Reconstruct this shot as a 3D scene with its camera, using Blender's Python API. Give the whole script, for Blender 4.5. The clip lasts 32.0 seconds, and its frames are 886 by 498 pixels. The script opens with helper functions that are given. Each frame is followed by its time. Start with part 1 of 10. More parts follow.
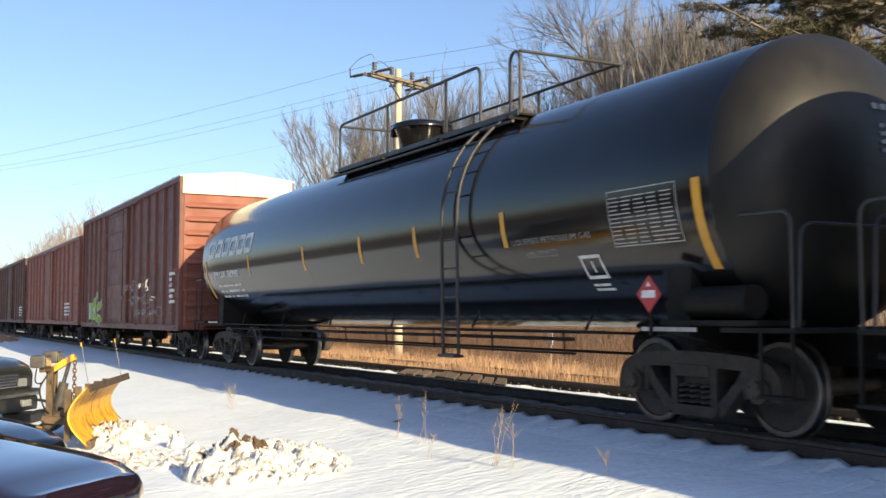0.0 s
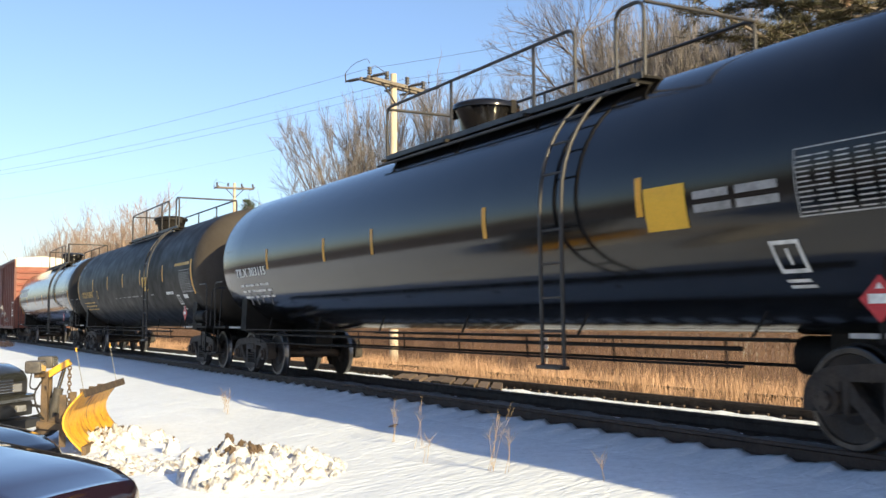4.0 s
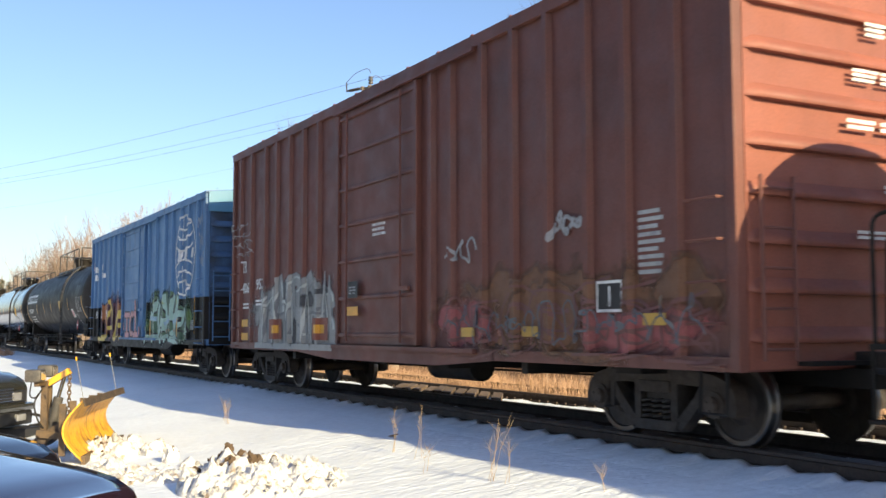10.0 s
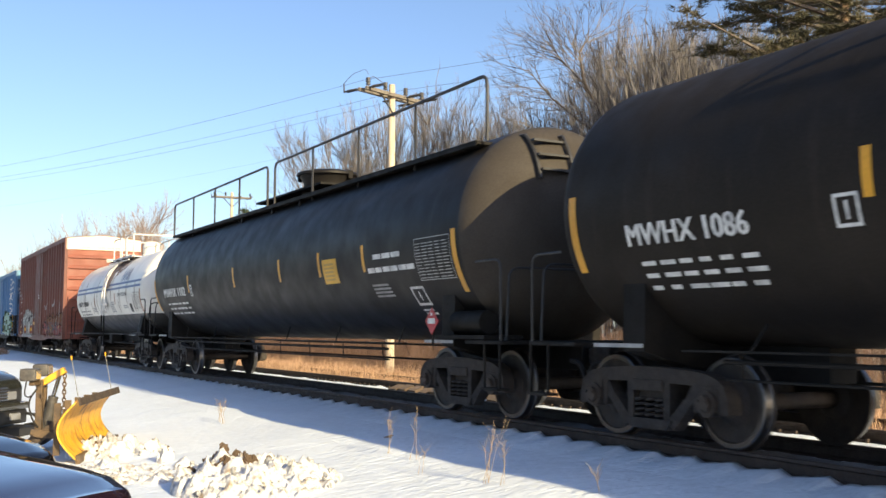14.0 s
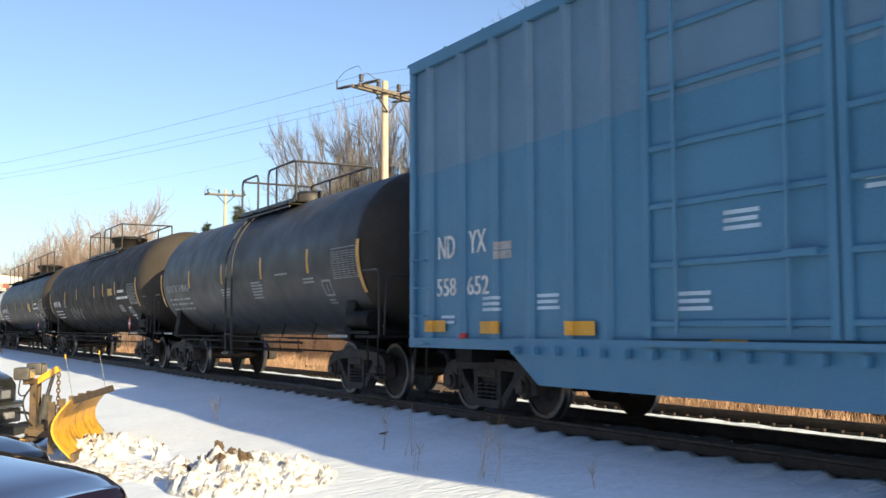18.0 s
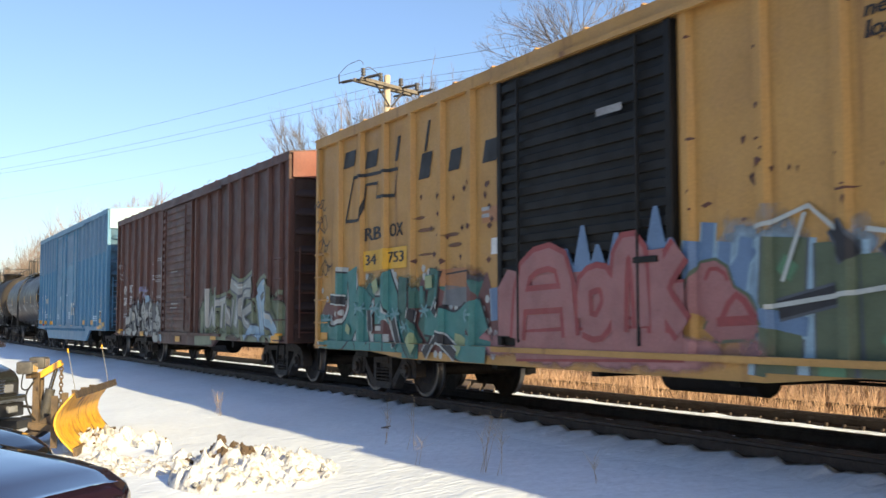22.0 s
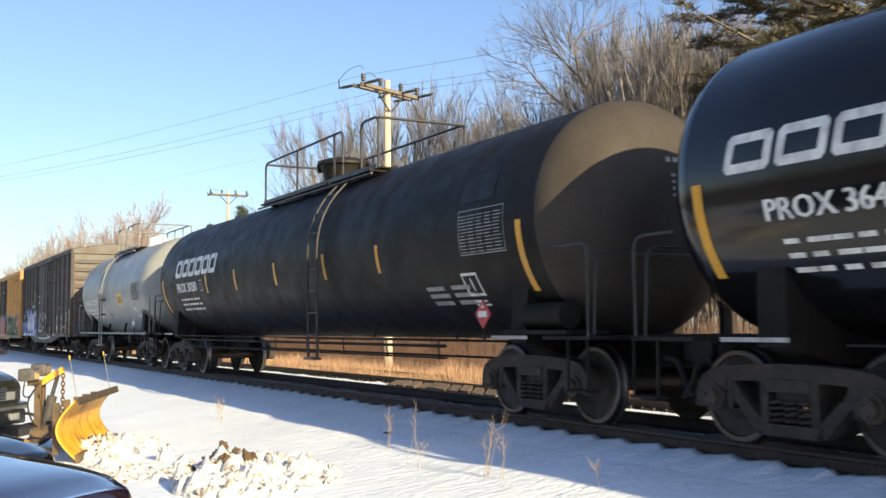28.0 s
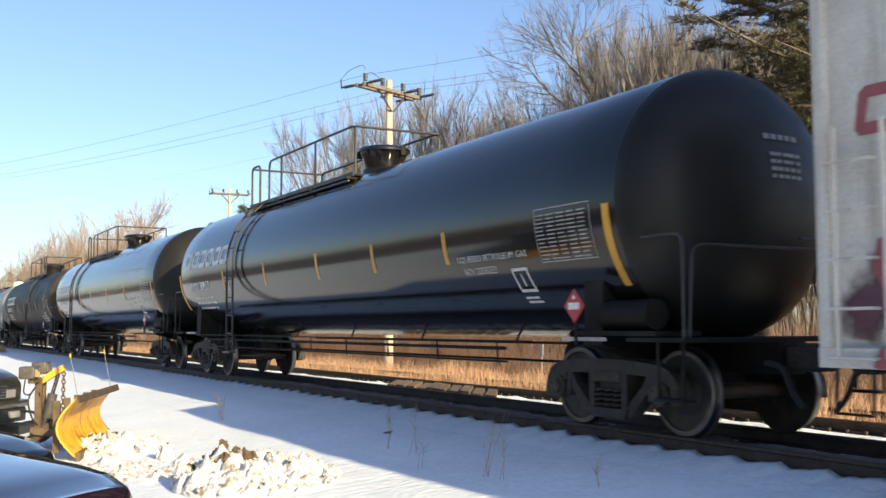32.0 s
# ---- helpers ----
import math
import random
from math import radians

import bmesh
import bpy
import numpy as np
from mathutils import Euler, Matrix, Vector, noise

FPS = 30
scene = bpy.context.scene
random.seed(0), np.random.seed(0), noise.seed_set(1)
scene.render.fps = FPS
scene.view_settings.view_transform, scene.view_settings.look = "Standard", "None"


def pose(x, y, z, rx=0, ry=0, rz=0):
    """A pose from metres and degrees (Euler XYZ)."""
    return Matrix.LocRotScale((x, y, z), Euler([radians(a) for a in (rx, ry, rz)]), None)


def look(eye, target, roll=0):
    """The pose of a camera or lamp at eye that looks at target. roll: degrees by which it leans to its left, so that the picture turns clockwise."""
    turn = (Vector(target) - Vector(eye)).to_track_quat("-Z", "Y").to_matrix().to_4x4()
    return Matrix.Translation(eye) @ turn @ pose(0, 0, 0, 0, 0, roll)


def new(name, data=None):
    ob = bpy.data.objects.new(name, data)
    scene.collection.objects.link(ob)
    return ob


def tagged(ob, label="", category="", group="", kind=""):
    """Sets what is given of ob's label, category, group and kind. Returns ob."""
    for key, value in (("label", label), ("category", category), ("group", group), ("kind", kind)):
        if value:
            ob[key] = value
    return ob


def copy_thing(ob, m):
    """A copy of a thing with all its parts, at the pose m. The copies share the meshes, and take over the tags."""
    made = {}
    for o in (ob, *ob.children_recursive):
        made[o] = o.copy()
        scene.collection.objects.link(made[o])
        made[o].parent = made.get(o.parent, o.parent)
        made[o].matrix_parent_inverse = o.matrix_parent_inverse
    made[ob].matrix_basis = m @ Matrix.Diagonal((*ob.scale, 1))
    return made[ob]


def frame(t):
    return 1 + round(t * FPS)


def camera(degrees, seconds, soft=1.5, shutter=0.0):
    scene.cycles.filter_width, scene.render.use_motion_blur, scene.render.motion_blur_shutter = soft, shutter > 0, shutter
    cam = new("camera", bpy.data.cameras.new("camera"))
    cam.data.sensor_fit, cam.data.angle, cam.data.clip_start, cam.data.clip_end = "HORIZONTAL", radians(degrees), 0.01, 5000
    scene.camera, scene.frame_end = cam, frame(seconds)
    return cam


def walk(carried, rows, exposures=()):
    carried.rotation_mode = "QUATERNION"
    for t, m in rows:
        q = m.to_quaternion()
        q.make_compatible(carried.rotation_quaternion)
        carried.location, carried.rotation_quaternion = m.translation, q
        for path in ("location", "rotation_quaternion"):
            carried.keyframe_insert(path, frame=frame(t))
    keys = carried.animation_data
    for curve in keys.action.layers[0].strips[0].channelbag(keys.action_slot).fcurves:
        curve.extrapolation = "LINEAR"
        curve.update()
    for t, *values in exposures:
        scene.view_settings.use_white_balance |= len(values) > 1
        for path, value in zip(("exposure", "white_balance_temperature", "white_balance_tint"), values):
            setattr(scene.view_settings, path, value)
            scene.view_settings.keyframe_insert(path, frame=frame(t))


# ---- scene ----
# ---------------------------------------------------------------- camera
EYE = 1.147
PATH = [  # seconds, yaw, pitch, roll
    (0.0, 61.62, 3.75, 0.12), (0.5, 61.51, 3.66, 0.14), (1.0, 61.33, 3.76, 0.19), (1.5, 61.3, 3.92, 0.18), (2.0, 61.35, 4.07, 0.2),
    (2.5, 61.28, 4.23, 0.12), (4.5, 61.4, 3.89, 0.26), (5.0, 61.32, 3.78, 0.19), (5.5, 61.19, 3.92, 0.23), (6.0, 61.06, 3.97, 0.14),
    (6.5, 61.02, 4.11, 0.28), (7.0, 60.89, 4.25, 0.29), (7.5, 60.88, 4.54, 0.14), (8.0, 60.97, 4.85, 0.24), (8.5, 61.15, 4.91, 0.09),
    (9.0, 61.27, 4.82, 0.21), (9.5, 61.42, 4.7, 0.14), (10.0, 61.4, 4.54, 0.1), (10.5, 61.49, 4.51, 0.14), (11.0, 61.45, 4.58, 0.07),
    (11.5, 61.36, 4.59, -0.05), (12.0, 61.33, 4.66, -0.11), (12.5, 61.23, 4.73, 0.04), (13.0, 61.2, 4.81, -0.08), (13.5, 61.19, 4.77, -0.06),
    (14.0, 61.17, 4.62, -0.24), (14.5, 61.15, 4.63, -0.29), (16.5, 60.51, 4.73, 0.22), (17.0, 60.61, 4.66, 0.18), (17.5, 60.7, 4.48, 0.23),
    (18.0, 60.86, 4.41, 0.1), (18.5, 60.94, 4.42, 0.2), (19.0, 60.98, 4.41, 0.18), (19.5, 60.97, 4.35, 0.39), (20.0, 60.92, 4.37, 0.16),
    (20.5, 60.84, 4.31, 0.2), (21.0, 60.88, 4.3, 0.25), (21.5, 60.9, 4.19, 0.23), (22.0, 60.98, 4.09, 0.09), (22.5, 61.03, 4.09, 0.18),
    (23.0, 60.95, 4.18, 0.33), (23.5, 60.93, 4.26, 0.45), (24.0, 60.88, 4.32, 0.51), (24.5, 60.72, 4.32, 0.51), (25.0, 60.77, 4.18, 0.45),
    (25.5, 60.95, 4.06, 0.41), (26.0, 61.15, 4.11, 0.22), (26.5, 61.23, 4.28, 0.28), (28.5, 61.04, 4.35, 0.45), (29.0, 61.14, 4.23, 0.34),
    (29.5, 61.29, 4.2, 0.22), (30.0, 61.34, 4.28, 0.19), (30.5, 61.33, 4.39, 0.11), (31.0, 61.22, 4.43, 0.01), (31.5, 61.13, 4.43, 0.05),
    (32.0, 61.1, 4.36, 0.11)]
cam = camera(46.9, 32.0, soft=1.5, shutter=0.14)
LIGHT = [(0.0, 0.79), (7.0, 0.88), (9.0, 0.89), (10.5, 0.82), (11.6, 0.4), (12.4, 0.4), (13.6, 0.82), (19.0, 0.8), (24.0, 0.86), (32.0, 0.88)]  # the film camera closes down for the white tank
walk(cam, [(t, pose(0, 0, EYE, 90 + p, r, y)) for t, y, p, r in PATH], [(t, e + 0.06, 6650, 16) for t, e in LIGHT])

# ---------------------------------------------------------------- world and sun
SUN = Vector((2.5, 0.31, 1.0)).normalized()
world = bpy.data.worlds.new("sky")
scene.world = world
world.use_nodes = True
sky = world.node_tree.nodes.new("ShaderNodeTexSky")
sky.sky_type, sky.sun_disc = "NISHITA", False
sky.sun_elevation, sky.sun_rotation = math.asin(SUN.z), math.atan2(SUN.x, SUN.y)
sky.altitude, sky.air_density, sky.dust_density, sky.ozone_density = 0, 1.0, 1.3, 3.6
world.node_tree.links.new(sky.outputs[0], world.node_tree.nodes["Background"].inputs[0])
world.node_tree.nodes["Background"].inputs[1].default_value = 0.112
sun = new("sun", bpy.data.lights.new("sun", "SUN"))
sun.data.energy, sun.data.angle, sun.data.color = 5.0, radians(0.5), (1.0, 0.85, 0.50)
sun.matrix_world = look(SUN * 100, (0, 0, 0))
scene.view_settings.exposure = 1.0


# ---------------------------------------------------------------- materials
def mat(name, col, rough=0.6, metal=0.0, alt=None, scale=1.5, lo=0.42, hi=0.68, fine=45.0, grain=0.18, bump=0.0, streak=None, at=(0.55, 0.75),
        stretch=(1, 1, 1), coat=0.0, rnd=0.0, spec=0.5, island=False):
    m = bpy.data.materials.new(name)
    m.use_nodes = True
    N, L = m.node_tree.nodes, m.node_tree.links
    b = N["Principled BSDF"]
    tc = N.new("ShaderNodeTexCoord")

    def noise_of(sc, detail, stretched):
        mp, nz = N.new("ShaderNodeMapping"), N.new("ShaderNodeTexNoise")
        mp.inputs["Scale"].default_value = stretched
        L.new(tc.outputs["Object"], mp.inputs[0])
        L.new(mp.outputs[0], nz.inputs["Vector"])
        nz.inputs["Scale"].default_value, nz.inputs["Detail"].default_value = sc, detail
        return nz.outputs[0]

    def ramp_of(src, a, c, va=0.0, vb=1.0):
        r = N.new("ShaderNodeMapRange")
        for k, v in zip((1, 2, 3, 4), (a, c, va, vb)):
            r.inputs[k].default_value = v
        L.new(src, r.inputs[0])
        return r.outputs[0]

    def mix(fac, a, c, kind="MIX"):
        x = N.new("ShaderNodeMix")
        x.data_type, x.blend_type = "RGBA", kind
        for k, v in ((0, fac), (6, a), (7, c)):
            if isinstance(v, bpy.types.NodeSocket):
                L.new(v, x.inputs[k])
            else:
                x.inputs[k].default_value = v if k == 0 else (*v, 1)
        return x.outputs[2]

    alt = alt or tuple(c * 0.72 for c in col)
    out = mix(ramp_of(noise_of(scale, 5, stretch), lo, hi), col, alt)
    if streak:
        out = mix(ramp_of(noise_of(3.2, 5, (1.6, 1.6, 0.12)), *at), out, streak)
    g = noise_of(fine, 3, (1, 1, 1))
    comb = N.new("ShaderNodeCombineColor")
    v = ramp_of(g, 0.3, 0.7, 1 - grain, 1 + grain * 0.4)
    for k in range(3):
        L.new(v, comb.inputs[k])
    out = mix(1.0, out, comb.outputs[0], "MULTIPLY")
    if rnd:
        oi = N.new("ShaderNodeNewGeometry" if island else "ShaderNodeObjectInfo")
        hs = N.new("ShaderNodeHueSaturation")
        L.new(ramp_of(oi.outputs["Random Per Island" if island else "Random"], 0, 1, 1 - rnd, 1 + rnd), hs.inputs["Value"])
        L.new(out, hs.inputs["Color"])
        out = hs.outputs[0]
    L.new(out, b.inputs["Base Color"])
    b.inputs["Metallic"].default_value = metal
    b.inputs["Specular IOR Level"].default_value = spec
    b.inputs["Coat Weight"].default_value = coat
    L.new(ramp_of(noise_of(scale * 3, 4, stretch), 0.3, 0.7, max(0.03, rough * 0.82), min(1, rough * 1.18)), b.inputs["Roughness"])
    if bump:
        bp = N.new("ShaderNodeBump")
        bp.inputs["Strength"].default_value, bp.inputs["Distance"].default_value = min(1, bump), 0.02
        L.new(g, bp.inputs["Height"])
        L.new(bp.outputs[0], b.inputs["Normal"])
    return m


def glass(name, col, rough=0.03):
    m = bpy.data.materials.new(name)
    m.use_nodes = True
    b = m.node_tree.nodes["Principled BSDF"]
    b.inputs["Base Color"].default_value, b.inputs["Roughness"].default_value = (*col, 1), rough
    b.inputs["Coat Weight"].default_value = 1.0
    return m


RUST, DUST = (0.16, 0.07, 0.035), (0.17, 0.15, 0.12)
M_GLOSS = mat("gloss_black_paint", (0.0065, 0.0065, 0.007), 0.13, alt=(0.011, 0.011, 0.0115), grain=0.1, spec=0.42)
M_MATTE = mat("dusty_black_paint", (0.0115, 0.0108, 0.0102), 0.52, alt=(0.017, 0.0155, 0.014), scale=0.8, grain=0.2, streak=(0.034, 0.031, 0.028), at=(0.62, 0.9), spec=0.12)
M_DUSTY = mat("weathered_black_paint", (0.012, 0.011, 0.0105), 0.5, alt=(0.018, 0.016, 0.0145), scale=0.7, grain=0.22, streak=(0.032, 0.029, 0.026), at=(0.6, 0.9), spec=0.2)
M_BRNBLK = mat("dust_browned_matte_paint", (0.023, 0.0195, 0.0165), 0.6, alt=(0.033, 0.027, 0.022), scale=0.7, grain=0.22, streak=(0.045, 0.036, 0.03), at=(0.58, 0.9), spec=0.1)
M_GREYBLK = mat("dusty_grey_black_paint", (0.058, 0.057, 0.055), 0.5, alt=(0.04, 0.039, 0.037), scale=0.7, grain=0.2, streak=(0.075, 0.072, 0.068), at=(0.55, 0.85), spec=0.25)
M_HEAD = mat("dust_browned_black_paint", (0.054, 0.047, 0.040), 0.7, alt=(0.042, 0.035, 0.029), scale=1.4, grain=0.2, spec=0.2)
M_HEADG = mat("dust_filmed_gloss_paint", (0.018, 0.0172, 0.0165), 0.42, alt=(0.013, 0.0125, 0.012), scale=1.4, grain=0.15, spec=0.26)
M_WTANK = mat("white_tank_paint", (0.76, 0.735, 0.67), 0.4, alt=(0.62, 0.6, 0.55), scale=0.9, grain=0.08, streak=(0.42, 0.33, 0.24), at=(0.66, 0.9))
M_GTANK = mat("grey_tank_paint", (0.25, 0.265, 0.26), 0.42, alt=(0.21, 0.222, 0.216), scale=0.8, grain=0.14, streak=(0.15, 0.14, 0.13), at=(0.58, 0.9))
M_FRAME = mat("underframe_black", (0.011, 0.0105, 0.01), 0.7, alt=(0.022, 0.019, 0.016), grain=0.3, spec=0.15)
M_TRUCK = mat("truck_steel_grime", (0.025, 0.02, 0.0165), 0.8, alt=(0.046, 0.034, 0.025), scale=4, grain=0.35, bump=0.4)
M_WHEEL = mat("wheel_steel_grime", (0.034, 0.028, 0.024), 0.7, alt=(0.062, 0.045, 0.033), scale=3, grain=0.3, metal=0.2)
M_RIMW = mat("worn_wheel_rim", (0.10, 0.09, 0.08), 0.4, metal=0.6, alt=(0.06, 0.05, 0.042), scale=4, grain=0.2)
M_TREAD = mat("polished_wheel_tread", (0.22, 0.21, 0.20), 0.38, metal=1.0, grain=0.15)
M_PIPE = mat("railing_grey_black", (0.026, 0.026, 0.027), 0.5, grain=0.2)
M_PIPEW = mat("railing_white", (0.72, 0.71, 0.68), 0.5, grain=0.15, streak=(0.4, 0.25, 0.15))
M_PIPEG = mat("railing_grey", (0.2, 0.205, 0.205), 0.5, grain=0.15)
M_YEL = mat("reflective_yellow", (0.74, 0.36, 0.025), 0.45, alt=(0.55, 0.27, 0.03), grain=0.15)
M_PLAC = mat("yellow_placard", (0.76, 0.42, 0.025), 0.5, grain=0.1)
M_WHITE = mat("white_stencil", (0.78, 0.78, 0.75), 0.55, alt=(0.45, 0.45, 0.44), scale=6, grain=0.15)
M_OCHRE = mat("ochre_stencil", (0.55, 0.33, 0.06), 0.55, grain=0.15)
M_PALE = mat("worn_white_stencil", (0.42, 0.42, 0.41), 0.6, alt=(0.28, 0.28, 0.28), scale=6, grain=0.2)
M_RSTR = mat("rust_orange_reflective_strip", (0.36, 0.14, 0.045), 0.55, grain=0.15)
M_GREYT = mat("grey_stencil", (0.33, 0.33, 0.33), 0.6, alt=(0.2, 0.2, 0.2), scale=6, grain=0.2)
M_DARKT = mat("black_stencil", (0.018, 0.017, 0.016), 0.6, grain=0.2)
M_RED = mat("placard_red", (0.5, 0.03, 0.035), 0.45, grain=0.1)
M_BLUEP = mat("blue_band_paint", (0.06, 0.10, 0.25), 0.45, grain=0.1)
M_BROWN = mat("red_brown_paint", (0.155, 0.053, 0.038), 0.62, alt=(0.112, 0.042, 0.032), scale=0.9, streak=(0.11, 0.05, 0.04), at=(0.58, 0.85), grain=0.16, bump=0.08)
M_OXIDE = mat("oxide_red_paint", (0.245, 0.078, 0.05), 0.62, alt=(0.19, 0.06, 0.04), scale=0.9, streak=(0.13, 0.05, 0.035), at=(0.58, 0.85), grain=0.16, bump=0.08)
M_DKBRN = mat("dark_brown_paint", (0.108, 0.040, 0.027), 0.62, alt=(0.074, 0.03, 0.021), scale=0.9, streak=(0.055, 0.03, 0.025), at=(0.5, 0.72), grain=0.18, bump=0.08)
M_BLUE = mat("faded_blue_paint", (0.066, 0.178, 0.345), 0.55, alt=(0.056, 0.15, 0.3), scale=0.9, streak=(0.05, 0.09, 0.16), grain=0.14, bump=0.06)
M_SKYB = mat("light_blue_paint", (0.06, 0.208, 0.345), 0.5, alt=(0.049, 0.18, 0.305), scale=0.8, streak=(0.07, 0.17, 0.29), at=(0.62, 0.9), grain=0.1, bump=0.05)
M_SKYF = mat("faded_light_blue_paint", (0.122, 0.235, 0.345), 0.6, alt=(0.105, 0.205, 0.31), scale=0.8, streak=(0.12, 0.2, 0.31), at=(0.62, 0.9), grain=0.1, bump=0.05)
M_YBOX = mat("mustard_yellow_paint", (0.52, 0.29, 0.085), 0.6, alt=(0.43, 0.235, 0.07), scale=0.9, streak=(0.2, 0.085, 0.035), at=(0.6, 0.82), grain=0.14, bump=0.06)
# blue end paints: soot, plus the shade between cars put into the colour
M_DKBLUE = mat("shaded_sooty_blue_end_paint", (0.036, 0.11, 0.185), 0.65, alt=(0.02, 0.04, 0.06), scale=1.2, lo=0.45, hi=0.6, grain=0.2, bump=0.06)
M_NAVY = mat("shaded_sooty_dark_blue_end_paint", (0.04, 0.105, 0.22), 0.65, alt=(0.02, 0.04, 0.07), scale=1.2, lo=0.42, hi=0.6, grain=0.2, bump=0.06)
M_GBOX = mat("weathered_grey_paint", (0.054, 0.048, 0.044), 0.68, alt=(0.05, 0.034, 0.024), scale=0.9, streak=(0.04, 0.034, 0.03), at=(0.5, 0.72), grain=0.2, bump=0.08)
# both end colours hold grime and the next car's shadow, painted in
M_DKEND = mat("shaded_sooty_brown_end_paint", (0.045, 0.021, 0.016), 0.75, alt=(0.024, 0.014, 0.011), scale=1.4, grain=0.25, bump=0.08)
M_YEND = mat("shaded_grimy_mustard_end_paint", (0.15, 0.085, 0.03), 0.7, alt=(0.06, 0.036, 0.02), scale=1.6, lo=0.42, hi=0.68, grain=0.25, bump=0.08)
M_RUSTRUN = mat("orange_rust", (0.2, 0.095, 0.05), 0.8, alt=(0.12, 0.085, 0.065), scale=2.5, lo=0.35, hi=0.7, grain=0.3, bump=0.1)
M_OLDRED = mat("faded_red_paint", (0.125, 0.05, 0.034), 0.7, alt=(0.07, 0.04, 0.032), scale=3.5, lo=0.4, hi=0.75, grain=0.25, bump=0.06)
M_GEND = mat("rusty_grey_end_paint", (0.1, 0.095, 0.087), 0.6, alt=(0.095, 0.062, 0.042), scale=1.6, lo=0.5, hi=0.72, grain=0.18, bump=0.08)
M_BLKP = mat("black_body_paint", (0.012, 0.0118, 0.0115), 0.6, alt=(0.02, 0.0185, 0.017), grain=0.2, spec=0.2)
M_CREAM = mat("off_white_paint", (0.66, 0.62, 0.53), 0.6, alt=(0.55, 0.5, 0.42), scale=2, streak=(0.45, 0.36, 0.27), grain=0.12)
M_ICE = mat("pale_blue_white_paint", (0.5, 0.66, 0.78), 0.5, grain=0.08)
M_ROOF = mat("galvanised_roof", (0.42, 0.43, 0.44), 0.45, metal=0.5, alt=(0.3, 0.3, 0.3), grain=0.12)
M_WBOX = mat("dirty_white_paint", (0.66, 0.64, 0.58), 0.6, alt=(0.56, 0.53, 0.47), scale=1.5, streak=(0.4, 0.35, 0.28), grain=0.15)
M_GRF = {k: mat("spray_" + k, c, 0.55, alt=tuple(v * 0.82 for v in c), scale=3, grain=0.14) for k, c in dict(
    pebble=(0.44, 0.44, 0.4), stone=(0.33, 0.335, 0.3), jade=(0.035, 0.13, 0.1), sage=(0.17, 0.2, 0.12), aqua=(0.15, 0.33, 0.34), limewash=(0.33, 0.4, 0.2), moss=(0.1, 0.23, 0.13), pinkwash=(0.5, 0.25, 0.24), rose=(0.34, 0.145, 0.14), oldrose=(0.3, 0.055, 0.055), denim=(0.13, 0.22, 0.36),
    silver=(0.29, 0.30, 0.29), pale=(0.5, 0.53, 0.5), mint=(0.35, 0.52, 0.45), teal=(0.05, 0.22, 0.2), green=(0.09, 0.16, 0.09), olive=(0.1, 0.13, 0.075),
    red=(0.34, 0.09, 0.1), pink=(0.5, 0.24, 0.25), yellow=(0.62, 0.46, 0.1), blue=(0.06, 0.12, 0.38), violet=(0.22, 0.2, 0.36), black=(0.02, 0.02, 0.025),
    white=(0.6, 0.61, 0.62), orange=(0.42, 0.19, 0.08), maroon=(0.15, 0.06, 0.055), oxide=(0.15, 0.052, 0.028), lime=(0.3, 0.5, 0.08), skyblue=(0.3, 0.45, 0.55), dustgrey=(0.17, 0.18, 0.19), slate=(0.085, 0.1, 0.12)).items()}


def spray_of(name, col):
    """Spray paint whose edge fades out in a ragged mist; the patch's own extent sets where."""
    m = mat("mist_" + name, col, 0.6, alt=tuple(v * 0.75 for v in col), scale=2.5, grain=0.18)
    N, L = m.node_tree.nodes, m.node_tree.links
    tc, sub_, vm, nz, ma, rg = (N.new("ShaderNode" + k) for k in ("TexCoord", "VectorMath", "VectorMath", "TexNoise", "Math", "MapRange"))
    sub_.operation, vm.operation, ma.operation = "MULTIPLY_ADD", "LENGTH", "MULTIPLY_ADD"
    sub_.inputs[1].default_value, sub_.inputs[2].default_value = (2, 0, 2), (-1, 0, -1)
    L.new(tc.outputs["Generated"], sub_.inputs[0]), L.new(sub_.outputs[0], vm.inputs[0]), L.new(tc.outputs["Object"], nz.inputs["Vector"])
    nz.inputs["Scale"].default_value, nz.inputs["Detail"].default_value = 2.2, 5
    ma.inputs[1].default_value = 1.5
    L.new(nz.outputs[0], ma.inputs[0]), L.new(vm.outputs["Value"], ma.inputs[2])
    for k, v in zip((1, 2, 3, 4), (1.35, 1.7, 1.0, 0.0)):
        rg.inputs[k].default_value = v
    L.new(ma.outputs[0], rg.inputs[0]), L.new(rg.outputs[0], N["Principled BSDF"].inputs["Alpha"])
    return m


M_MIST = {k: spray_of(k, c) for k, c in dict(maroon=(0.13, 0.05, 0.075), orange=(0.34, 0.13, 0.05), silver=(0.30, 0.31, 0.30), green=(0.07, 0.14, 0.09), teal=(0.05, 0.17, 0.15), olive=(0.1, 0.13, 0.075), pink=(0.42, 0.2, 0.2), skyblue=(0.24, 0.36, 0.46),
                                             violet=(0.2, 0.18, 0.34), dustgrey=(0.15, 0.15, 0.15), pale=(0.4, 0.42, 0.4), frost=(0.42, 0.45, 0.55), shade=(0.05, 0.05, 0.055), sage=(0.16, 0.19, 0.115), lime=(0.3, 0.45, 0.1), moss=(0.14, 0.24, 0.06), red=(0.3, 0.08, 0.08), rust=(0.33, 0.19, 0.11), rustdark=(0.17, 0.075, 0.035), grime=(0.33, 0.27, 0.21), soot=(0.03, 0.028, 0.026)).items()}
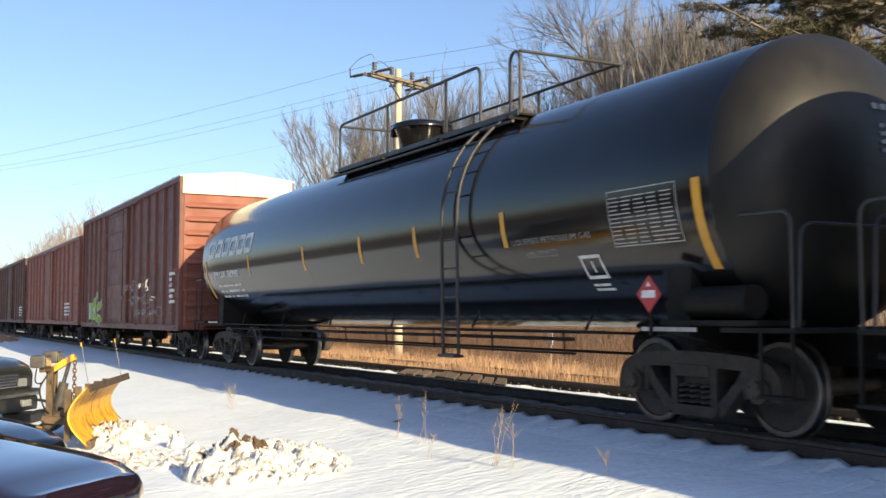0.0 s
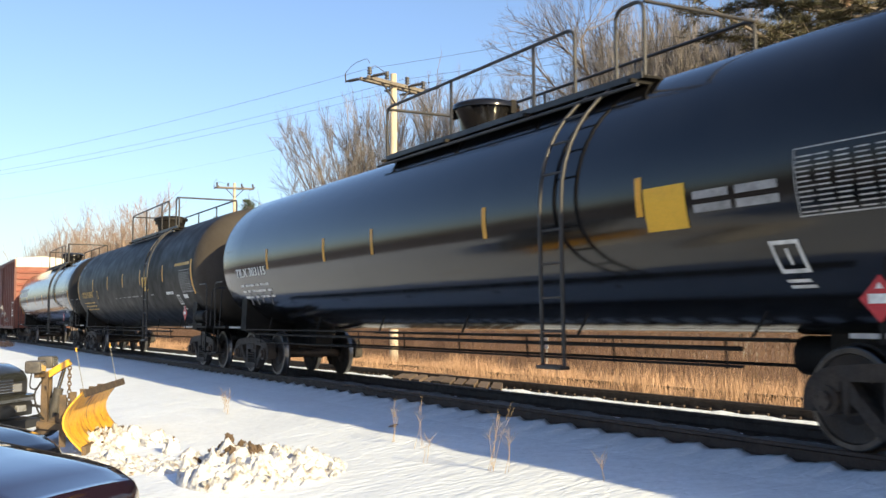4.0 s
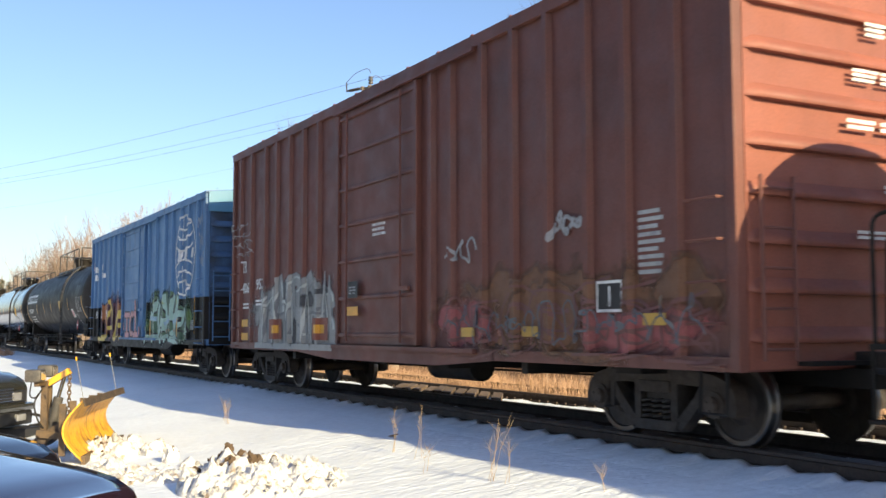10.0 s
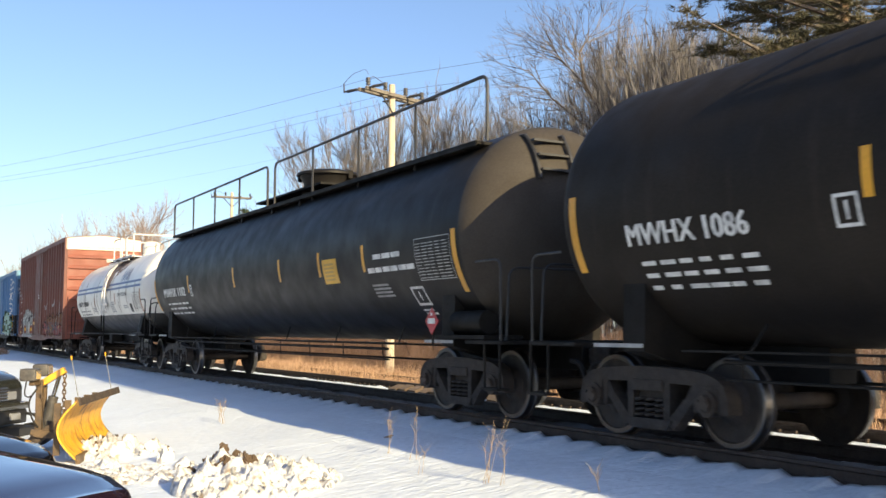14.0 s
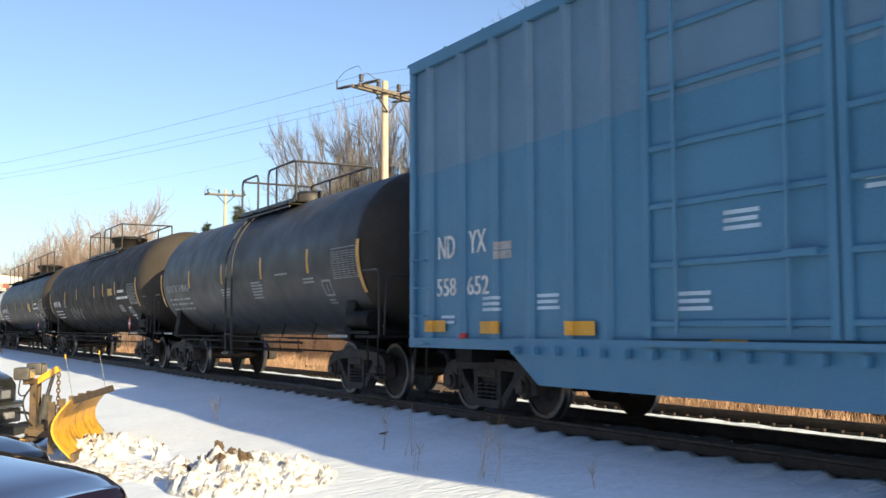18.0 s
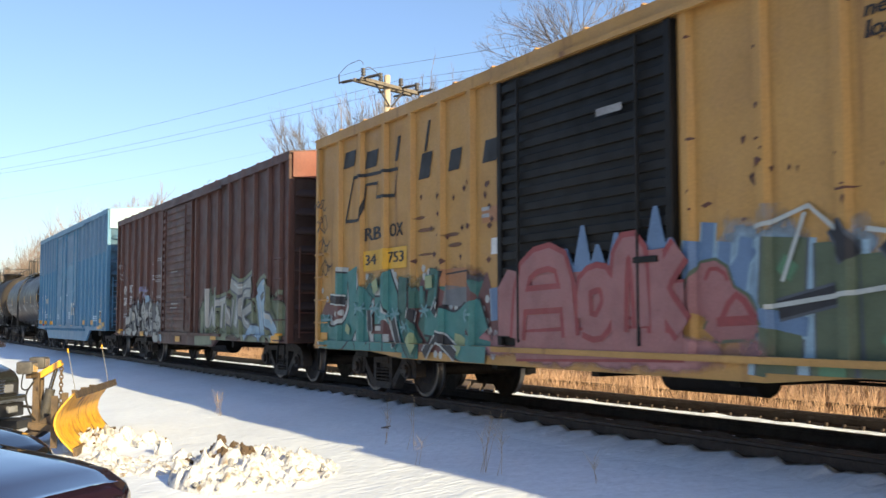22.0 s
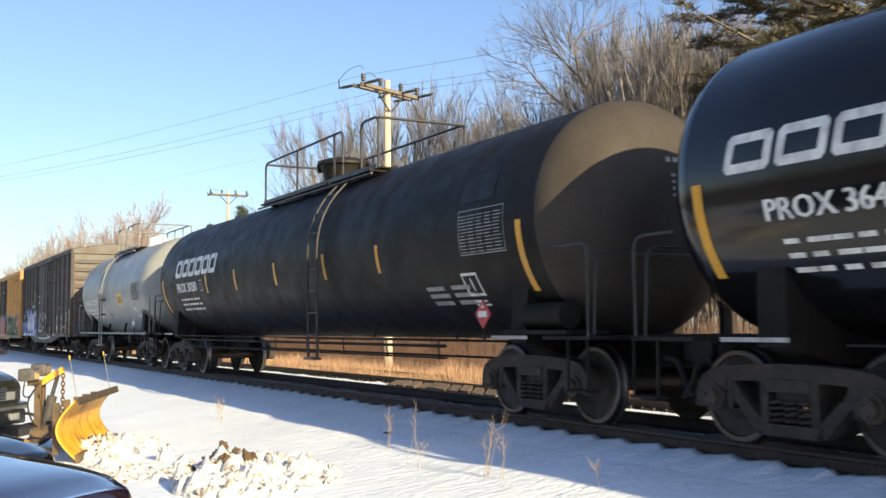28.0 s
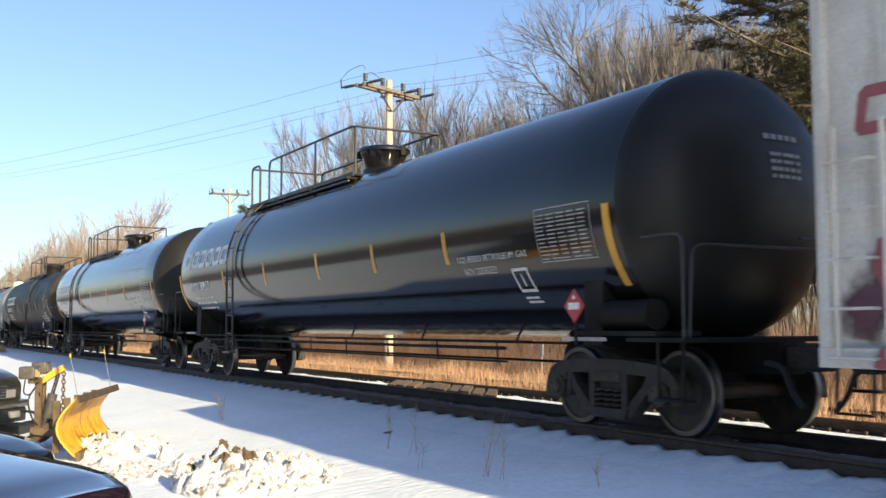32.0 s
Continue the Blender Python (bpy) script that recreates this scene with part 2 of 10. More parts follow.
M_GRIT = mat("oily_grey_slush", (0.15, 0.152, 0.16), 0.8, alt=(0.09, 0.088, 0.088), scale=4, grain=0.3, bump=0.4)
M_RAIL = mat("rail_rust_brown", (0.052, 0.035, 0.027), 0.75, alt=(0.032, 0.023, 0.019), scale=3, grain=0.3, bump=0.2)
M_RAILTOP = mat("rail_worn_head", (0.10, 0.085, 0.075), 0.5, metal=0.3, grain=0.1)
M_TIE = mat("creosoted_timber", (0.06, 0.045, 0.035), 0.85, alt=(0.11, 0.085, 0.065), scale=5, stretch=(4, 0.5, 1), grain=0.35, bump=0.5, rnd=0.25)
M_PLANK = mat("weathered_plank", (0.17, 0.12, 0.08), 0.8, alt=(0.10, 0.07, 0.048), scale=5, stretch=(4, 0.5, 1), grain=0.3, bump=0.4, rnd=0.2)
M_ARM = mat("grey_crossarm_wood", (0.2, 0.18, 0.155), 0.85, alt=(0.13, 0.115, 0.1), scale=4, stretch=(0.4, 3, 3), grain=0.3)
M_POLE = mat("utility_pole_wood", (0.56, 0.48, 0.37), 0.8, alt=(0.42, 0.35, 0.27), scale=4, stretch=(3, 3, 0.3), grain=0.25, bump=0.3)
M_BARK = mat("bare_tree_bark", (0.14, 0.115, 0.095), 0.85, alt=(0.085, 0.07, 0.058), scale=2, grain=0.3)
M_PBARK = mat("sunlit_pine_bark", (0.24, 0.15, 0.095), 0.85, alt=(0.12, 0.085, 0.06), scale=3, grain=0.3, bump=0.3)
M_TWIG = mat("bare_twigs", (0.235, 0.22, 0.217), 0.85, alt=(0.075, 0.067, 0.063), scale=1.1, lo=0.4, hi=0.62, grain=0.2)
M_TWIGF = mat("tan_twigs", (0.29, 0.225, 0.185), 0.85, alt=(0.19, 0.145, 0.118), scale=0.4, grain=0.2)
M_BRUSH = mat("red_brown_brush", (0.115, 0.066, 0.046), 0.85, alt=(0.065, 0.038, 0.03), scale=0.5, grain=0.2)
M_NEEDLE = mat("pine_needles", (0.052, 0.055, 0.026), 0.7, alt=(0.10, 0.088, 0.042), scale=0.8, grain=0.3, rnd=0.3, island=True)
M_SPRUCE = mat("spruce_needles", (0.035, 0.06, 0.03), 0.75, alt=(0.06, 0.08, 0.04), scale=0.8, grain=0.3, rnd=0.3, island=True)
M_GRASS = mat("dry_grass", (0.46, 0.295, 0.19), 0.8, alt=(0.27, 0.165, 0.105), scale=1.2, grain=0.2, rnd=0.3, island=True)
M_WEED = mat("dry_weed_stalk", (0.36, 0.26, 0.15), 0.8, grain=0.2)
M_WIRE = mat("cable_dark", (0.1, 0.1, 0.085), 0.7, spec=0.2)
M_INS = mat("grey_insulator", (0.06, 0.06, 0.065), 0.35)
M_PLOW = mat("plow_yellow_paint", (0.72, 0.40, 0.035), 0.55, alt=(0.42, 0.19, 0.03), scale=5, lo=0.52, hi=0.7, grain=0.25, streak=(0.12, 0.06, 0.035), at=(0.56, 0.66), bump=0.2)
M_PLOWB = mat("plow_back_brown", (0.13, 0.085, 0.045), 0.7, alt=(0.07, 0.05, 0.035), scale=5, grain=0.3)
M_RUBFLAP = mat("greasy_black_rubber", (0.05, 0.036, 0.027), 0.75, alt=(0.11, 0.075, 0.045), scale=7, grain=0.3)
M_LAMPBOX = mat("weathered_black_housing", (0.055, 0.054, 0.052), 0.55, alt=(0.1, 0.09, 0.08), scale=7, grain=0.3)
M_CARBLK = mat("black_car_paint", (0.006, 0.0065, 0.010), 0.09, grain=0.05, coat=0.4, spec=0.4)
M_CARNAVY = mat("dark_maroon_car_paint", (0.014, 0.008, 0.016), 0.09, grain=0.05, coat=1.0)
M_CARGRN = mat("dark_green_truck_paint", (0.02, 0.022, 0.02), 0.22, alt=(0.05, 0.05, 0.045), grain=0.15, coat=0.5)
M_RUBBER = mat("tyre_rubber", (0.02, 0.02, 0.02), 0.8, grain=0.2)
M_CHROME = mat("bright_trim", (0.6, 0.6, 0.6), 0.2, metal=1.0)
M_PLASTIC = mat("black_plastic", (0.02, 0.02, 0.021), 0.5, grain=0.2)
M_GLASS = glass("dark_window_glass", (0.01, 0.012, 0.013))
M_LAMP = glass("headlight_lens", (0.2, 0.205, 0.21), 0.12)
M_DIRTS = mat("dirty_snow_crust", (0.66, 0.665, 0.67), 0.85, alt=(0.30, 0.235, 0.17), scale=9, lo=0.54, hi=0.7, fine=30, grain=0.28, bump=1.0)
M_CRUST = mat("broken_snow_crust", (0.7, 0.705, 0.71), 0.85, alt=(0.5, 0.44, 0.36), scale=9, lo=0.6, hi=0.8, fine=30, grain=0.25, bump=1.0)
M_SOIL = mat("frozen_soil", (0.15, 0.1, 0.062), 0.9, alt=(0.085, 0.06, 0.04), scale=6, grain=0.35, bump=0.6)


def snow_material():
    m = mat("snow", (0.765, 0.838, 0.915), 0.6, alt=(0.725, 0.793, 0.87), scale=0.7, fine=9, grain=0.05)
    N, L = m.node_tree.nodes, m.node_tree.links
    b = N["Principled BSDF"]
    src = b.inputs["Base Color"].links[0].from_socket
    tc = N.new("ShaderNodeTexCoord")
    sep = N.new("ShaderNodeSeparateXYZ")
    L.new(tc.outputs["Object"], sep.inputs[0])
    nz = N.new("ShaderNodeTexNoise")
    nz.inputs["Scale"].default_value, nz.inputs["Detail"].default_value = 0.35, 6
    L.new(tc.outputs["Object"], nz.inputs["Vector"])
    far = N.new("ShaderNodeMapRange")  # dead grass shows beyond the second track
    for k, v in zip((1, 2, 3, 4), (10.6, 12.0, -0.35, 0.32)):
        far.inputs[k].default_value = v
    L.new(sep.outputs[1], far.inputs[0])
    add = N.new("ShaderNodeMath")
    L.new(nz.outputs[0], add.inputs[0]), L.new(far.outputs[0], add.inputs[1])
    rg = N.new("ShaderNodeMapRange")
    for k, v in zip((1, 2), (0.5, 0.6)):
        rg.inputs[k].default_value = v
    L.new(add.outputs[0], rg.inputs[0])
    x = N.new("ShaderNodeMix")
    x.data_type = "RGBA"
    x.inputs[7].default_value = (0.3, 0.19, 0.10, 1)
    L.new(rg.outputs[0], x.inputs[0]), L.new(src, x.inputs[6])
    lot = N.new("ShaderNodeMapRange")  # the ploughed gravel lot behind the viewer
    for k, v in zip((1, 2, 3, 4), (-7.0, -2.5, 0.55, -0.3)):
        lot.inputs[k].default_value = v
    add2, rg2, x2 = N.new("ShaderNodeMath"), N.new("ShaderNodeMapRange"), N.new("ShaderNodeMix")
    L.new(sep.outputs[1], lot.inputs[0]), L.new(lot.outputs[0], add2.inputs[0]), L.new(nz.outputs[0], add2.inputs[1])
    for k, v in zip((1, 2), (0.6, 0.75)):
        rg2.inputs[k].default_value = v
    L.new(add2.outputs[0], rg2.inputs[0])
    x2.data_type = "RGBA"
    x2.inputs[7].default_value = (0.15, 0.115, 0.085, 1)
    L.new(rg2.outputs[0], x2.inputs[0]), L.new(x.outputs[2], x2.inputs[6]), L.new(x2.outputs[2], b.inputs["Base Color"])
    # wind ripples and crust
    mp, wv, n2, ad, bp = (N.new("ShaderNode" + k) for k in ("Mapping", "TexNoise", "TexNoise", "Math", "Bump"))
    mp.inputs["Scale"].default_value, mp.inputs["Rotation"].default_value = (10.0, 3.6, 1), (0, 0, 0.35)
    L.new(tc.outputs["Object"], mp.inputs[0]), L.new(mp.outputs[0], wv.inputs["Vector"])
    wv.inputs["Scale"].default_value, wv.inputs["Detail"].default_value = 1.0, 4
    wv.inputs["Distortion"].default_value = 0.6
    n2.inputs["Scale"].default_value = 14
    L.new(tc.outputs["Object"], n2.inputs["Vector"])
    ad.operation, ad.inputs[1].default_value = "MULTIPLY_ADD", 0.25
    L.new(n2.outputs[0], ad.inputs[0]), L.new(wv.outputs[0], ad.inputs[2])
    bp.inputs["Strength"].default_value, bp.inputs["Distance"].default_value = 0.9, 0.035
    L.new(ad.outputs[0], bp.inputs["Height"]), L.new(bp.outputs[0], b.inputs["Normal"])
    return m


M_SNOW = snow_material()


# ---------------------------------------------------------------- mesh helpers
def mesh_of(name, bm, material, smooth=None):
    me = bpy.data.meshes.new(name)
    bm.to_mesh(me)
    bm.free()
    for m in material if isinstance(material, (list, tuple)) else [material]:
        me.materials.append(m)
    if smooth:
        me.shade_smooth()
        me.set_sharp_from_angle(angle=radians(smooth))
    return me


def raw_mesh(name, verts, faces, material):
    me = bpy.data.meshes.new(name)
    me.from_pydata(verts, [], faces)
    me.materials.append(material)
    return me


def part(name, bm, material, parent, label="", smooth=None):
    me = bm if isinstance(bm, bpy.types.Mesh) else mesh_of(name, bm, material, smooth)
    ob = new(name, me)
    ob.parent = parent
    return tagged(ob, label) if label else ob


def thing(name, label, category, m=None, group="", kind=""):
    ob = new(name)
    if m is not None:
        ob.matrix_world = m
    return tagged(ob, label, category, group, kind)


def box(bm, x0, x1, y0, y1, z0, z1, bevel=0.0):
    v = [bm.verts.new((x, y, z)) for x in (x0, x1) for y in (y0, y1) for z in (z0, z1)]
    fs = [bm.faces.new([v[i] for i in f]) for f in ((0, 1, 3, 2), (4, 6, 7, 5), (0, 4, 5, 1), (2, 3, 7, 6), (0, 2, 6, 4), (1, 5, 7, 3))]
    if bevel:
        es = list({e for f in fs for e in f.edges})
        bmesh.ops.bevel(bm, geom=es, offset=bevel, segments=2, affect="EDGES", profile=0.5)
    return bm


def boxm(*a, **k):
    return box(bmesh.new(), *a, **k)


def tube(bm, pts, r, n=8, r2=None, caps=True):
    pts = [Vector(p) for p in pts]
    rings, u = [], None
    for i, p in enumerate(pts):
        d = (pts[min(i + 1, len(pts) - 1)] - pts[max(i - 1, 0)]).normalized()
        u = d.orthogonal().normalized() if u is None else (u - d * u.dot(d)).normalized()
        w = d.cross(u)
        rr = r if r2 is None else r + (r2 - r) * i / (len(pts) - 1)
        rings.append([bm.verts.new(p + (u * math.cos(a) + w * math.sin(a)) * rr) for a in (2 * math.pi * k / n for k in range(n))])
    for a, b in zip(rings, rings[1:]):
        for k in range(n):
            bm.faces.new((a[k], a[(k + 1) % n], b[(k + 1) % n], b[k]))
    if caps:
        bm.faces.new(rings[0][::-1]), bm.faces.new(rings[-1])
    return bm


def rounded(pts, r=0.12, n=4):
    """A polyline with its inner corners rounded."""
    pts = [Vector(p) for p in pts]
    out = [pts[0]]
    for a, b, c in zip(pts, pts[1:], pts[2:]):
        p, q = b + (a - b).normalized() * r, b + (c - b).normalized() * r
        out += [(1 - s) ** 2 * p + 2 * s * (1 - s) * b + s * s * q for s in (k / n for k in range(n + 1))]
    return out + [pts[-1]]


def lathe_x(bm, prof, n=40, zc=0.0, idx=None):
    """Rings (x, r) round the x axis at height zc; zero radius closes an end."""
    rings = []
    for x, r in prof:
        rings.append([bm.verts.new((x, 0, zc))] if r < 1e-5 else [bm.verts.new((x, -r * math.cos(a), zc + r * math.sin(a))) for a in (2 * math.pi * k / n for k in range(n))])
    for a, b in zip(rings, rings[1:]):
        for k in range(n):
            j = (k + 1) % n
            f = [a[0], b[j], b[k]] if len(a) == 1 else [a[k], a[j], b[0]] if len(b) == 1 else [a[k], a[j], b[j], b[k]]
            fc = bm.faces.new(f)
            if idx:
                fc.material_index = idx(fc.calc_center_median())
    return bm


def turn_bm(bm, m):
    bmesh.ops.transform(bm, matrix=m, verts=bm.verts)
    return bm


def prism(bm, poly, y0, y1):
    """An outline (x, z) given depth from y0 to y1."""
    a, b = [bm.verts.new((x, y0, z)) for x, z in poly], [bm.verts.new((x, y1, z)) for x, z in poly]
    bm.faces.new(a), bm.faces.new(b[::-1])
    for i in range(len(poly)):
        j = (i + 1) % len(poly)
        bm.faces.new((a[j], a[i], b[i], b[j]))
    return bm


def bar(bm, p, q, w, y0, y1, w2=None):
    p, q = Vector(p), Vector(q)
    d = (q - p).normalized()
    n = Vector((-d.y, d.x))
    w2 = w if w2 is None else w2
    return prism(bm, [p + n * w / 2, p - n * w / 2, q - n * w2 / 2, q + n * w2 / 2], y0, y1)


# ---------------------------------------------------------------- paint laid on surfaces: outlines in x, z
def d_rect(x0, x1, z0, z1):
    bm = bmesh.new()
    bm.faces.new([bm.verts.new((x, z, 0)) for x, z in ((x0, z0), (x1, z0), (x1, z1), (x0, z1))])
    return bm


def d_poly(*polys, step=0.0006):
    bm = bmesh.new()
    for i, p in enumerate(polys):
        bm.faces.new([bm.verts.new((x, z, i * step)) for x, z in p])
    return bm


def d_bars(x0, x1, z0, z1, rows, rng, cols=1, fill=0.55, short=0.25):
    bm = bmesh.new()
    h = (z1 - z0) / rows
    for k in range(rows):
        for c in range(cols):
            a = x0 + (x1 - x0) * c / cols
            b = a + (x1 - x0) / cols * (0.94 - short * rng.random())
            z = z0 + h * k
            bm.faces.new([bm.verts.new(v) for v in ((a, z, 0), (b, z, 0), (b, z + h * fill, 0), (a, z + h * fill, 0))])
    return bm


def d_text(s, x0, x1, z0, z1, shear=0.0, fat=0.0):
    """Built-in font, fitted into the box."""
    cu = bpy.data.curves.new("lettering", "FONT")
    cu.body, cu.resolution_u, cu.shear = s, 2, shear
    ob = bpy.data.objects.new("lettering", cu)
    me = bpy.data.meshes.new_from_object(ob)
    bm = bmesh.new()
    bm.from_mesh(me)
    bpy.data.objects.remove(ob), bpy.data.meshes.remove(me), bpy.data.curves.remove(cu)
    if fat:      # bold: the same letters again, a little to both sides
        for k, d in enumerate((-1, 1, -0.5, 0.5)):
            q = bmesh.ops.duplicate(bm, geom=[f for f in bm.faces if f.tag is False] if k == 0 else base)
            new_faces = [g for g in q["geom"] if isinstance(g, bmesh.types.BMFace)]
            if k == 0:
                base = [f for f in bm.faces if f not in set(new_faces)]
            for v in {v for f in new_faces for v in f.verts}:
                v.co += Vector((d * fat * 3.2, abs(d) * fat * 0.6, 0.0003 * (k + 1)))
    xs, ys = [v.co.x for v in bm.verts], [v.co.y for v in bm.verts]
    for v in bm.verts:
        v.co = (x0 + (v.co.x - min(xs)) / (max(xs) - min(xs)) * (x1 - x0), z0 + (v.co.y - min(ys)) / (max(ys) - min(ys)) * (z1 - z0), v.co.z * 0.3)
    return bm


def d_frame(x0, x1, z0, z1, w, cross=True):
    ps = [[(x0, z0), (x1, z0), (x1, z0 + w), (x0, z0 + w)], [(x0, z1 - w), (x1, z1 - w), (x1, z1), (x0, z1)],
          [(x0, z0 + w), (x0 + w, z0 + w), (x0 + w, z1 - w), (x0, z1 - w)], [(x1 - w, z0 + w), (x1, z0 + w), (x1, z1 - w), (x1 - w, z1 - w)]]
    if cross:
        xm = (x0 + x1) / 2
        ps.append([(xm - w / 2, z0 + 2 * w), (xm + w / 2, z0 + 2 * w), (xm + w / 2, z1 - 2 * w), (xm - w / 2, z1 - 2 * w)])
    return d_poly(*ps, step=0)


def stroke(pts, w):
    """A thick painted line as quads, each an outline of its own."""
    out = []
    P = [Vector(p) for p in pts]
    N = []
    for i in range(len(P)):
        d = (P[min(i + 1, len(P) - 1)] - P[max(i - 1, 0)]).normalized()
        N.append(Vector((-d.y, d.x)) * w / 2)
    for i in range(len(P) - 1):
        out.append([P[i] + N[i], P[i] - N[i], P[i + 1] - N[i + 1], P[i + 1] + N[i + 1]])
    return out


def cut_bm(bm, axis, v):
    n = Vector((0, 0, 0))
    n[axis] = 1
    co = Vector((0, 0, 0))
    co[axis] = v
    bmesh.ops.bisect_plane(bm, geom=bm.verts[:] + bm.edges[:] + bm.faces[:], plane_co=co, plane_no=n, dist=1e-5)


def on_tank(bm, zc, r, lift=0.004):
    """Wraps paint round the near side of a shell; z outlines are heights on its side."""
    zs = [v.co.y for v in bm.verts]
    k = math.floor(min(zs) / 0.11) * 0.11
    while k < max(zs):
        cut_bm(bm, 1, k)
        k += 0.11
    for v in bm.verts:
        a = math.asin(max(-1, min(1, (v.co.y - zc) / r)))
        rr = r + lift + v.co.z
        v.co = (v.co.x, -rr * math.cos(a), zc + rr * math.sin(a))
    return bm


def on_side(bm, posts, y=1.50, proud=0.07, half=0.045, lift=0.004, sill=None, deep=(), ends=()):
    """Lays paint on a ribbed wall: draped over the sheet and the posts."""
    if ends:
        for xe, n in ((ends[0], 1), (ends[1], -1)):
            bmesh.ops.bisect_plane(bm, geom=bm.verts[:] + bm.edges[:] + bm.faces[:], plane_co=(xe, 0, 0), plane_no=(n, 0, 0), dist=1e-5, clear_inner=True)
        if not bm.verts:
            return bm
    xs = [v.co.x for v in bm.verts]
    if sill is not None:   # the sill's face stands out as far as the posts do
        bmesh.ops.bisect_plane(bm, geom=bm.verts[:] + bm.edges[:] + bm.faces[:], plane_co=(0, deep[2] + 0.01 if deep else sill - 0.025, 0), plane_no=(0, 1, 0), dist=1e-5, clear_inner=True)
        if deep:
            cut_bm(bm, 1, sill + 0.004), cut_bm(bm, 0, deep[0]), cut_bm(bm, 0, deep[1])
            off = [f for f in bm.faces if f.calc_center_median().y < sill + 0.004 and not deep[0] < f.calc_center_median().x < deep[1]]
            bmesh.ops.delete(bm, geom=off, context="FACES")
        cut_bm(bm, 1, sill + 0.135), cut_bm(bm, 1, sill + 0.139)
        if not bm.verts:
            return bm
        xs = [v.co.x for v in bm.verts]
    near = [p for p in posts if min(xs) - 0.1 < p < max(xs) + 0.1]
    for p in near:
        for d in (-half - 0.036, -half, half, half + 0.036):
            cut_bm(bm, 0, p + d)
    for v in bm.verts:
        d = min((abs(v.co.x - p) for p in near), default=9)
        up = proud * max(0.0, min(1.0, (half + 0.036 - d) / 0.036))
        if sill is not None and v.co.y < sill + 0.137:
            up = max(up, proud)
        v.co = (v.co.x, -(y + up + lift + v.co.z), v.co.y)
    return bm


def curved(pts, n=3):
    """A looser line through the same points."""
    if len(pts) < 3:
        return pts
    out = []
    for i in range(len(pts) - 1):
        a, b, c, d = pts[max(i - 1, 0)], pts[i], pts[i + 1], pts[min(i + 2, len(pts) - 1)]
        for k in range(n):
            t = k / n
            out.append(tuple(0.5 * (2 * b[j] + (c[j] - a[j]) * t + (2 * a[j] - 5 * b[j] + 4 * c[j] - d[j]) * t * t + (3 * b[j] - a[j] - 3 * c[j] + d[j]) * t ** 3) for j in (0, 1)))
    return out + [pts[-1]]


def graffiti_shapes(x0, x1, z0, z1, rng, letters, w=0.16):
    """Wild block letters of thick strokes: outlines for the fill and for the wider edge."""
    fill, edge = [], []
    cw = (x1 - x0) / letters
    for k in range(letters):
        a, b = x0 + cw * k + cw * 0.08, x0 + cw * (k + 1) - cw * 0.05
        lo, hi = z0 + rng.uniform(0, 0.12) * (z1 - z0), z1 - rng.uniform(0, 0.25) * (z1 - z0)
        mid = (lo + hi) / 2
        m = (a + b) / 2
        forms = [[[(a, lo), (a + 0.1 * cw, mid), (a, hi), (b, hi - 0.1), (b - 0.1, mid), (a, mid)], [(m, mid), (b, lo)]],
                 [[(b, hi), (m, hi + 0.05), (a, mid), (m, lo), (b, lo + 0.1)], [(m, mid), (b, mid)]],
                 [[(a, lo), (m, hi), (b, lo)], [(a + 0.1, mid - 0.1), (b - 0.1, mid)]],
                 [[(a, hi), (m, lo), (m + 0.1, mid), (b, hi)], [(m, lo), (b, lo - 0.05)]],
                 [[(b, hi), (a, hi - 0.15), (m, mid), (b, mid - 0.2), (a, lo)]],
                 [[(a, lo), (a, hi)], [(b, hi), (a, mid), (b, lo)]]]
        for ln in rng.choice(forms):
            ln = curved([(x + rng.uniform(-0.06, 0.06), z + rng.uniform(-0.06, 0.06)) for x, z in ln])
            ww = w * rng.uniform(0.85, 1.35)
            fill += stroke(ln, ww)
            edge += stroke(ln, ww + 0.09)
    return fill, edge


def spikes(x0, x1, z0, z1, rng, n, w=0.17):
    """Jagged throw-up letters: upright pointed blades crossed by hooked ones."""
    out = []
    for k in range(n):
        a = x0 + (x1 - x0) * (k + rng.uniform(0.2, 0.8)) / n
        lo, hi = z0 + (z1 - z0) * rng.uniform(0, 0.22), z1 - (z1 - z0) * rng.uniform(0, 0.3)
        lean, ww = rng.uniform(-0.22, 0.3), w * rng.uniform(0.6, 1.25)
        p = [(a, lo), (a + lean * 0.3, lo + (hi - lo) * 0.45), (a + lean, hi)]
        wd = [ww * rng.uniform(0.5, 1.0), ww, 0.012]
        if k % 3 == 1:
            zz = lo + (hi - lo) * rng.uniform(0.2, 0.8)
            p = [(a - 0.35 * (x1 - x0) / n, zz), (a + 0.1, zz + rng.uniform(-0.1, 0.14)), (a + (x1 - x0) / n * 1.3, zz + rng.uniform(-0.3, 0.3))]
        for (p0, p1), (w0, w1) in zip(zip(p, p[1:]), zip(wd, wd[1:])):
            d = Vector((p1[0] - p0[0], p1[1] - p0[1]))
            s = Vector((-d.y, d.x)).normalized() if d.length > 1e-4 else Vector((1, 0))
            q = [(p0[0] + s.x * w0, p0[1] + s.y * w0), (p0[0] - s.x * w0, p0[1] - s.y * w0), (p1[0] - s.x * w1, p1[1] - s.y * w1), (p1[0] + s.x * w1, p1[1] + s.y * w1)]
            out.append([Vector((x, max(z, z0 - 0.02))) for x, z in q])
    return out


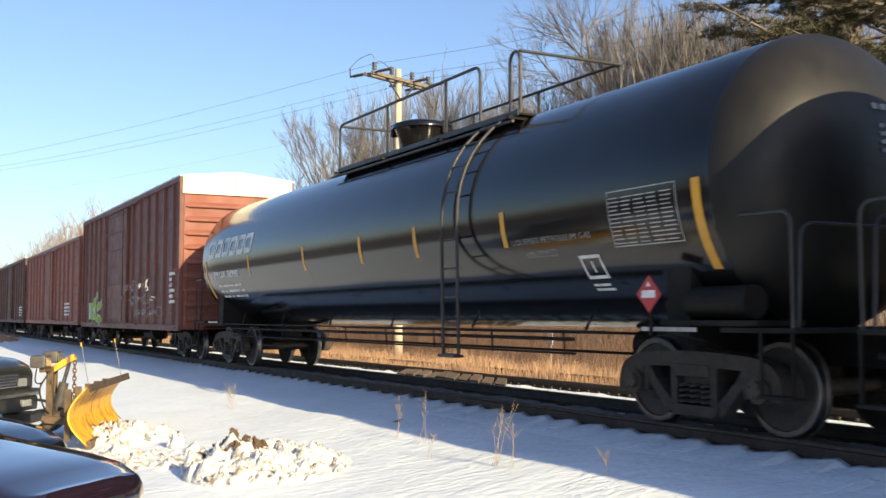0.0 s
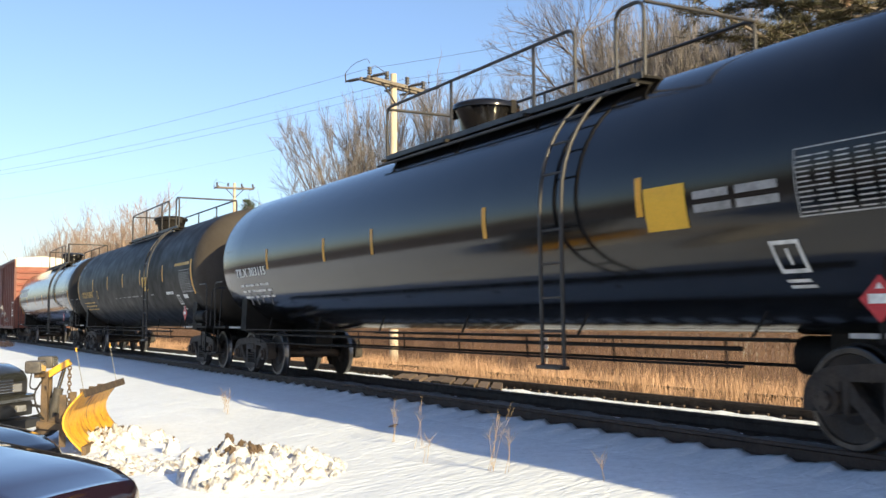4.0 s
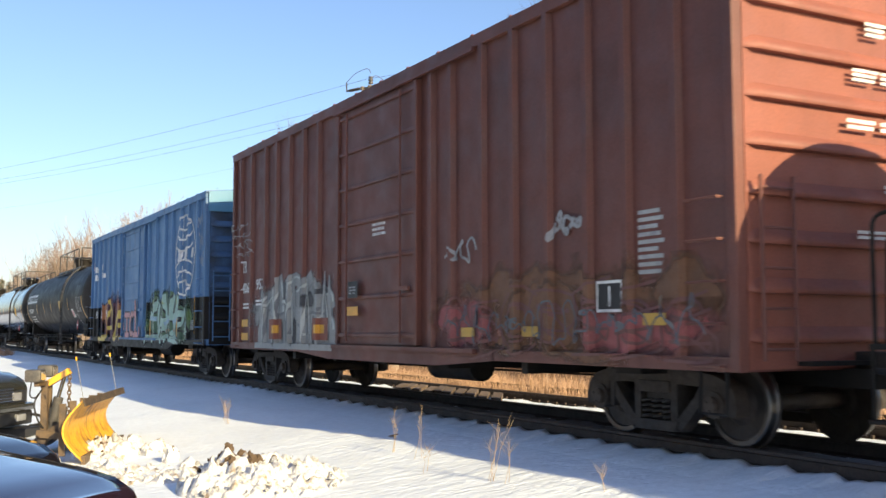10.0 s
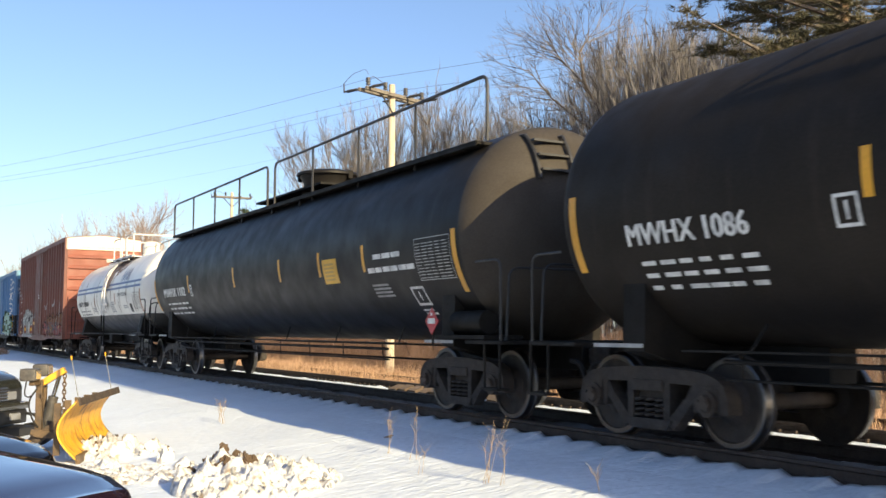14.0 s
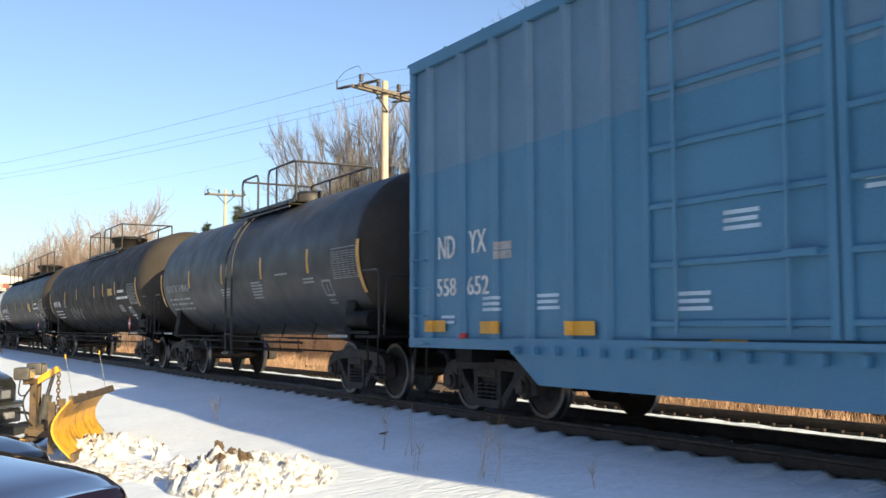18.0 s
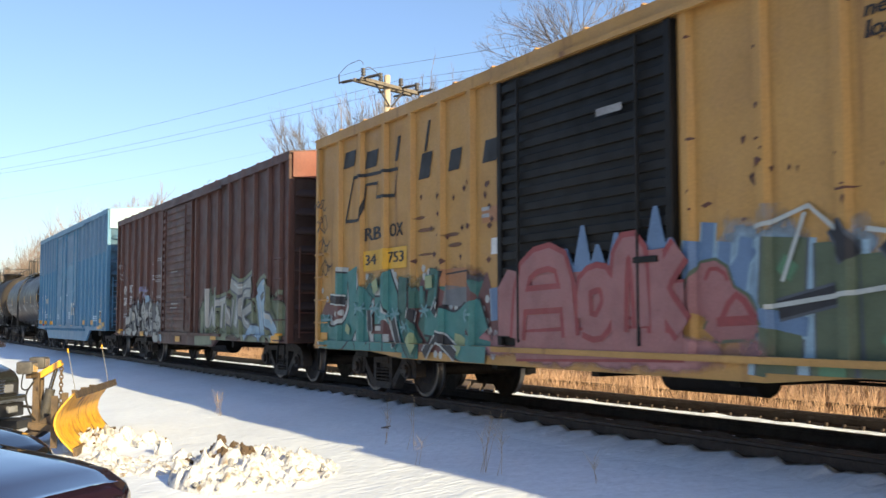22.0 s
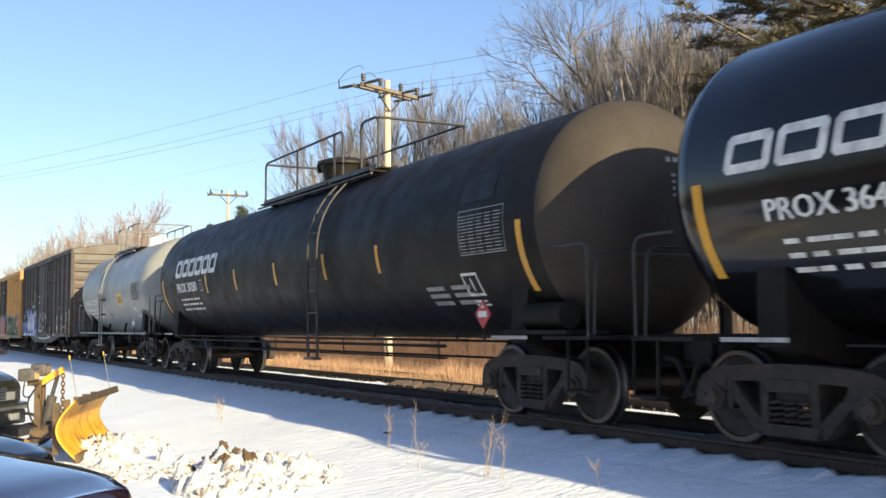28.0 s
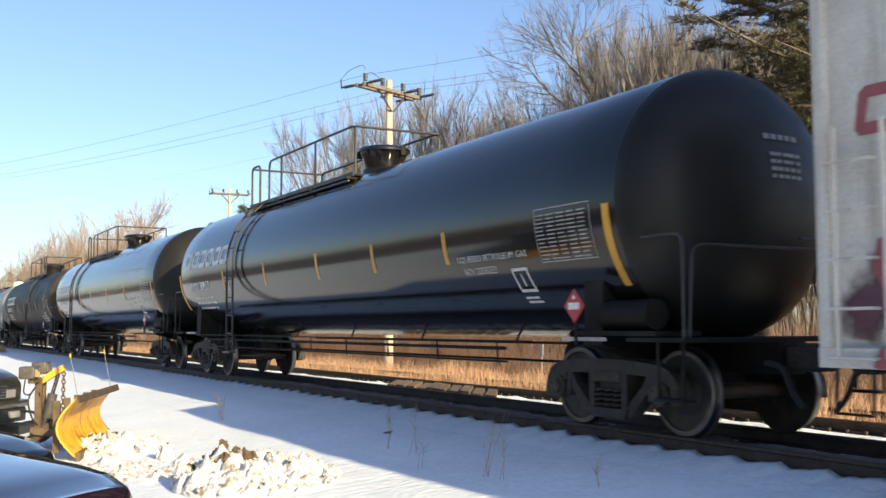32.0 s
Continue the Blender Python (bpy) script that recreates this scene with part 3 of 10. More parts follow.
def cloud(x0, x1, z0, z1, rng, n=26, ragged=0.18):
    """A ragged painted patch; its lower edge stays straight."""
    top = [(x0 + (x1 - x0) * k / n, z1 - rng.uniform(0, ragged) * (z1 - z0) - (0.25 * (z1 - z0) if k in (0, n) else 0)) for k in range(n + 1)]
    return [[top[k], (top[k][0], z0), (top[k + 1][0], z0), top[k + 1]] for k in range(n)]


# ---------------------------------------------------------------- ground and railway
YC = 8.135          # middle of the train's track
RAILS = (7.415, 8.855, 10.75, 12.19)
rng = random.Random(7)
FW, RT = Vector((-0.8755, 0.483)), Vector((0.483, 0.8755))


def spot(right, ahead):
    """A place given by metres to the right of and ahead of the viewer."""
    p = FW * ahead + RT * right
    return p.x, p.y


def ground_z(x, y):
    pts = ((-400, -0.7), (0, -0.64), (2.2, -0.59), (4.2, -0.47), (5.1, -0.385), (5.9, -0.285), (6.4, -0.25), (7.2, -0.20), (9.2, -0.19), (9.8, -0.22), (10.4, -0.19), (12.4, -0.2), (13.6, -0.38), (19, -0.45), (60, -0.3), (900, -0.3))
    for (a, za), (b, zb) in zip(pts, pts[1:]):
        if y <= b:
            z = za + (zb - za) * (max(y, a) - a) / (b - a)
            break
    else:
        z = -0.3
    near = max(0.0, min(1.0, (7.0 - y) / 1.0)) if y > -5 else 0.3
    z += near * (0.035 * noise.noise((x * 0.35, y * 0.5, 3.1)) + 0.008 * noise.noise((x * 1.7, y * 1.1, 0)))
    if y < 7.0:
        z += near * 0.003 * math.sin(5.2 * x + 2.2 * y + 1.3 * noise.noise((x, y * 0.6, 9)))
    return z


def axis(parts):
    out = []
    for a, b, s in parts:
        n = round((b - a) / s)
        out += [a + (b - a) * k / n for k in range(n)]
    return out + [parts[-1][1]]


xs = axis(((-900, -200, 70), (-200, -60, 10), (-60, -24, 0.6), (-24, -3, 0.16), (-3, 10, 1.0), (10, 100, 15), (100, 900, 100)))
ys = axis(((-900, -100, 100), (-100, -5, 9.5), (-5, 1, 0.5), (1, 7.2, 0.14), (7.2, 16, 0.4), (16, 60, 4), (60, 900, 84)))
gv = [(x, y, ground_z(x, y)) for x in xs for y in ys]
ny = len(ys)
gf = [(i * ny + j, (i + 1) * ny + j, (i + 1) * ny + j + 1, i * ny + j + 1) for i in range(len(xs) - 1) for j in range(ny - 1)]
gm = raw_mesh("ground", gv, gf, M_SNOW)
gm.shade_smooth()
tagged(new("ground", gm), "snow-covered open ground with dead grass beyond the tracks", "snow", kind="structure")

# snow heaped against the near rail, melted back in scallops between the ties
v, f = [], []
n = 0
x = -70.0
while x < 4:
    s = (x / 0.56) % 1.0
    saw = (s / 0.75 if s < 0.75 else (1 - s) / 0.25) * 0.085 * (0.75 + 0.4 * noise.noise((x * 0.8, 0, 0)))
    zb = -0.15 + saw * 0.75 + 0.012 * noise.noise((x * 9, 1, 0))
    w = 7.335 + 0.02 * noise.noise((x * 4, 3, 0))
    v += [(x, w, -0.3), (x, w, zb), (x, 7.24, zb - 0.012), (x, 7.05, zb - 0.05 - saw * 0.3), (x, 6.7, ground_z(x, 6.7) + 0.004), (x, 6.55, ground_z(x, 6.55) - 0.03)]
    if n:
        f += [(6 * (n - 1) + k, 6 * n + k, 6 * n + k + 1, 6 * (n - 1) + k + 1) for k in range(5)]
    n += 1
    x += 0.07
bank_me = raw_mesh("snow_bank", v, f, M_SNOW)
bank_me.shade_smooth()
tagged(new("snow_bank", bank_me), "scalloped snow heaped against the near rail", "snow", kind="structure")
# snow left lying between the rails and between the tracks
for name, ya, yb, zt, m_, lab in (("slush_strip", 7.47, 8.35, -0.06, M_GRIT, "oil-darkened grey slush lying between the rails"), ("snow_strip", 9.1, 10.66, -0.13, M_SNOW, "strip of old snow lying along the track")):
    v, f = [], []
    for i, x in enumerate(np.arange(-90, 5, 0.2)):
        for k in range(7):
            e = min(k, 6 - k) / 3
            yy = ya + (yb - ya) * k / 6 + (0.05 * noise.noise((x * 2, k, 0)))
            v.append((x, yy, zt - 0.12 * (1 - min(1, e * 1.6)) + 0.03 * noise.noise((x * 1.5, yy * 2, 4)) + 0.045 * noise.noise((x * 4.7, yy * 3, 6))))
        if i:
            f += [(7 * (i - 1) + k, 7 * i + k, 7 * i + k + 1, 7 * (i - 1) + k + 1) for k in range(6)]
    me = raw_mesh(name, v, f, m_)
    me.shade_smooth()
    tagged(new(name, me), lab, "snow", kind="structure")


def rail_mesh(x0, x1):
    prof = ((-0.07, -0.172), (0.07, -0.172), (0.07, -0.158), (0.014, -0.135), (0.012, -0.05), (0.036, -0.036), (0.036, -0.006), (0.028, 0), (-0.028, 0), (-0.036, -0.006), (-0.036, -0.036), (-0.012, -0.05), (-0.014, -0.135), (-0.07, -0.158))
    bm = bmesh.new()
    a, b = [bm.verts.new((x0, y, z)) for y, z in prof], [bm.verts.new((x1, y, z)) for y, z in prof]
    for i in range(len(prof)):
        j = (i + 1) % len(prof)
        fc = bm.faces.new((a[i], a[j], b[j], b[i]))
        fc.material_index = 1 if i == 7 else 0
    bm.faces.new(a[::-1]), bm.faces.new(b)
    return mesh_of("rail", bm, [M_RAIL, M_RAILTOP])


rail_me = rail_mesh(-600, 120)
rail_rusty = rail_me.copy()
rail_rusty.materials[1] = M_RAIL
tie_me = mesh_of("tie", boxm(-0.115, 0.115, -0.82, 1.2, -0.38, -0.185, bevel=0.008), M_TIE)
spike_me = mesh_of("tie_plate", boxm(-0.09, 0.09, -0.1, 0.17, -0.19, -0.160), M_RAIL)
anchor_me = mesh_of("rail_anchor", boxm(-0.022, 0.022, -0.11, -0.06, -0.2, -0.142, bevel=0.008), M_RAIL)
for name, yc, ys2, me, lab in (("railway_track", YC, RAILS[:2], rail_me, "running track with rust-sided rails half buried in snow"),
                               ("siding_track", 11.47, RAILS[2:], rail_rusty, "rusty siding rails on old timber ties in snow")):
    tr = thing(name, lab, "railway track", pose(0, 0, 0), kind="structure")
    for y in ys2:
        part("rail", me, None, tr).location = (0, y, 0 if yc < 9 else -0.03)
    for k in range(110):
        o = part("tie", tie_me, None, tr)
        o.location = (-58 + k * 0.56, yc, 0)
        if k > 55:
            for y in ys2:
                q = part("tie_plate", spike_me, None, o)
                q.location = (0, y - yc, 0)
            if yc > 9:
                for d in (-0.14, 0.14):
                    part("rail_anchor", anchor_me, None, o).location = (d, RAILS[2] - yc, 0)

deck = thing("crossing_planks", "weathered timber crossing panel lying between the two tracks", "planks", pose(0, 0, 0), kind="structure")
pl_me = boxm(-0.165, 0.165, 0, 1, -0.2, -0.01)
for v in pl_me.verts:      # laid askew across the gap
    v.co = (v.co.x - 1.5 * v.co.y, 9.3 + 0.98 * v.co.y, v.co.z)
pl_me = mesh_of("plank", pl_me, M_PLANK)
for k in range(10):
    o = part("plank", pl_me, None, deck)
    o.location, o.rotation_euler = (-19.05 + k * 0.43, rng.uniform(-0.03, 0.03), rng.uniform(-0.03, 0.01)), (0, 0, rng.uniform(-0.004, 0.004))


# ---------------------------------------------------------------- poles and wires
def utility_pole(m, height, arm_yaw, label):
    p = thing("utility_pole", label, "utility pole", m)
    part("pole", tube(bmesh.new(), [(0, 0, -0.6), (0, 0, height * 0.5), (0, 0, height)], 0.17, 14, 0.115), M_POLE, p, smooth=40)
    R = Matrix.Rotation(radians(arm_yaw), 4, "Z")
    z = height - 0.42
    for ya in (-0.235, 0.125):
        part("crossarm", turn_bm(boxm(-1.55, 1.55, ya, ya + 0.11, z - 0.065, z + 0.065, bevel=0.01), R), M_ARM, p)
    for xx in (-1.5, -0.4, 0.4, 1.5):
        part("spacer_bolt", turn_bm(tube(bmesh.new(), [(xx, -0.26, z), (xx, 0.26, z)], 0.022, 6), R), M_INS, p)
    for s in (-1, 1):
        part("brace", turn_bm(tube(bmesh.new(), [(s * 0.75, -0.15, z - 0.05), (s * 0.05, -0.17, z - 0.75)], 0.034, 6), R), M_INS, p)
    for xx in (-1.45, -0.55, 0.55, 1.45):
        b = bmesh.new()
        for zz, r0 in ((0.06, 0.022), (0.12, 0.085), (0.17, 0.055), (0.22, 0.09), (0.27, 0.06), (0.32, 0.08)):
            tube(b, [(xx, -0.18, z + zz), (xx, -0.18, z + zz + 0.05)], r0, 8)
        part("insulator", turn_bm(b, R), M_INS, p, smooth=40)
    b = tube(bmesh.new(), rounded([(-1.45, -0.145, z + 0.3), (-1.3, -0.3, z + 0.45), (-0.7, -0.3, z + 0.25), (-0.2, -0.1, z - 0.1)], 0.1), 0.012, 5)
    part("jumper_cable", turn_bm(b, R), M_WIRE, p)
    for xx in (-1.45, 0.55, 1.45):      # strain insulators on the wires at both sides, with pins for the jumpers
        for sy in (-1, 1):
            b = tube(bmesh.new(), [(xx, sy * 0.2, z + 0.02), (xx, sy * 0.95, z + 0.035)], 0.035, 6)
            for q in range(5):
                tube(b, [(xx, sy * (0.4 + 0.1 * q), z + 0.025), (xx, sy * (0.43 + 0.1 * q), z + 0.026)], 0.06, 8)
            part("strain_insulator", turn_bm(b, R), M_INS, p)
    part("jumper_pin", turn_bm(tube(bmesh.new(), [(-1.45, 1.0, z), (-1.45, 1.02, z + 0.34)], 0.028, 6), R), M_INS, p)
    part("jumper_cable", turn_bm(tube(bmesh.new(), rounded([(-1.45, 1.02, z + 0.34), (-1.45, 0.6, z + 0.62), (-1.45, -0.1, z + 0.72), (-1.45, -0.18, z + 0.5)], 0.2), 0.01, 5), R), M_WIRE, p)
    return p


LINE = Vector((0.927, 0.375, 0))          # the way the wires run
P0 = Vector((-33.0, 16.0, -0.45))
ARM = math.degrees(math.atan2(0.927, -0.375))
utility_pole(Matrix.Translation(P0), 10.55, ARM, "weathered timber utility pole with a single crossarm")
for k, (d, z0) in enumerate(((-46, -0.4), (48, 0.2))):
    q = P0 + LINE * d
    utility_pole(Matrix.Translation((q.x, q.y, z0)), 10.4, ARM, "timber utility pole carrying the same three wires")


def wire(a, b, sag, r=0.011):
    a, b = Vector(a), Vector(b)
    return tube(bmesh.new(), [a.lerp(b, k / 16) - Vector((0, 0, 4 * sag * (k / 16) * (1 - k / 16))) for k in range(17)], r, 5)


side_dir = Vector((math.cos(radians(ARM)), math.sin(radians(ARM)), 0))
for off in (-1.45, 0.55, 1.45):
    for d0, d1 in ((-46, 0), (0, 48)):
        a, b = P0 + LINE * d0 + side_dir * off, P0 + LINE * d1 + side_dir * off
        w = new("power_line", mesh_of("power_line", wire((a.x, a.y, 10.0), (b.x, b.y, 10.0), 0.55, 0.006), M_WIRE))
        tagged(w, "dark overhead power line slung between timber poles", "cable", "overhead wires")
a, b = P0 + LINE * -46, P0
w = new("telephone_line", mesh_of("telephone_line", wire((a.x, a.y, 8.3), (b.x, b.y, 8.3), 0.6, 0.0025), M_WIRE))
tagged(w, "thin telephone line below the power lines", "cable", "overhead wires")
x, y = spot(-17.2, 82)
utility_pole(pose(x, y, -0.4), 12.7, 85, "distant timber utility pole beyond the tracks")


# ---------------------------------------------------------------- trees and growth
def twig_tube(V, F, p, q, r0, r1, n=3):
    d = (q - p).normalized()
    u = d.orthogonal().normalized()
    w = d.cross(u)
    i = len(V)
    for c, r in ((p, r0), (q, r1)):
        for k in range(n):
            a = 2 * math.pi * k / n
            V.append(tuple(c + (u * math.cos(a) + w * math.sin(a)) * r))
    F += [(i + k, i + (k + 1) % n, i + n + (k + 1) % n, i + n + k) for k in range(n)]


def sprout(V, F, rg, p, d, length, r, level, top, kids, spread, up, bend=0.10):
    """A stem that carries ever finer shoots, all of them turning upwards."""
    segs = (5, 4, 3, 1)[min(level, 3)]
    pts = [p]
    for k in range(segs):
        d = (d + Vector((rg.gauss(0, bend), rg.gauss(0, bend), rg.gauss(0, bend * 0.5) + up))).normalized()
        p = p + d * length / segs
        pts.append(p)
        fat = 0.62 if level < top else 0.7
        twig_tube(V[min(level, 1)], F[min(level, 1)], pts[k], p, r * (1 - fat * k / segs), r * (1 - fat * (k + 1) / segs), 6 if level == 0 else 4 if level == 1 else 3)
    if level >= top:
        return
    for k in range(kids[level]):
        s = rg.uniform(0.25, 1.0) ** 0.8
        i = min(int(s * segs), segs - 1)
        o = pts[i].lerp(pts[i + 1], s * segs - i)
        a = rg.uniform(0, 2 * math.pi)
        e = d.orthogonal().normalized()
        side = e * math.cos(a) + d.cross(e) * math.sin(a)
        nd = (d + side * spread * rg.uniform(0.5, 1.3)).normalized()
        sprout(V, F, rg, o, nd, length * rg.uniform(0.3, 0.52) * (1.15 - 0.35 * s), r * (0.4, 0.4, 0.5)[level], level + 1, top, kids, spread, up, bend)


def tree_of(V, F, label, twig):
    t = thing("bare_tree", label, "tree")
    part("trunk", raw_mesh("trunk", V[0], F[0], M_BARK), None, t)
    part("crown", raw_mesh("crown", V[1], F[1], twig), None, t, "bare spreading twigs")
    t["height"] = max(v[2] for v in V[1])
    return t


def fan_tree(seed, h, label, twig, stems, lean, kids, spread=0.55, up=0.06, r=0.1):
    """Several stems from one root that open like a fan."""
    rg = random.Random(seed)
    V, F = ([], []), ([], [])
    for k in range(stems):
        a = 2 * math.pi * (k + rg.uniform(-0.3, 0.3)) / stems
        q = lean * rg.uniform(0.35, 1.1)
        d = Vector((math.cos(a) * q, math.sin(a) * q, 1)).normalized()
        sprout(V, F, rg, Vector((0.2 * math.cos(a), 0.2 * math.sin(a), -0.6)), d, h * rg.uniform(0.6, 0.78), r * rg.uniform(0.7, 1.1), 0, 3, kids, spread, up)
    return tree_of(V, F, label, twig)


def limbed_tree(seed, label, twig, limbs, kids=(9, 6, 5), spread=0.75):
    """A single tree drawn by its main limbs (across, up), each with its own shoots."""
    rg = random.Random(seed)
    V, F = ([], []), ([], [])
    for r0, r1, pts in limbs:
        P = [Vector((x, rg.uniform(-0.7, 0.7) * (i > 0), z)) for i, (x, z) in enumerate(pts)]
        n = len(P) - 1
        for i in range(n):
            ra, rb = r0 + (r1 - r0) * i / n, r0 + (r1 - r0) * (i + 1) / n
            twig_tube(V[0], F[0], P[i], P[i + 1], ra, rb, 6)
            if P[i + 1].z > 5:
                d = (P[i + 1] - P[i]).normalized()
                for k in range(kids[0]):
                    a = rg.uniform(0, 6.283)
                    e = d.orthogonal().normalized()
                    nd = (d * 0.8 + (e * math.cos(a) + d.cross(e) * math.sin(a)) * spread * rg.uniform(0.6, 1.3)).normalized()
                    sprout(V, F, rg, P[i].lerp(P[i + 1], rg.random()), nd, rg.uniform(1.6, 3.0), 0.024, 1, 3, kids, spread, 0.05, 0.14)
    return tree_of(V, F, label, twig)


def set_tree(src, px, dep, top, yaw, z=-0.45, wide=1.0):
    """A copy whose crown ends at a height given by its slope as seen from the viewer."""
    x, y = spot((px - 784) / 1808 * dep, dep)
    o = copy_thing(src, pose(x, y, z, 0, 0, yaw))
    k = (EYE - z + (580 - top) / 1808 * dep) / src["height"] * 1.07
    o.scale = (k * wide, k * wide, k)
    return o


TREE_A = fan_tree(3, 12.5, "leafless grey-brown tree opening into a broad fan of fine twigs", M_TWIG, 8, 0.42, (10, 9, 6), r=0.085)
TREE_B = fan_tree(11, 14.0, "leafless multi-stemmed tree with upswept twigs", M_TWIG, 9, 0.27, (9, 7, 6), spread=0.42, up=0.09, r=0.11)
TREE_D = fan_tree(19, 12.0, "leafless multi-stemmed tree with a ragged rounded crown", M_TWIG, 7, 0.36, (11, 9, 6), spread=0.6, r=0.085)
TREE_L = fan_tree(29, 12.0, "leafless tree standing behind the car park", M_TWIG, 4, 0.34, (6, 4, 2), spread=0.7, r=0.13)
# grove behind the near utility pole, then the taller one towards the pines
for k, (px, dep, top) in enumerate(((582, 60, 240), (618, 58, 186), (655, 61, 168), (700, 60, 180), (742, 59, 164), (780, 61, 152), (832, 62, 178), (885, 58, 168), (922, 60, 150), (966, 62, 160), (1012, 56, 165), (1062, 55, 130),
                                   (1128, 48, 66), (1168, 46, 30), (1212, 48, 20), (1262, 47, 34), (1312, 46, 58), (1372, 50, 60), (1432, 48, 40), (1505, 50, 30), (1570, 46, 30),
                                   (1108, 57, 58), (1150, 54, 30), (1192, 56, 22), (1238, 55, 12), (1288, 54, 18), (1340, 56, 14), (1405, 53, 5), (1468, 55, 0), (1540, 52, 0), (1600, 54, 0))):
    set_tree((TREE_A, TREE_D, TREE_B)[k % 3] if px < 1100 else (TREE_B, TREE_B, TREE_D)[k % 3], px, dep, top, 67 * k, wide=0.74 if px < 1000 else 0.8)
for t, px, dep in ((TREE_A, 640, 75), (TREE_B, 760, 74), (TREE_D, 905, 76)):
    x, y = spot((px - 784) / 1808 * dep, dep)
    t.matrix_world = pose(x, y, -0.45)
TREE_C = limbed_tree(23, "leafless tree with a leaning trunk and open drooping crown", M_TWIG, (
    (0.17, 0.12, ((0.6, -0.6), (0.5, 4.0), (0.15, 8.0), (-0.3, 10.9))), (0.12, 0.03, ((-0.3, 10.9), (-1.0, 12.4), (-1.9, 14.0), (-2.1, 15.4), (-1.5, 16.4))),
    (0.09, 0.02, ((-0.3, 10.9), (-1.9, 11.9), (-3.4, 13.2), (-4.6, 14.6))), (0.08, 0.02, ((0.15, 8.0), (-1.6, 9.9), (-3.3, 11.0), (-4.9, 12.0))), (0.05, 0.02, ((-1.9, 14.0), (-3.0, 15.2), (-3.6, 16.0))),
    (0.08, 0.02, ((0.15, 8.0), (1.3, 10.4), (1.7, 12.6)))), (9, 8, 7))
x, y = spot((1100 - 784) / 1808 * 50, 50)
TREE_C.matrix_world = pose(x, y, -0.45, 0, 0, math.degrees(math.atan2(RT.y, RT.x)))
TREE_F = fan_tree(41, 15.0, "distant leafless tree with sunlit tan twigs", M_TWIGF, 7, 0.36, (9, 8, 5), r=0.13)
TREE_G = fan_tree(43, 14.0, "distant leafless tree with an open tan crown", M_TWIGF, 3, 0.2, (16, 9, 6), spread=0.8, r=0.14)
for k, (px, dep, top) in enumerate(((78, 150, 425), (102, 140, 397), (128, 150, 408), (150, 135, 396), (172, 145, 384), (196, 130, 386), (222, 125, 362), (243, 140, 384), (262, 150, 378), (50, 170, 440), (88, 170, 415), (180, 160, 390), (118, 165, 404), (140, 172, 400), (160, 168, 394), (208, 165, 392), (232, 158, 394), (66, 160, 436),
                                   (285, 170, 436), (312, 180, 448), (340, 170, 445), (20, 220, 462), (40, 210, 455))):
    set_tree(TREE_G if px in (222, 262) else TREE_F, px - 4, dep, top - (22 if px == 222 else 13), 47 * k, wide=0.85)
for t, px, dep in ((TREE_F, 150, 190), (TREE_G, 205, 205)):
    x, y = spot((px - 784) / 1808 * dep, dep)
    t.matrix_world = pose(x, y, -0.45)


# wood behind the viewer
gw = random.Random(17)
for k in range(20):
    m_ = pose(-45 + 5.2 * k + gw.uniform(-2, 2), -28 - gw.uniform(0, 12), -0.6, 0, 0, gw.uniform(0, 360))
    if k:
        o = copy_thing(TREE_L, m_)
    else:
        o = TREE_L
        o.matrix_world = m_
    o.scale = (gw.uniform(1.1, 1.45),) * 3


def needles(V, F, rg, p, d, length, size, n):
    """Clumps of needle blades along a shoot."""
    for k in range(n):
        o = p + d * length * (0.25 + 0.8 * k / n) + Vector((rg.gauss(0, size * 0.3), rg.gauss(0, size * 0.3), rg.gauss(0, size * 0.12)))
        for j in range(8):
            a = (Vector((rg.gauss(0, 1), rg.gauss(0, 1), rg.gauss(0.3, 0.45))) + d * 0.6).normalized()
            b = a.orthogonal().normalized() * size * 0.045
            i = len(V)
            V += [tuple(o - b), tuple(o + b), tuple(o + a * size * rg.uniform(0.7, 1.2))]
            F.append((i, i + 1, i + 2))


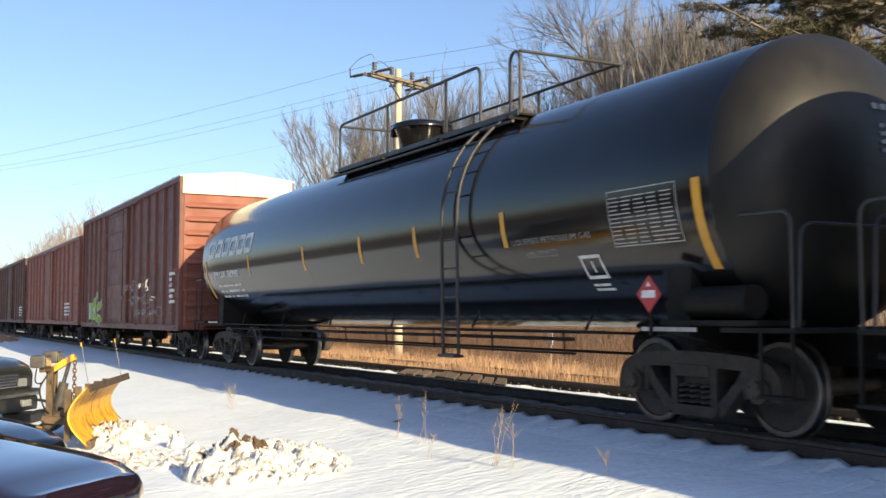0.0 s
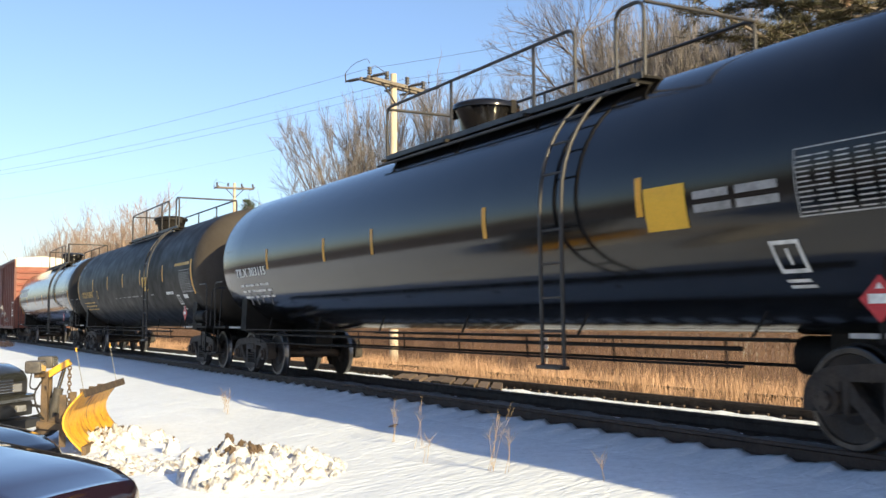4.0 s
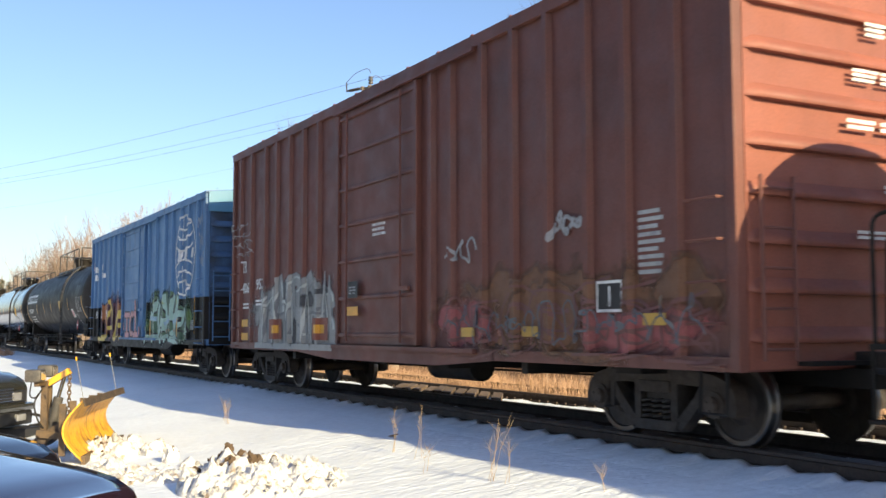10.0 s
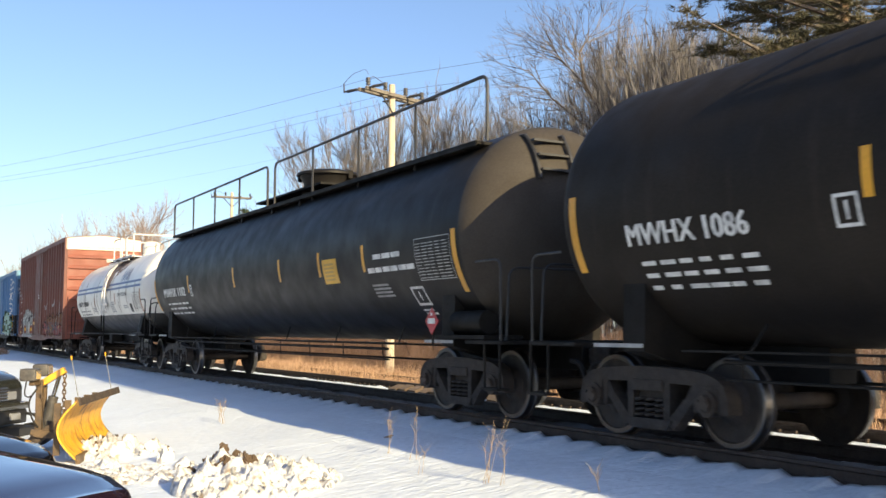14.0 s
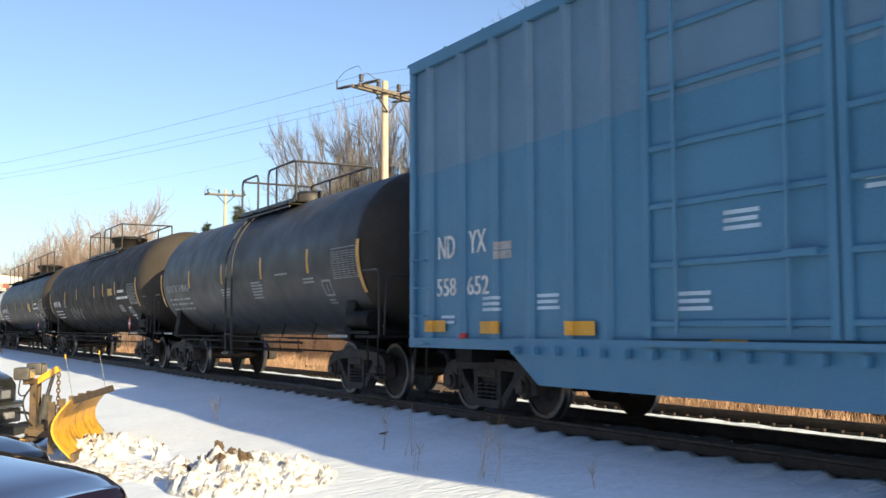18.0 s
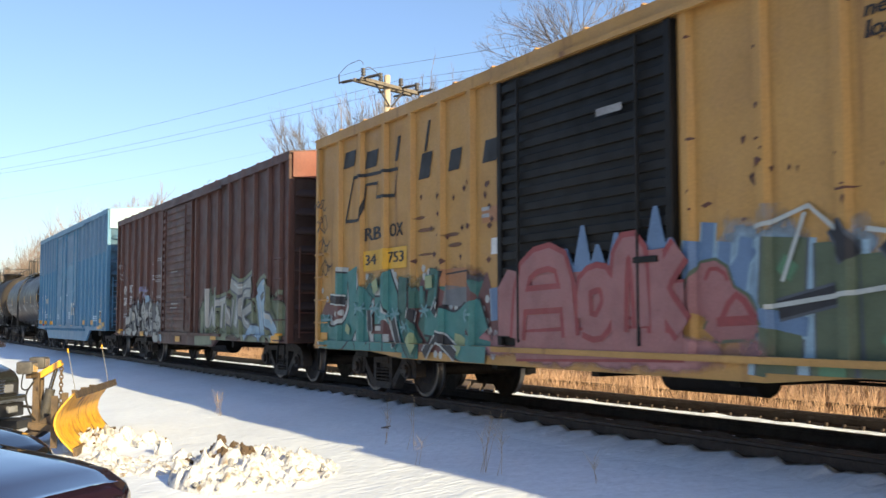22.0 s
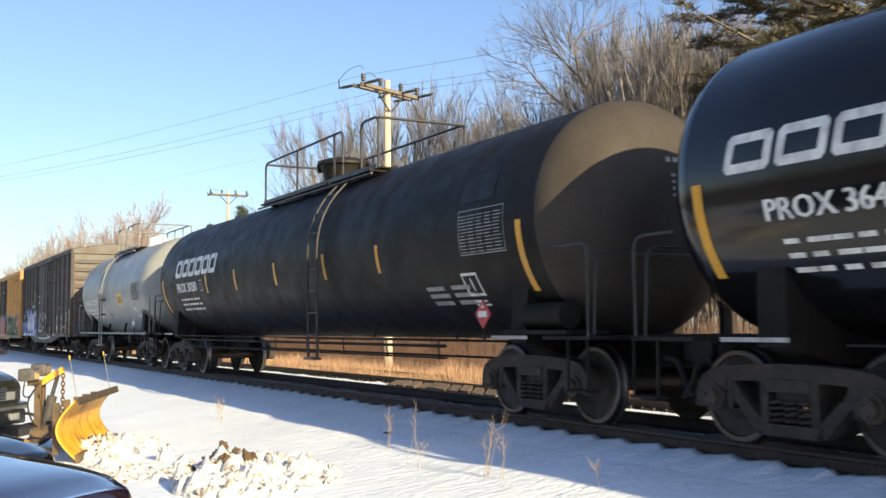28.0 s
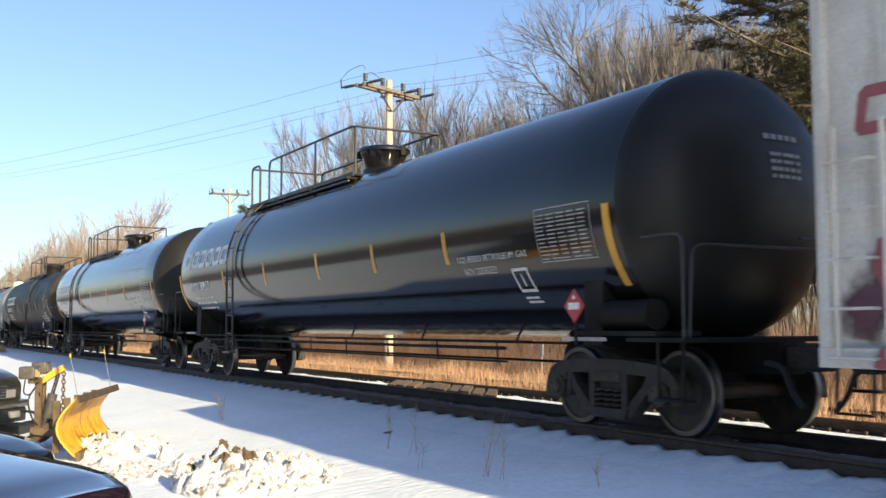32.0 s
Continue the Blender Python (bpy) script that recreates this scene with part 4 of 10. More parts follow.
def pine(name, seed, h, label, base=0.3, reach=3.6, leaf=None, whorls=14, size=0.34, clump=7, kind=0):
    """kind 0: open layered boughs that end in flat pads of needles; 1: a pointed spruce."""
    rg = random.Random(seed)
    V, F, NV, NF = ([], []), ([], []), [], []
    pts = [Vector((0.15 * math.sin(k), 0.12 * math.cos(k * 1.7), h * k / 9 - 0.5)) for k in range(10)]
    for k in range(9):
        twig_tube(V[0], F[0], pts[k], pts[k + 1], h * 0.014 * (1 - k / 9.5), h * 0.014 * (1 - (k + 1) / 9.5), 8)
    for w in range(whorls):
        s = base + (0.98 - base) * w / whorls
        L = reach * (1 - s) ** 0.6 * 1.25 if not kind else reach * (1.02 - s)
        for k in range(4 if not kind else 7):
            a = rg.uniform(0, 6.283)
            o = Vector((0, 0, h * s - 0.5 + rg.uniform(-0.35, 0.35)))
            d = Vector((math.cos(a), math.sin(a), rg.uniform(-0.12, 0.22) if not kind else -0.25)).normalized()
            ln = L * rg.uniform(0.55, 1.1)
            mid = o + d * ln * 0.55 + Vector((rg.gauss(0, 0.12), rg.gauss(0, 0.12), -0.12)) * (1 - kind)
            e = o + d * ln + Vector((0, 0, 0.06 * ln)) * (1 - kind)
            r0 = 0.05 * ln / 3 + 0.012
            twig_tube(V[1], F[1], o, mid, r0, r0 * 0.6, 4)
            twig_tube(V[1], F[1], mid, e, r0 * 0.6, 0.01, 4)
            for j in range(clump):
                f = rg.uniform(0.3, 1.0) if kind else 1 - 0.62 * rg.random() ** 1.4
                q = o.lerp(mid, f / 0.55) if f < 0.55 else mid.lerp(e, (f - 0.55) / 0.45)
                d2 = (d + Vector((rg.gauss(0, 0.75), rg.gauss(0, 0.75), rg.gauss(0.05, 0.12 if not kind else 0.2)))).normalized()
                l2 = ln * rg.uniform(0.12, 0.28)
                twig_tube(V[1], F[1], q, q + d2 * l2, 0.013, 0.005, 3)
                needles(NV, NF, rg, q, d2, l2, size, 3 if kind else 9)
    t = thing(name, label, "tree")
    part("trunk", raw_mesh("trunk", V[0], F[0], M_BARK if kind else M_PBARK), None, t)
    tagged(part("branchwork", raw_mesh("branchwork", V[1], F[1], M_BARK), None, t), kind="stuff")
    part("foliage", raw_mesh("foliage", NV, NF, leaf or M_NEEDLE), None, t, "olive-green needle clumps")
    t["height"] = h
    return t


PINE = pine("pine_tree", 6, 22, "tall pine with open layered boughs of olive needles", base=0.29, reach=6.4, whorls=22, size=0.27, clump=17)
x, y = spot((1497 - 784) / 1808 * 32, 32)
PINE.matrix_world = pose(x, y, -0.45, 0, 0, 200)
for px, dep, yaw, size in ((1650, 30, 190, 0.9), (1590, 41, 30, 0.95), (1440, 44, 120, 0.85)):
    x, y = spot((px - 784) / 1808 * dep, dep)
    copy_thing(PINE, pose(x, y, -0.45, 0, 0, yaw)).scale = (size,) * 3
SPRUCE = pine("spruce_tree", 9, 13, "distant dark green spruce with a pointed top", base=0.08, reach=3.0, leaf=M_SPRUCE, whorls=20, size=0.42, clump=5, kind=1)
x, y = spot((352 - 784) / 1808 * 112, 112)
SPRUCE.matrix_world = pose(x, y, -0.4)
for px, dep, yaw, size in ((430, 115, 50, 1.12), (413, 120, 90, 0.9), (372, 116, 200, 0.98), (446, 122, 10, 0.9), (5, 240, 0, 0.95), (18, 250, 40, 1.1), (32, 245, 90, 0.9), (-8, 240, 70, 1.0), (46, 255, 140, 0.95), (60, 250, 190, 0.8)):
    x, y = spot((px - 784) / 1808 * dep, dep)
    copy_thing(SPRUCE, pose(x, y, -0.45, 0, 0, yaw)).scale = (size * 1.14,) * 3


def scatter(name, label, category, material, n, region, height, r, lean=0.25, blades=1, kind="stuff", seed=1, wide=0.0):
    rg = random.Random(seed)
    V, F = [], []
    for _ in range(n):
        x, y = region(rg)
        z = ground_z(x, y) - 0.03
        for b in range(blades):
            h = height(rg, x, y)
            d = Vector((rg.gauss(0, lean), rg.gauss(0, lean), 1)).normalized()
            p = Vector((x + rg.gauss(0, 0.05), y + rg.gauss(0, 0.05), z))
            m = p + d * h * 0.55
            e = m + (d + Vector((rg.gauss(0, lean), rg.gauss(0, lean), -0.1))).normalized() * h * 0.45
            if wide:
                a = rg.uniform(0, 3.14)
                u = Vector((math.cos(a), math.sin(a), 0)) * wide
                i = len(V)
                V += [tuple(p - u), tuple(p + u), tuple(m + u * 0.8), tuple(m - u * 0.8), tuple(e)]
                F += [(i, i + 1, i + 2, i + 3), (i + 3, i + 2, i + 4)]
            else:
                twig_tube(V, F, p, m, r, r * 0.7)
                twig_tube(V, F, m, e, r * 0.7, r * 0.25)
                for q in range(3):
                    s = rg.uniform(0.3, 0.95)
                    o = m.lerp(e, s)
                    twig_tube(V, F, o, o + Vector((rg.gauss(0, 0.3), rg.gauss(0, 0.3), 0.35)) * h * 0.35, r * 0.5, r * 0.15)
    return tagged(new(name, raw_mesh(name, V, F, material)), label, category, kind=kind)


def patch(x, y):
    return 0.5 + 0.5 * noise.noise((x * 0.65, y * 0.65, 2.2))


scatter("dry_grass", "tall golden dry grass growing beyond the siding", "grass", M_GRASS, 24000, lambda g: (-62 + 63 * g.random() ** 0.8, 11.1 + 5.2 * g.random() ** 1.3),
        lambda g, x, y: (0.12 + 1.0 * patch(x, y) ** 2.2) * g.uniform(0.4, 1.25), 0.004, 0.24, 3, seed=2, wide=0.0045)
scatter("brush", "red-brown leafless brush behind the dry grass", "brush", M_BRUSH, 5200, lambda g: (-75 + 80 * g.random(), 15 + 9 * g.random()),
        lambda g, x, y: g.uniform(0.8, 2.0), 0.008, 0.26, 2, seed=3)
scatter("far_brush", "distant tan thicket along the railway", "brush", M_TWIGF, 2600, lambda g: (-300 + 225 * g.random(), 17 + 12 * g.random()),
        lambda g, x, y: g.uniform(1.5, 4.0), 0.03, 0.2, 2, seed=4)
scatter("undergrowth", "grey-brown saplings under the leafless trees", "brush", M_TWIG, 2600, lambda g: (-75 + 85 * g.random(), 26 + 16 * g.random()),
        lambda g, x, y: g.uniform(2.0, 5.5), 0.016, 0.16, 1, seed=5)
scatter("back_wood", "grey-brown thicket behind the car park", "brush", M_TWIG, 2600, lambda g: (-150 + 290 * g.random(), -62 + 12 * g.random()),
        lambda g, x, y: g.uniform(3.0, 7.0), 0.05, 0.14, 1, seed=8)
scatter("verge_grass", "dead grass tufts poking out of the snow", "grass", M_GRASS, 420, lambda g: (-63 - 14 * g.random(), 6.2 + 1.6 * g.random() - 1.2),
        lambda g, x, y: g.uniform(0.2, 0.5), 0.004, 0.3, 4, seed=6, wide=0.012)
post = thing("marker_post", "thin grey marker post standing in the dry grass", "post", pose(-20.6, 14.1, -0.35))
part("stake", tube(bmesh.new(), [(0, 0, -0.2), (0, 0, 1.15)], 0.022, 6), M_PIPEG, post)
part("marker_plate", boxm(-0.10, 0.10, -0.03, -0.022, 0.8, 1.12), M_WHITE, post)


def weed(x, y, n, h, seed):
    rg = random.Random(seed)
    t = thing("dry_weed", "dry tan weed stalks standing in the snow", "weed", pose(x, y, ground_z(x, y)), "weeds in the snow")
    for k in range(n):
        hh = h * rg.uniform(0.55, 1.05)
        a, b = rg.gauss(0.02, 0.11), rg.gauss(0, 0.11)
        bm = tube(bmesh.new(), [(rg.gauss(0, 0.05), rg.gauss(0, 0.05), -0.05), (a * 0.5 * hh, b * 0.5 * hh, hh * 0.5), (a * hh * 1.3, b * hh * 1.3, hh)], 0.0027, 5, 0.0011)
        for q in range(5):
            z = hh * rg.uniform(0.55, 0.95)
            tube(bm, [(a * z, b * z, z), (a * z + rg.gauss(0, 0.07), b * z + rg.gauss(0, 0.07), z + 0.10)], 0.0016, 4, 0.0008)
        part("stalk", bm, M_WEED, t)


for k, (x, y, n_, h_) in enumerate(((-10.74, 5.55, 2, 0.71), (-8.84, 5.37, 5, 0.74), (-8.55, 5.41, 2, 0.59), (-11.4, 5.55, 3, 0.5), (-16.79, 5.05, 4, 0.34), (-17.09, 5.15, 4, 0.36), (-7.52, 5.73, 2, 0.26), (-9.85, 5.18, 2, 0.35))):
    weed(x, y, n_, h_, 100 + k)


# ---------------------------------------------------------------- the train: shared running gear
def wheelset_mesh(r):
    """Two wheels on an axle along y, middle at the origin."""
    bm = bmesh.new()
    tube(bm, [(0, -1.05, 0), (0, -0.8, 0)], 0.075, 14)
    tube(bm, [(0, -0.66, 0), (0, 0, 0), (0, 0.66, 0)], 0.085, 14)
    tube(bm, [(0, 0.8, 0), (0, 1.05, 0)], 0.075, 14)
    n = 36
    for s in (-1, 1):
        # (y from the inside of the wheel outward, radius)
        prof = [(0.64, 0.10), (0.64, 0.15), (0.675, r * 0.45), (0.665, r - 0.075), (0.655, r - 0.06), (0.655, r + 0.02), (0.672, r + 0.026), (0.688, r + 0.008), (0.70, r), (0.775, r - 0.006),
                (0.785, r - 0.02), (0.785, r - 0.062), (0.765, r - 0.075), (0.745, r * 0.5), (0.80, 0.15), (0.80, 0.085)]
        rings = [[bm.verts.new((q * math.cos(a), s * y, q * math.sin(a))) for a in (2 * math.pi * k / n for k in range(n))] for y, q in prof]
        for i, (a, b) in enumerate(zip(rings, rings[1:])):
            for k in range(n):
                j = (k + 1) % n
                f = bm.faces.new((a[k], a[j], b[j], b[k]) if s < 0 else (a[k], b[k], b[j], a[j]))
                f.material_index = 1 if i in (7, 8, 9) else 2 if i in (10, 11) else 0
    return mesh_of("wheelset", bm, [M_WHEEL, M_TREAD, M_RIMW], 35)


def truck_meshes(r):
    out = {}
    bm = boxm(-0.2, 0.2, -1.02, 1.02, 0.44, 0.68, bevel=0.02)
    tube(bm, [(0, 0, 0.66), (0, 0, 0.80)], 0.19, 16)
    box(bm, -0.62, 0.62, -0.05, 0.05, 0.5, 0.56)
    out["bolster"] = mesh_of("bolster", bm, M_TRUCK)
    bm = bmesh.new()
    y0, y1 = -0.075, 0.075
    arch = curved([(-1.10, 0.36), (-1.07, 0.56), (-0.90, 0.665), (-0.55, 0.70), (0, 0.715), (0.55, 0.70), (0.90, 0.665), (1.07, 0.56), (1.10, 0.36)], 4)
    n = len(arch)
    lo_, hi_ = [], []
    for i, (x, z) in enumerate(arch):      # one bent casting, deepest over the springs
        d = (Vector(arch[min(i + 1, n - 1)]) - Vector(arch[max(i - 1, 0)])).normalized()
        w = 0.055 + 0.022 * math.cos(x * 1.2)
        hi_.append((x - d.y * w, z + d.x * w)), lo_.append((x + d.y * w, z - d.x * w))
    for i in range(n - 1):
        prism(bm, [lo_[i], lo_[i + 1], hi_[i + 1], hi_[i]], y0 - 0.012, y1 + 0.012)
    for s in (-1, 1):
        for (xa, za), (xb, zb), wa, wb in (((0.74, 0.64), (0.60, 0.45), 0.12, 0.10), ((0.60, 0.46), (0.33, 0.20), 0.10, 0.13)):
            bar(bm, (s * xa, za), (s * xb, zb), wa, y0, y1, wb)
        bar(bm, (s * 0.285, 0.22), (s * 0.285, 0.66), 0.09, y0 - 0.004, y1 + 0.004)
        bar(bm, (s * 0.70, 0.62), (s * 0.715, 0.36), 0.085, y0 - 0.008, y1 + 0.008, 0.06)
        prism(bm, [(s * 0.74, 0.63), (s * 1.04, 0.61), (s * 1.03, 0.535), (s * 0.76, 0.535)][::s], y0 - 0.02, y1 + 0.02)
    prism(bm, [(-0.36, 0.255), (-0.30, 0.15), (0.30, 0.15), (0.36, 0.255)], y0 - 0.02, y1 + 0.02)
    box(bm, -0.24, 0.24, -0.10, -0.06, 0.54, 0.66, bevel=0.01)
    bmesh.ops.recalc_face_normals(bm, faces=bm.faces)
    out["side_frame"] = mesh_of("side_frame", bm, M_TRUCK)
    bm = bmesh.new()
    tube(bm, [(0.075 * math.cos(a), 0.075 * math.sin(a), 0.25 + 0.24 * i / 40) for i, a in ((i, 2 * math.pi * 4.5 * i / 40) for i in range(41))], 0.017, 5)
    out["coil_spring"] = mesh_of("coil_spring", bm, M_TRUCK, 50)
    bm = bmesh.new()
    tube(bm, [(0, -0.11, 0), (0, 0.05, 0)], 0.13, 14)
    tube(bm, [(0, -0.16, 0), (0, -0.10, 0)], 0.085, 12)
    for k in range(3):
        a = k * 2.094 + 0.5
        tube(bm, [(0.06 * math.cos(a), -0.175, 0.06 * math.sin(a)), (0.06 * math.cos(a), -0.15, 0.06 * math.sin(a))], 0.016, 6)
    out["bearing_cap"] = mesh_of("bearing_cap", bm, M_WHEEL, 40)
    bm = bmesh.new()
    box(bm, -0.03, 0.03, -0.78, 0.78, 0.36, 0.44, bevel=0.01)
    out["brake_beam"] = mesh_of("brake_beam", bm, M_TRUCK)
    out["brake_shoe"] = mesh_of("brake_shoe", boxm(-0.03, 0.03, -0.06, 0.06, -0.16, 0.16, bevel=0.01), M_WHEEL)
    out["wheelset"] = wheelset_mesh(r)
    return out


TRUCKS = {r: truck_meshes(r) for r in (0.457, 0.42)}
ROLLING = []   # wheelsets with their radius and place on the truck
TRAIN = []     # cars with their place along the train


def add_truck(car, x, r=0.457):
    T = TRUCKS[r]
    t = part("truck", T["bolster"], None, car, "grimy cast-steel freight truck")
    t.location = (x, 0, r - 0.457)
    for s in (-1, 1):
        o = part("side_frame", T["side_frame"], None, t)
        o.location = (0, s * 0.99, 0)
        if s > 0:
            o.rotation_euler = (0, 0, math.pi)
        for dx in (-0.16, 0, 0.16):
            part("coil_spring", T["coil_spring"], None, t).location = (dx, s * 1.0, 0)
        for dx in (-0.89, 0.89):
            b = part("bearing_cap", T["bearing_cap"], None, t)
            b.location = (dx, s * 1.0, 0.457)
            if s > 0:
                b.rotation_euler = (0, 0, math.pi)
            part("brake_shoe", T["brake_shoe"], None, t).location = (dx * 0.46, s * 0.72, 0.457)
    for dx in (-0.89, 0.89):
        part("brake_beam", T["brake_beam"], None, t).location = (dx * 0.44, 0, 0)
        w = part("wheelset", T["wheelset"], None, t, "worn steel wheels with polished treads")
        w.location = (dx, 0, 0.457)
        ROLLING.append((w, dx, r))


def coupler_mesh():
    bm = boxm(-0.55, 0.1, -0.09, 0.09, 0.74, 0.94, bevel=0.02)
    box(bm, 0.1, 0.38, -0.15, 0.12, 0.70, 0.98, bevel=0.04)
    box(bm, 0.30, 0.45, -0.16, -0.05, 0.72, 0.96, bevel=0.03)
    return mesh_of("coupler", bm, M_TRUCK)


def hose_mesh():
    bm = bmesh.new()
    tube(bm, rounded([(-0.1, 0, 0.78), (0.12, 0, 0.76), (0.22, 0, 0.5), (0.36, 0, 0.36)], 0.12), 0.03, 8)
    return mesh_of("brake_hose", bm, M_RUBBER, 50)


COUPLER, HOSE = coupler_mesh(), hose_mesh()


def add_couplers(car, x0, x1):
    for x, yaw in ((x0, math.pi), (x1, 0)):
        for name, me, dy in (("coupler", COUPLER, 0), ("brake_hose", HOSE, -0.35)):
            o = part(name, me, None, car)
            o.location, o.rotation_euler = (x, dy, 0), (0, 0, yaw)


def new_car(name, label, category, u, group="train of freight cars"):
    c = thing(name, label, category, None, group)
    TRAIN.append((c, u))
    return c


# ---------------------------------------------------------------- tank cars
def logo_blocks(x0, x1, z0, z1, n=6):
    """A heavy word mark as a row of slanted hollow blocks with clipped corners."""
    ps = []
    w, h = (x1 - x0) / n, z1 - z0
    t, c = min(h * 0.25, w * 0.24), h * 0.13
    for k in range(n):
        a, b = x0 + k * w, x0 + (k + 0.9) * w
        o = [(a + c, z0), (b - c, z0), (b, z0 + c), (b, z1 - c), (b - c, z1), (a + c, z1), (a, z1 - c), (a, z0 + c)]
        i = [(a + t, z0 + t), (b - t, z0 + t), (b - t, z0 + t), (b - t, z1 - t), (b - t, z1 - t), (a + t, z1 - t), (a + t, z1 - t), (a + t, z0 + t)]
        sl = lambda q: (q[0] + 0.16 * (q[1] - z0), q[1])
        for j in range(8):
            m = (j + 1) % 8
            f = [sl(o[j]), sl(o[m])] + ([sl(i[m])] if i[m] == i[j] else [sl(i[m]), sl(i[j])])
            ps.append(f)
    return d_poly(*ps, step=0)


def diamond(car, x, z, y, size=0.185, m=M_RED, label="red diamond placard with a white middle"):
    """A hazard placard on its holder."""
    d = part("placard", prism(bmesh.new(), [(x, z - size * 1.0), (x + size, z), (x, z + size), (x - size, z)], y - 0.012, y), m, car, label)
    s = size * 0.92
    ps = [[(x - s * 0.6, z - s * 0.22), (x + s * 0.6, z - s * 0.22), (x + s * 0.6, z + s * 0.22), (x - s * 0.6, z + s * 0.22)], [(x - s * 0.2, z + s * 0.45), (x + s * 0.2, z + s * 0.45), (x, z + s * 0.75)]]
    bm = d_poly(*ps, step=0)
    for v in bm.verts:
        v.co = (v.co.x, y - 0.016, v.co.y)
    part("white_field", bm, M_WHITE, d)
    part("placard_holder", boxm(x - 0.02, x + 0.02, y + 0.002, y + 0.02, 0.95, z + 0.1), M_FRAME, car)


def railing(car, x0, x1, y, z0, z1, gap=None, pm=M_PIPE, mids=2, drop=0.0):
    """A pipe railing round a top platform; gap: the ladder's opening on the near side."""
    r = 0.024
    for s in (-1, 1):
        if s < 0 and gap:
            part("handrail", tube(bmesh.new(), rounded([(x0, s * y, z0), (x0, s * y, z1), (gap[0], s * y, z1), (gap[0], s * y, z0)], 0.16), r, 8), pm, car, smooth=60)
            part("handrail", tube(bmesh.new(), rounded([(gap[1], s * y, z0), (gap[1], s * y, z1), (x1, s * y, z1), (x1, s * y, z0)], 0.16), r, 8), pm, car, smooth=60)
        else:
            part("handrail", tube(bmesh.new(), rounded([(x0, s * y, z0), (x0, s * y, z1), (x1, s * y, z1), (x1, s * y, z0)], 0.16), r, 8), pm, car, smooth=60)
        for k in range(1, mids + 1):
            x = x0 + (x1 - x0) * k / (mids + 1)
            if not (s < 0 and gap and gap[0] - 0.1 < x < gap[1] + 0.1):
                part("rail_post", tube(bmesh.new(), [(x, s * y, z0 - 0.02), (x, s * y, z1)], r, 6), pm, car)
    for x in (x0, x1):
        part("end_rail", tube(bmesh.new(), [(x, -y, z1 - 0.02), (x, y, z1 - 0.02)], r, 8), pm, car, smooth=60)
    part("mid_rail", tube(bmesh.new(), [(x0, y, (z0 + z1) / 2), (x1, y, (z0 + z1) / 2)], r * 0.8, 6), pm, car)


def ladder_on_tank(car, x, zc, r, zlow, pm, w=0.42):
    """Two stiles that follow the shell from the platform and hang straight below."""
    def path(xx):
        p = [(xx, -(r + 0.10) * math.cos(a), zc + (r + 0.10) * math.sin(a)) for a in (radians(d) for d in range(64, -1, -8))]
        return p + [(xx, -(r + 0.10), 1.66 if pm is M_PIPEW else zc - 0.5), (xx, -(r + 0.08), zlow)]
    low_m = M_FRAME if pm is M_PIPEW else pm
    for xx in (x, x + w):
        p = path(xx)
        part("ladder_stile", tube(bmesh.new(), p[:-1], 0.024, 8), pm, car, smooth=60)
        part("ladder_stile", tube(bmesh.new(), p[-2:], 0.024, 8), low_m, car, smooth=60)
    z = zlow + 0.02
    while z < zc:
        part("rung", tube(bmesh.new(), [(x, -(r + 0.09), z), (x + w, -(r + 0.09), z)], 0.014, 6), low_m if z < 1.66 else pm, car)
        z += 0.38
    for d in (12, 26, 40, 54):
        a = radians(d)
        part("rung", tube(bmesh.new(), [(x, -(r + 0.1) * math.cos(a), zc + (r + 0.1) * math.sin(a)), (x + w, -(r + 0.1) * math.cos(a), zc + (r + 0.1) * math.sin(a))], 0.014, 6), pm, car)
    part("ladder_step", boxm(x - 0.02, x + w + 0.02, -(r + 0.16), -(r + 0.02), zlow - 0.02, zlow + 0.02), low_m, car)


def spin(bm, x, prof, n=28):
    """Rings (radius, z) about an upright axis at x."""
    rings = [[bm.verts.new((x, 0, z))] if r < 1e-5 else [bm.verts.new((x + r * math.cos(a), r * math.sin(a), z)) for a in (2 * math.pi * k / n for k in range(n))] for r, z in prof]
    for a, b in zip(rings, rings[1:]):
        for k in range(n):
            j = (k + 1) % n
            bm.faces.new((a[k], a[j], b[0]) if len(b) == 1 else (a[k], a[j], b[j], b[k]))
    return bm


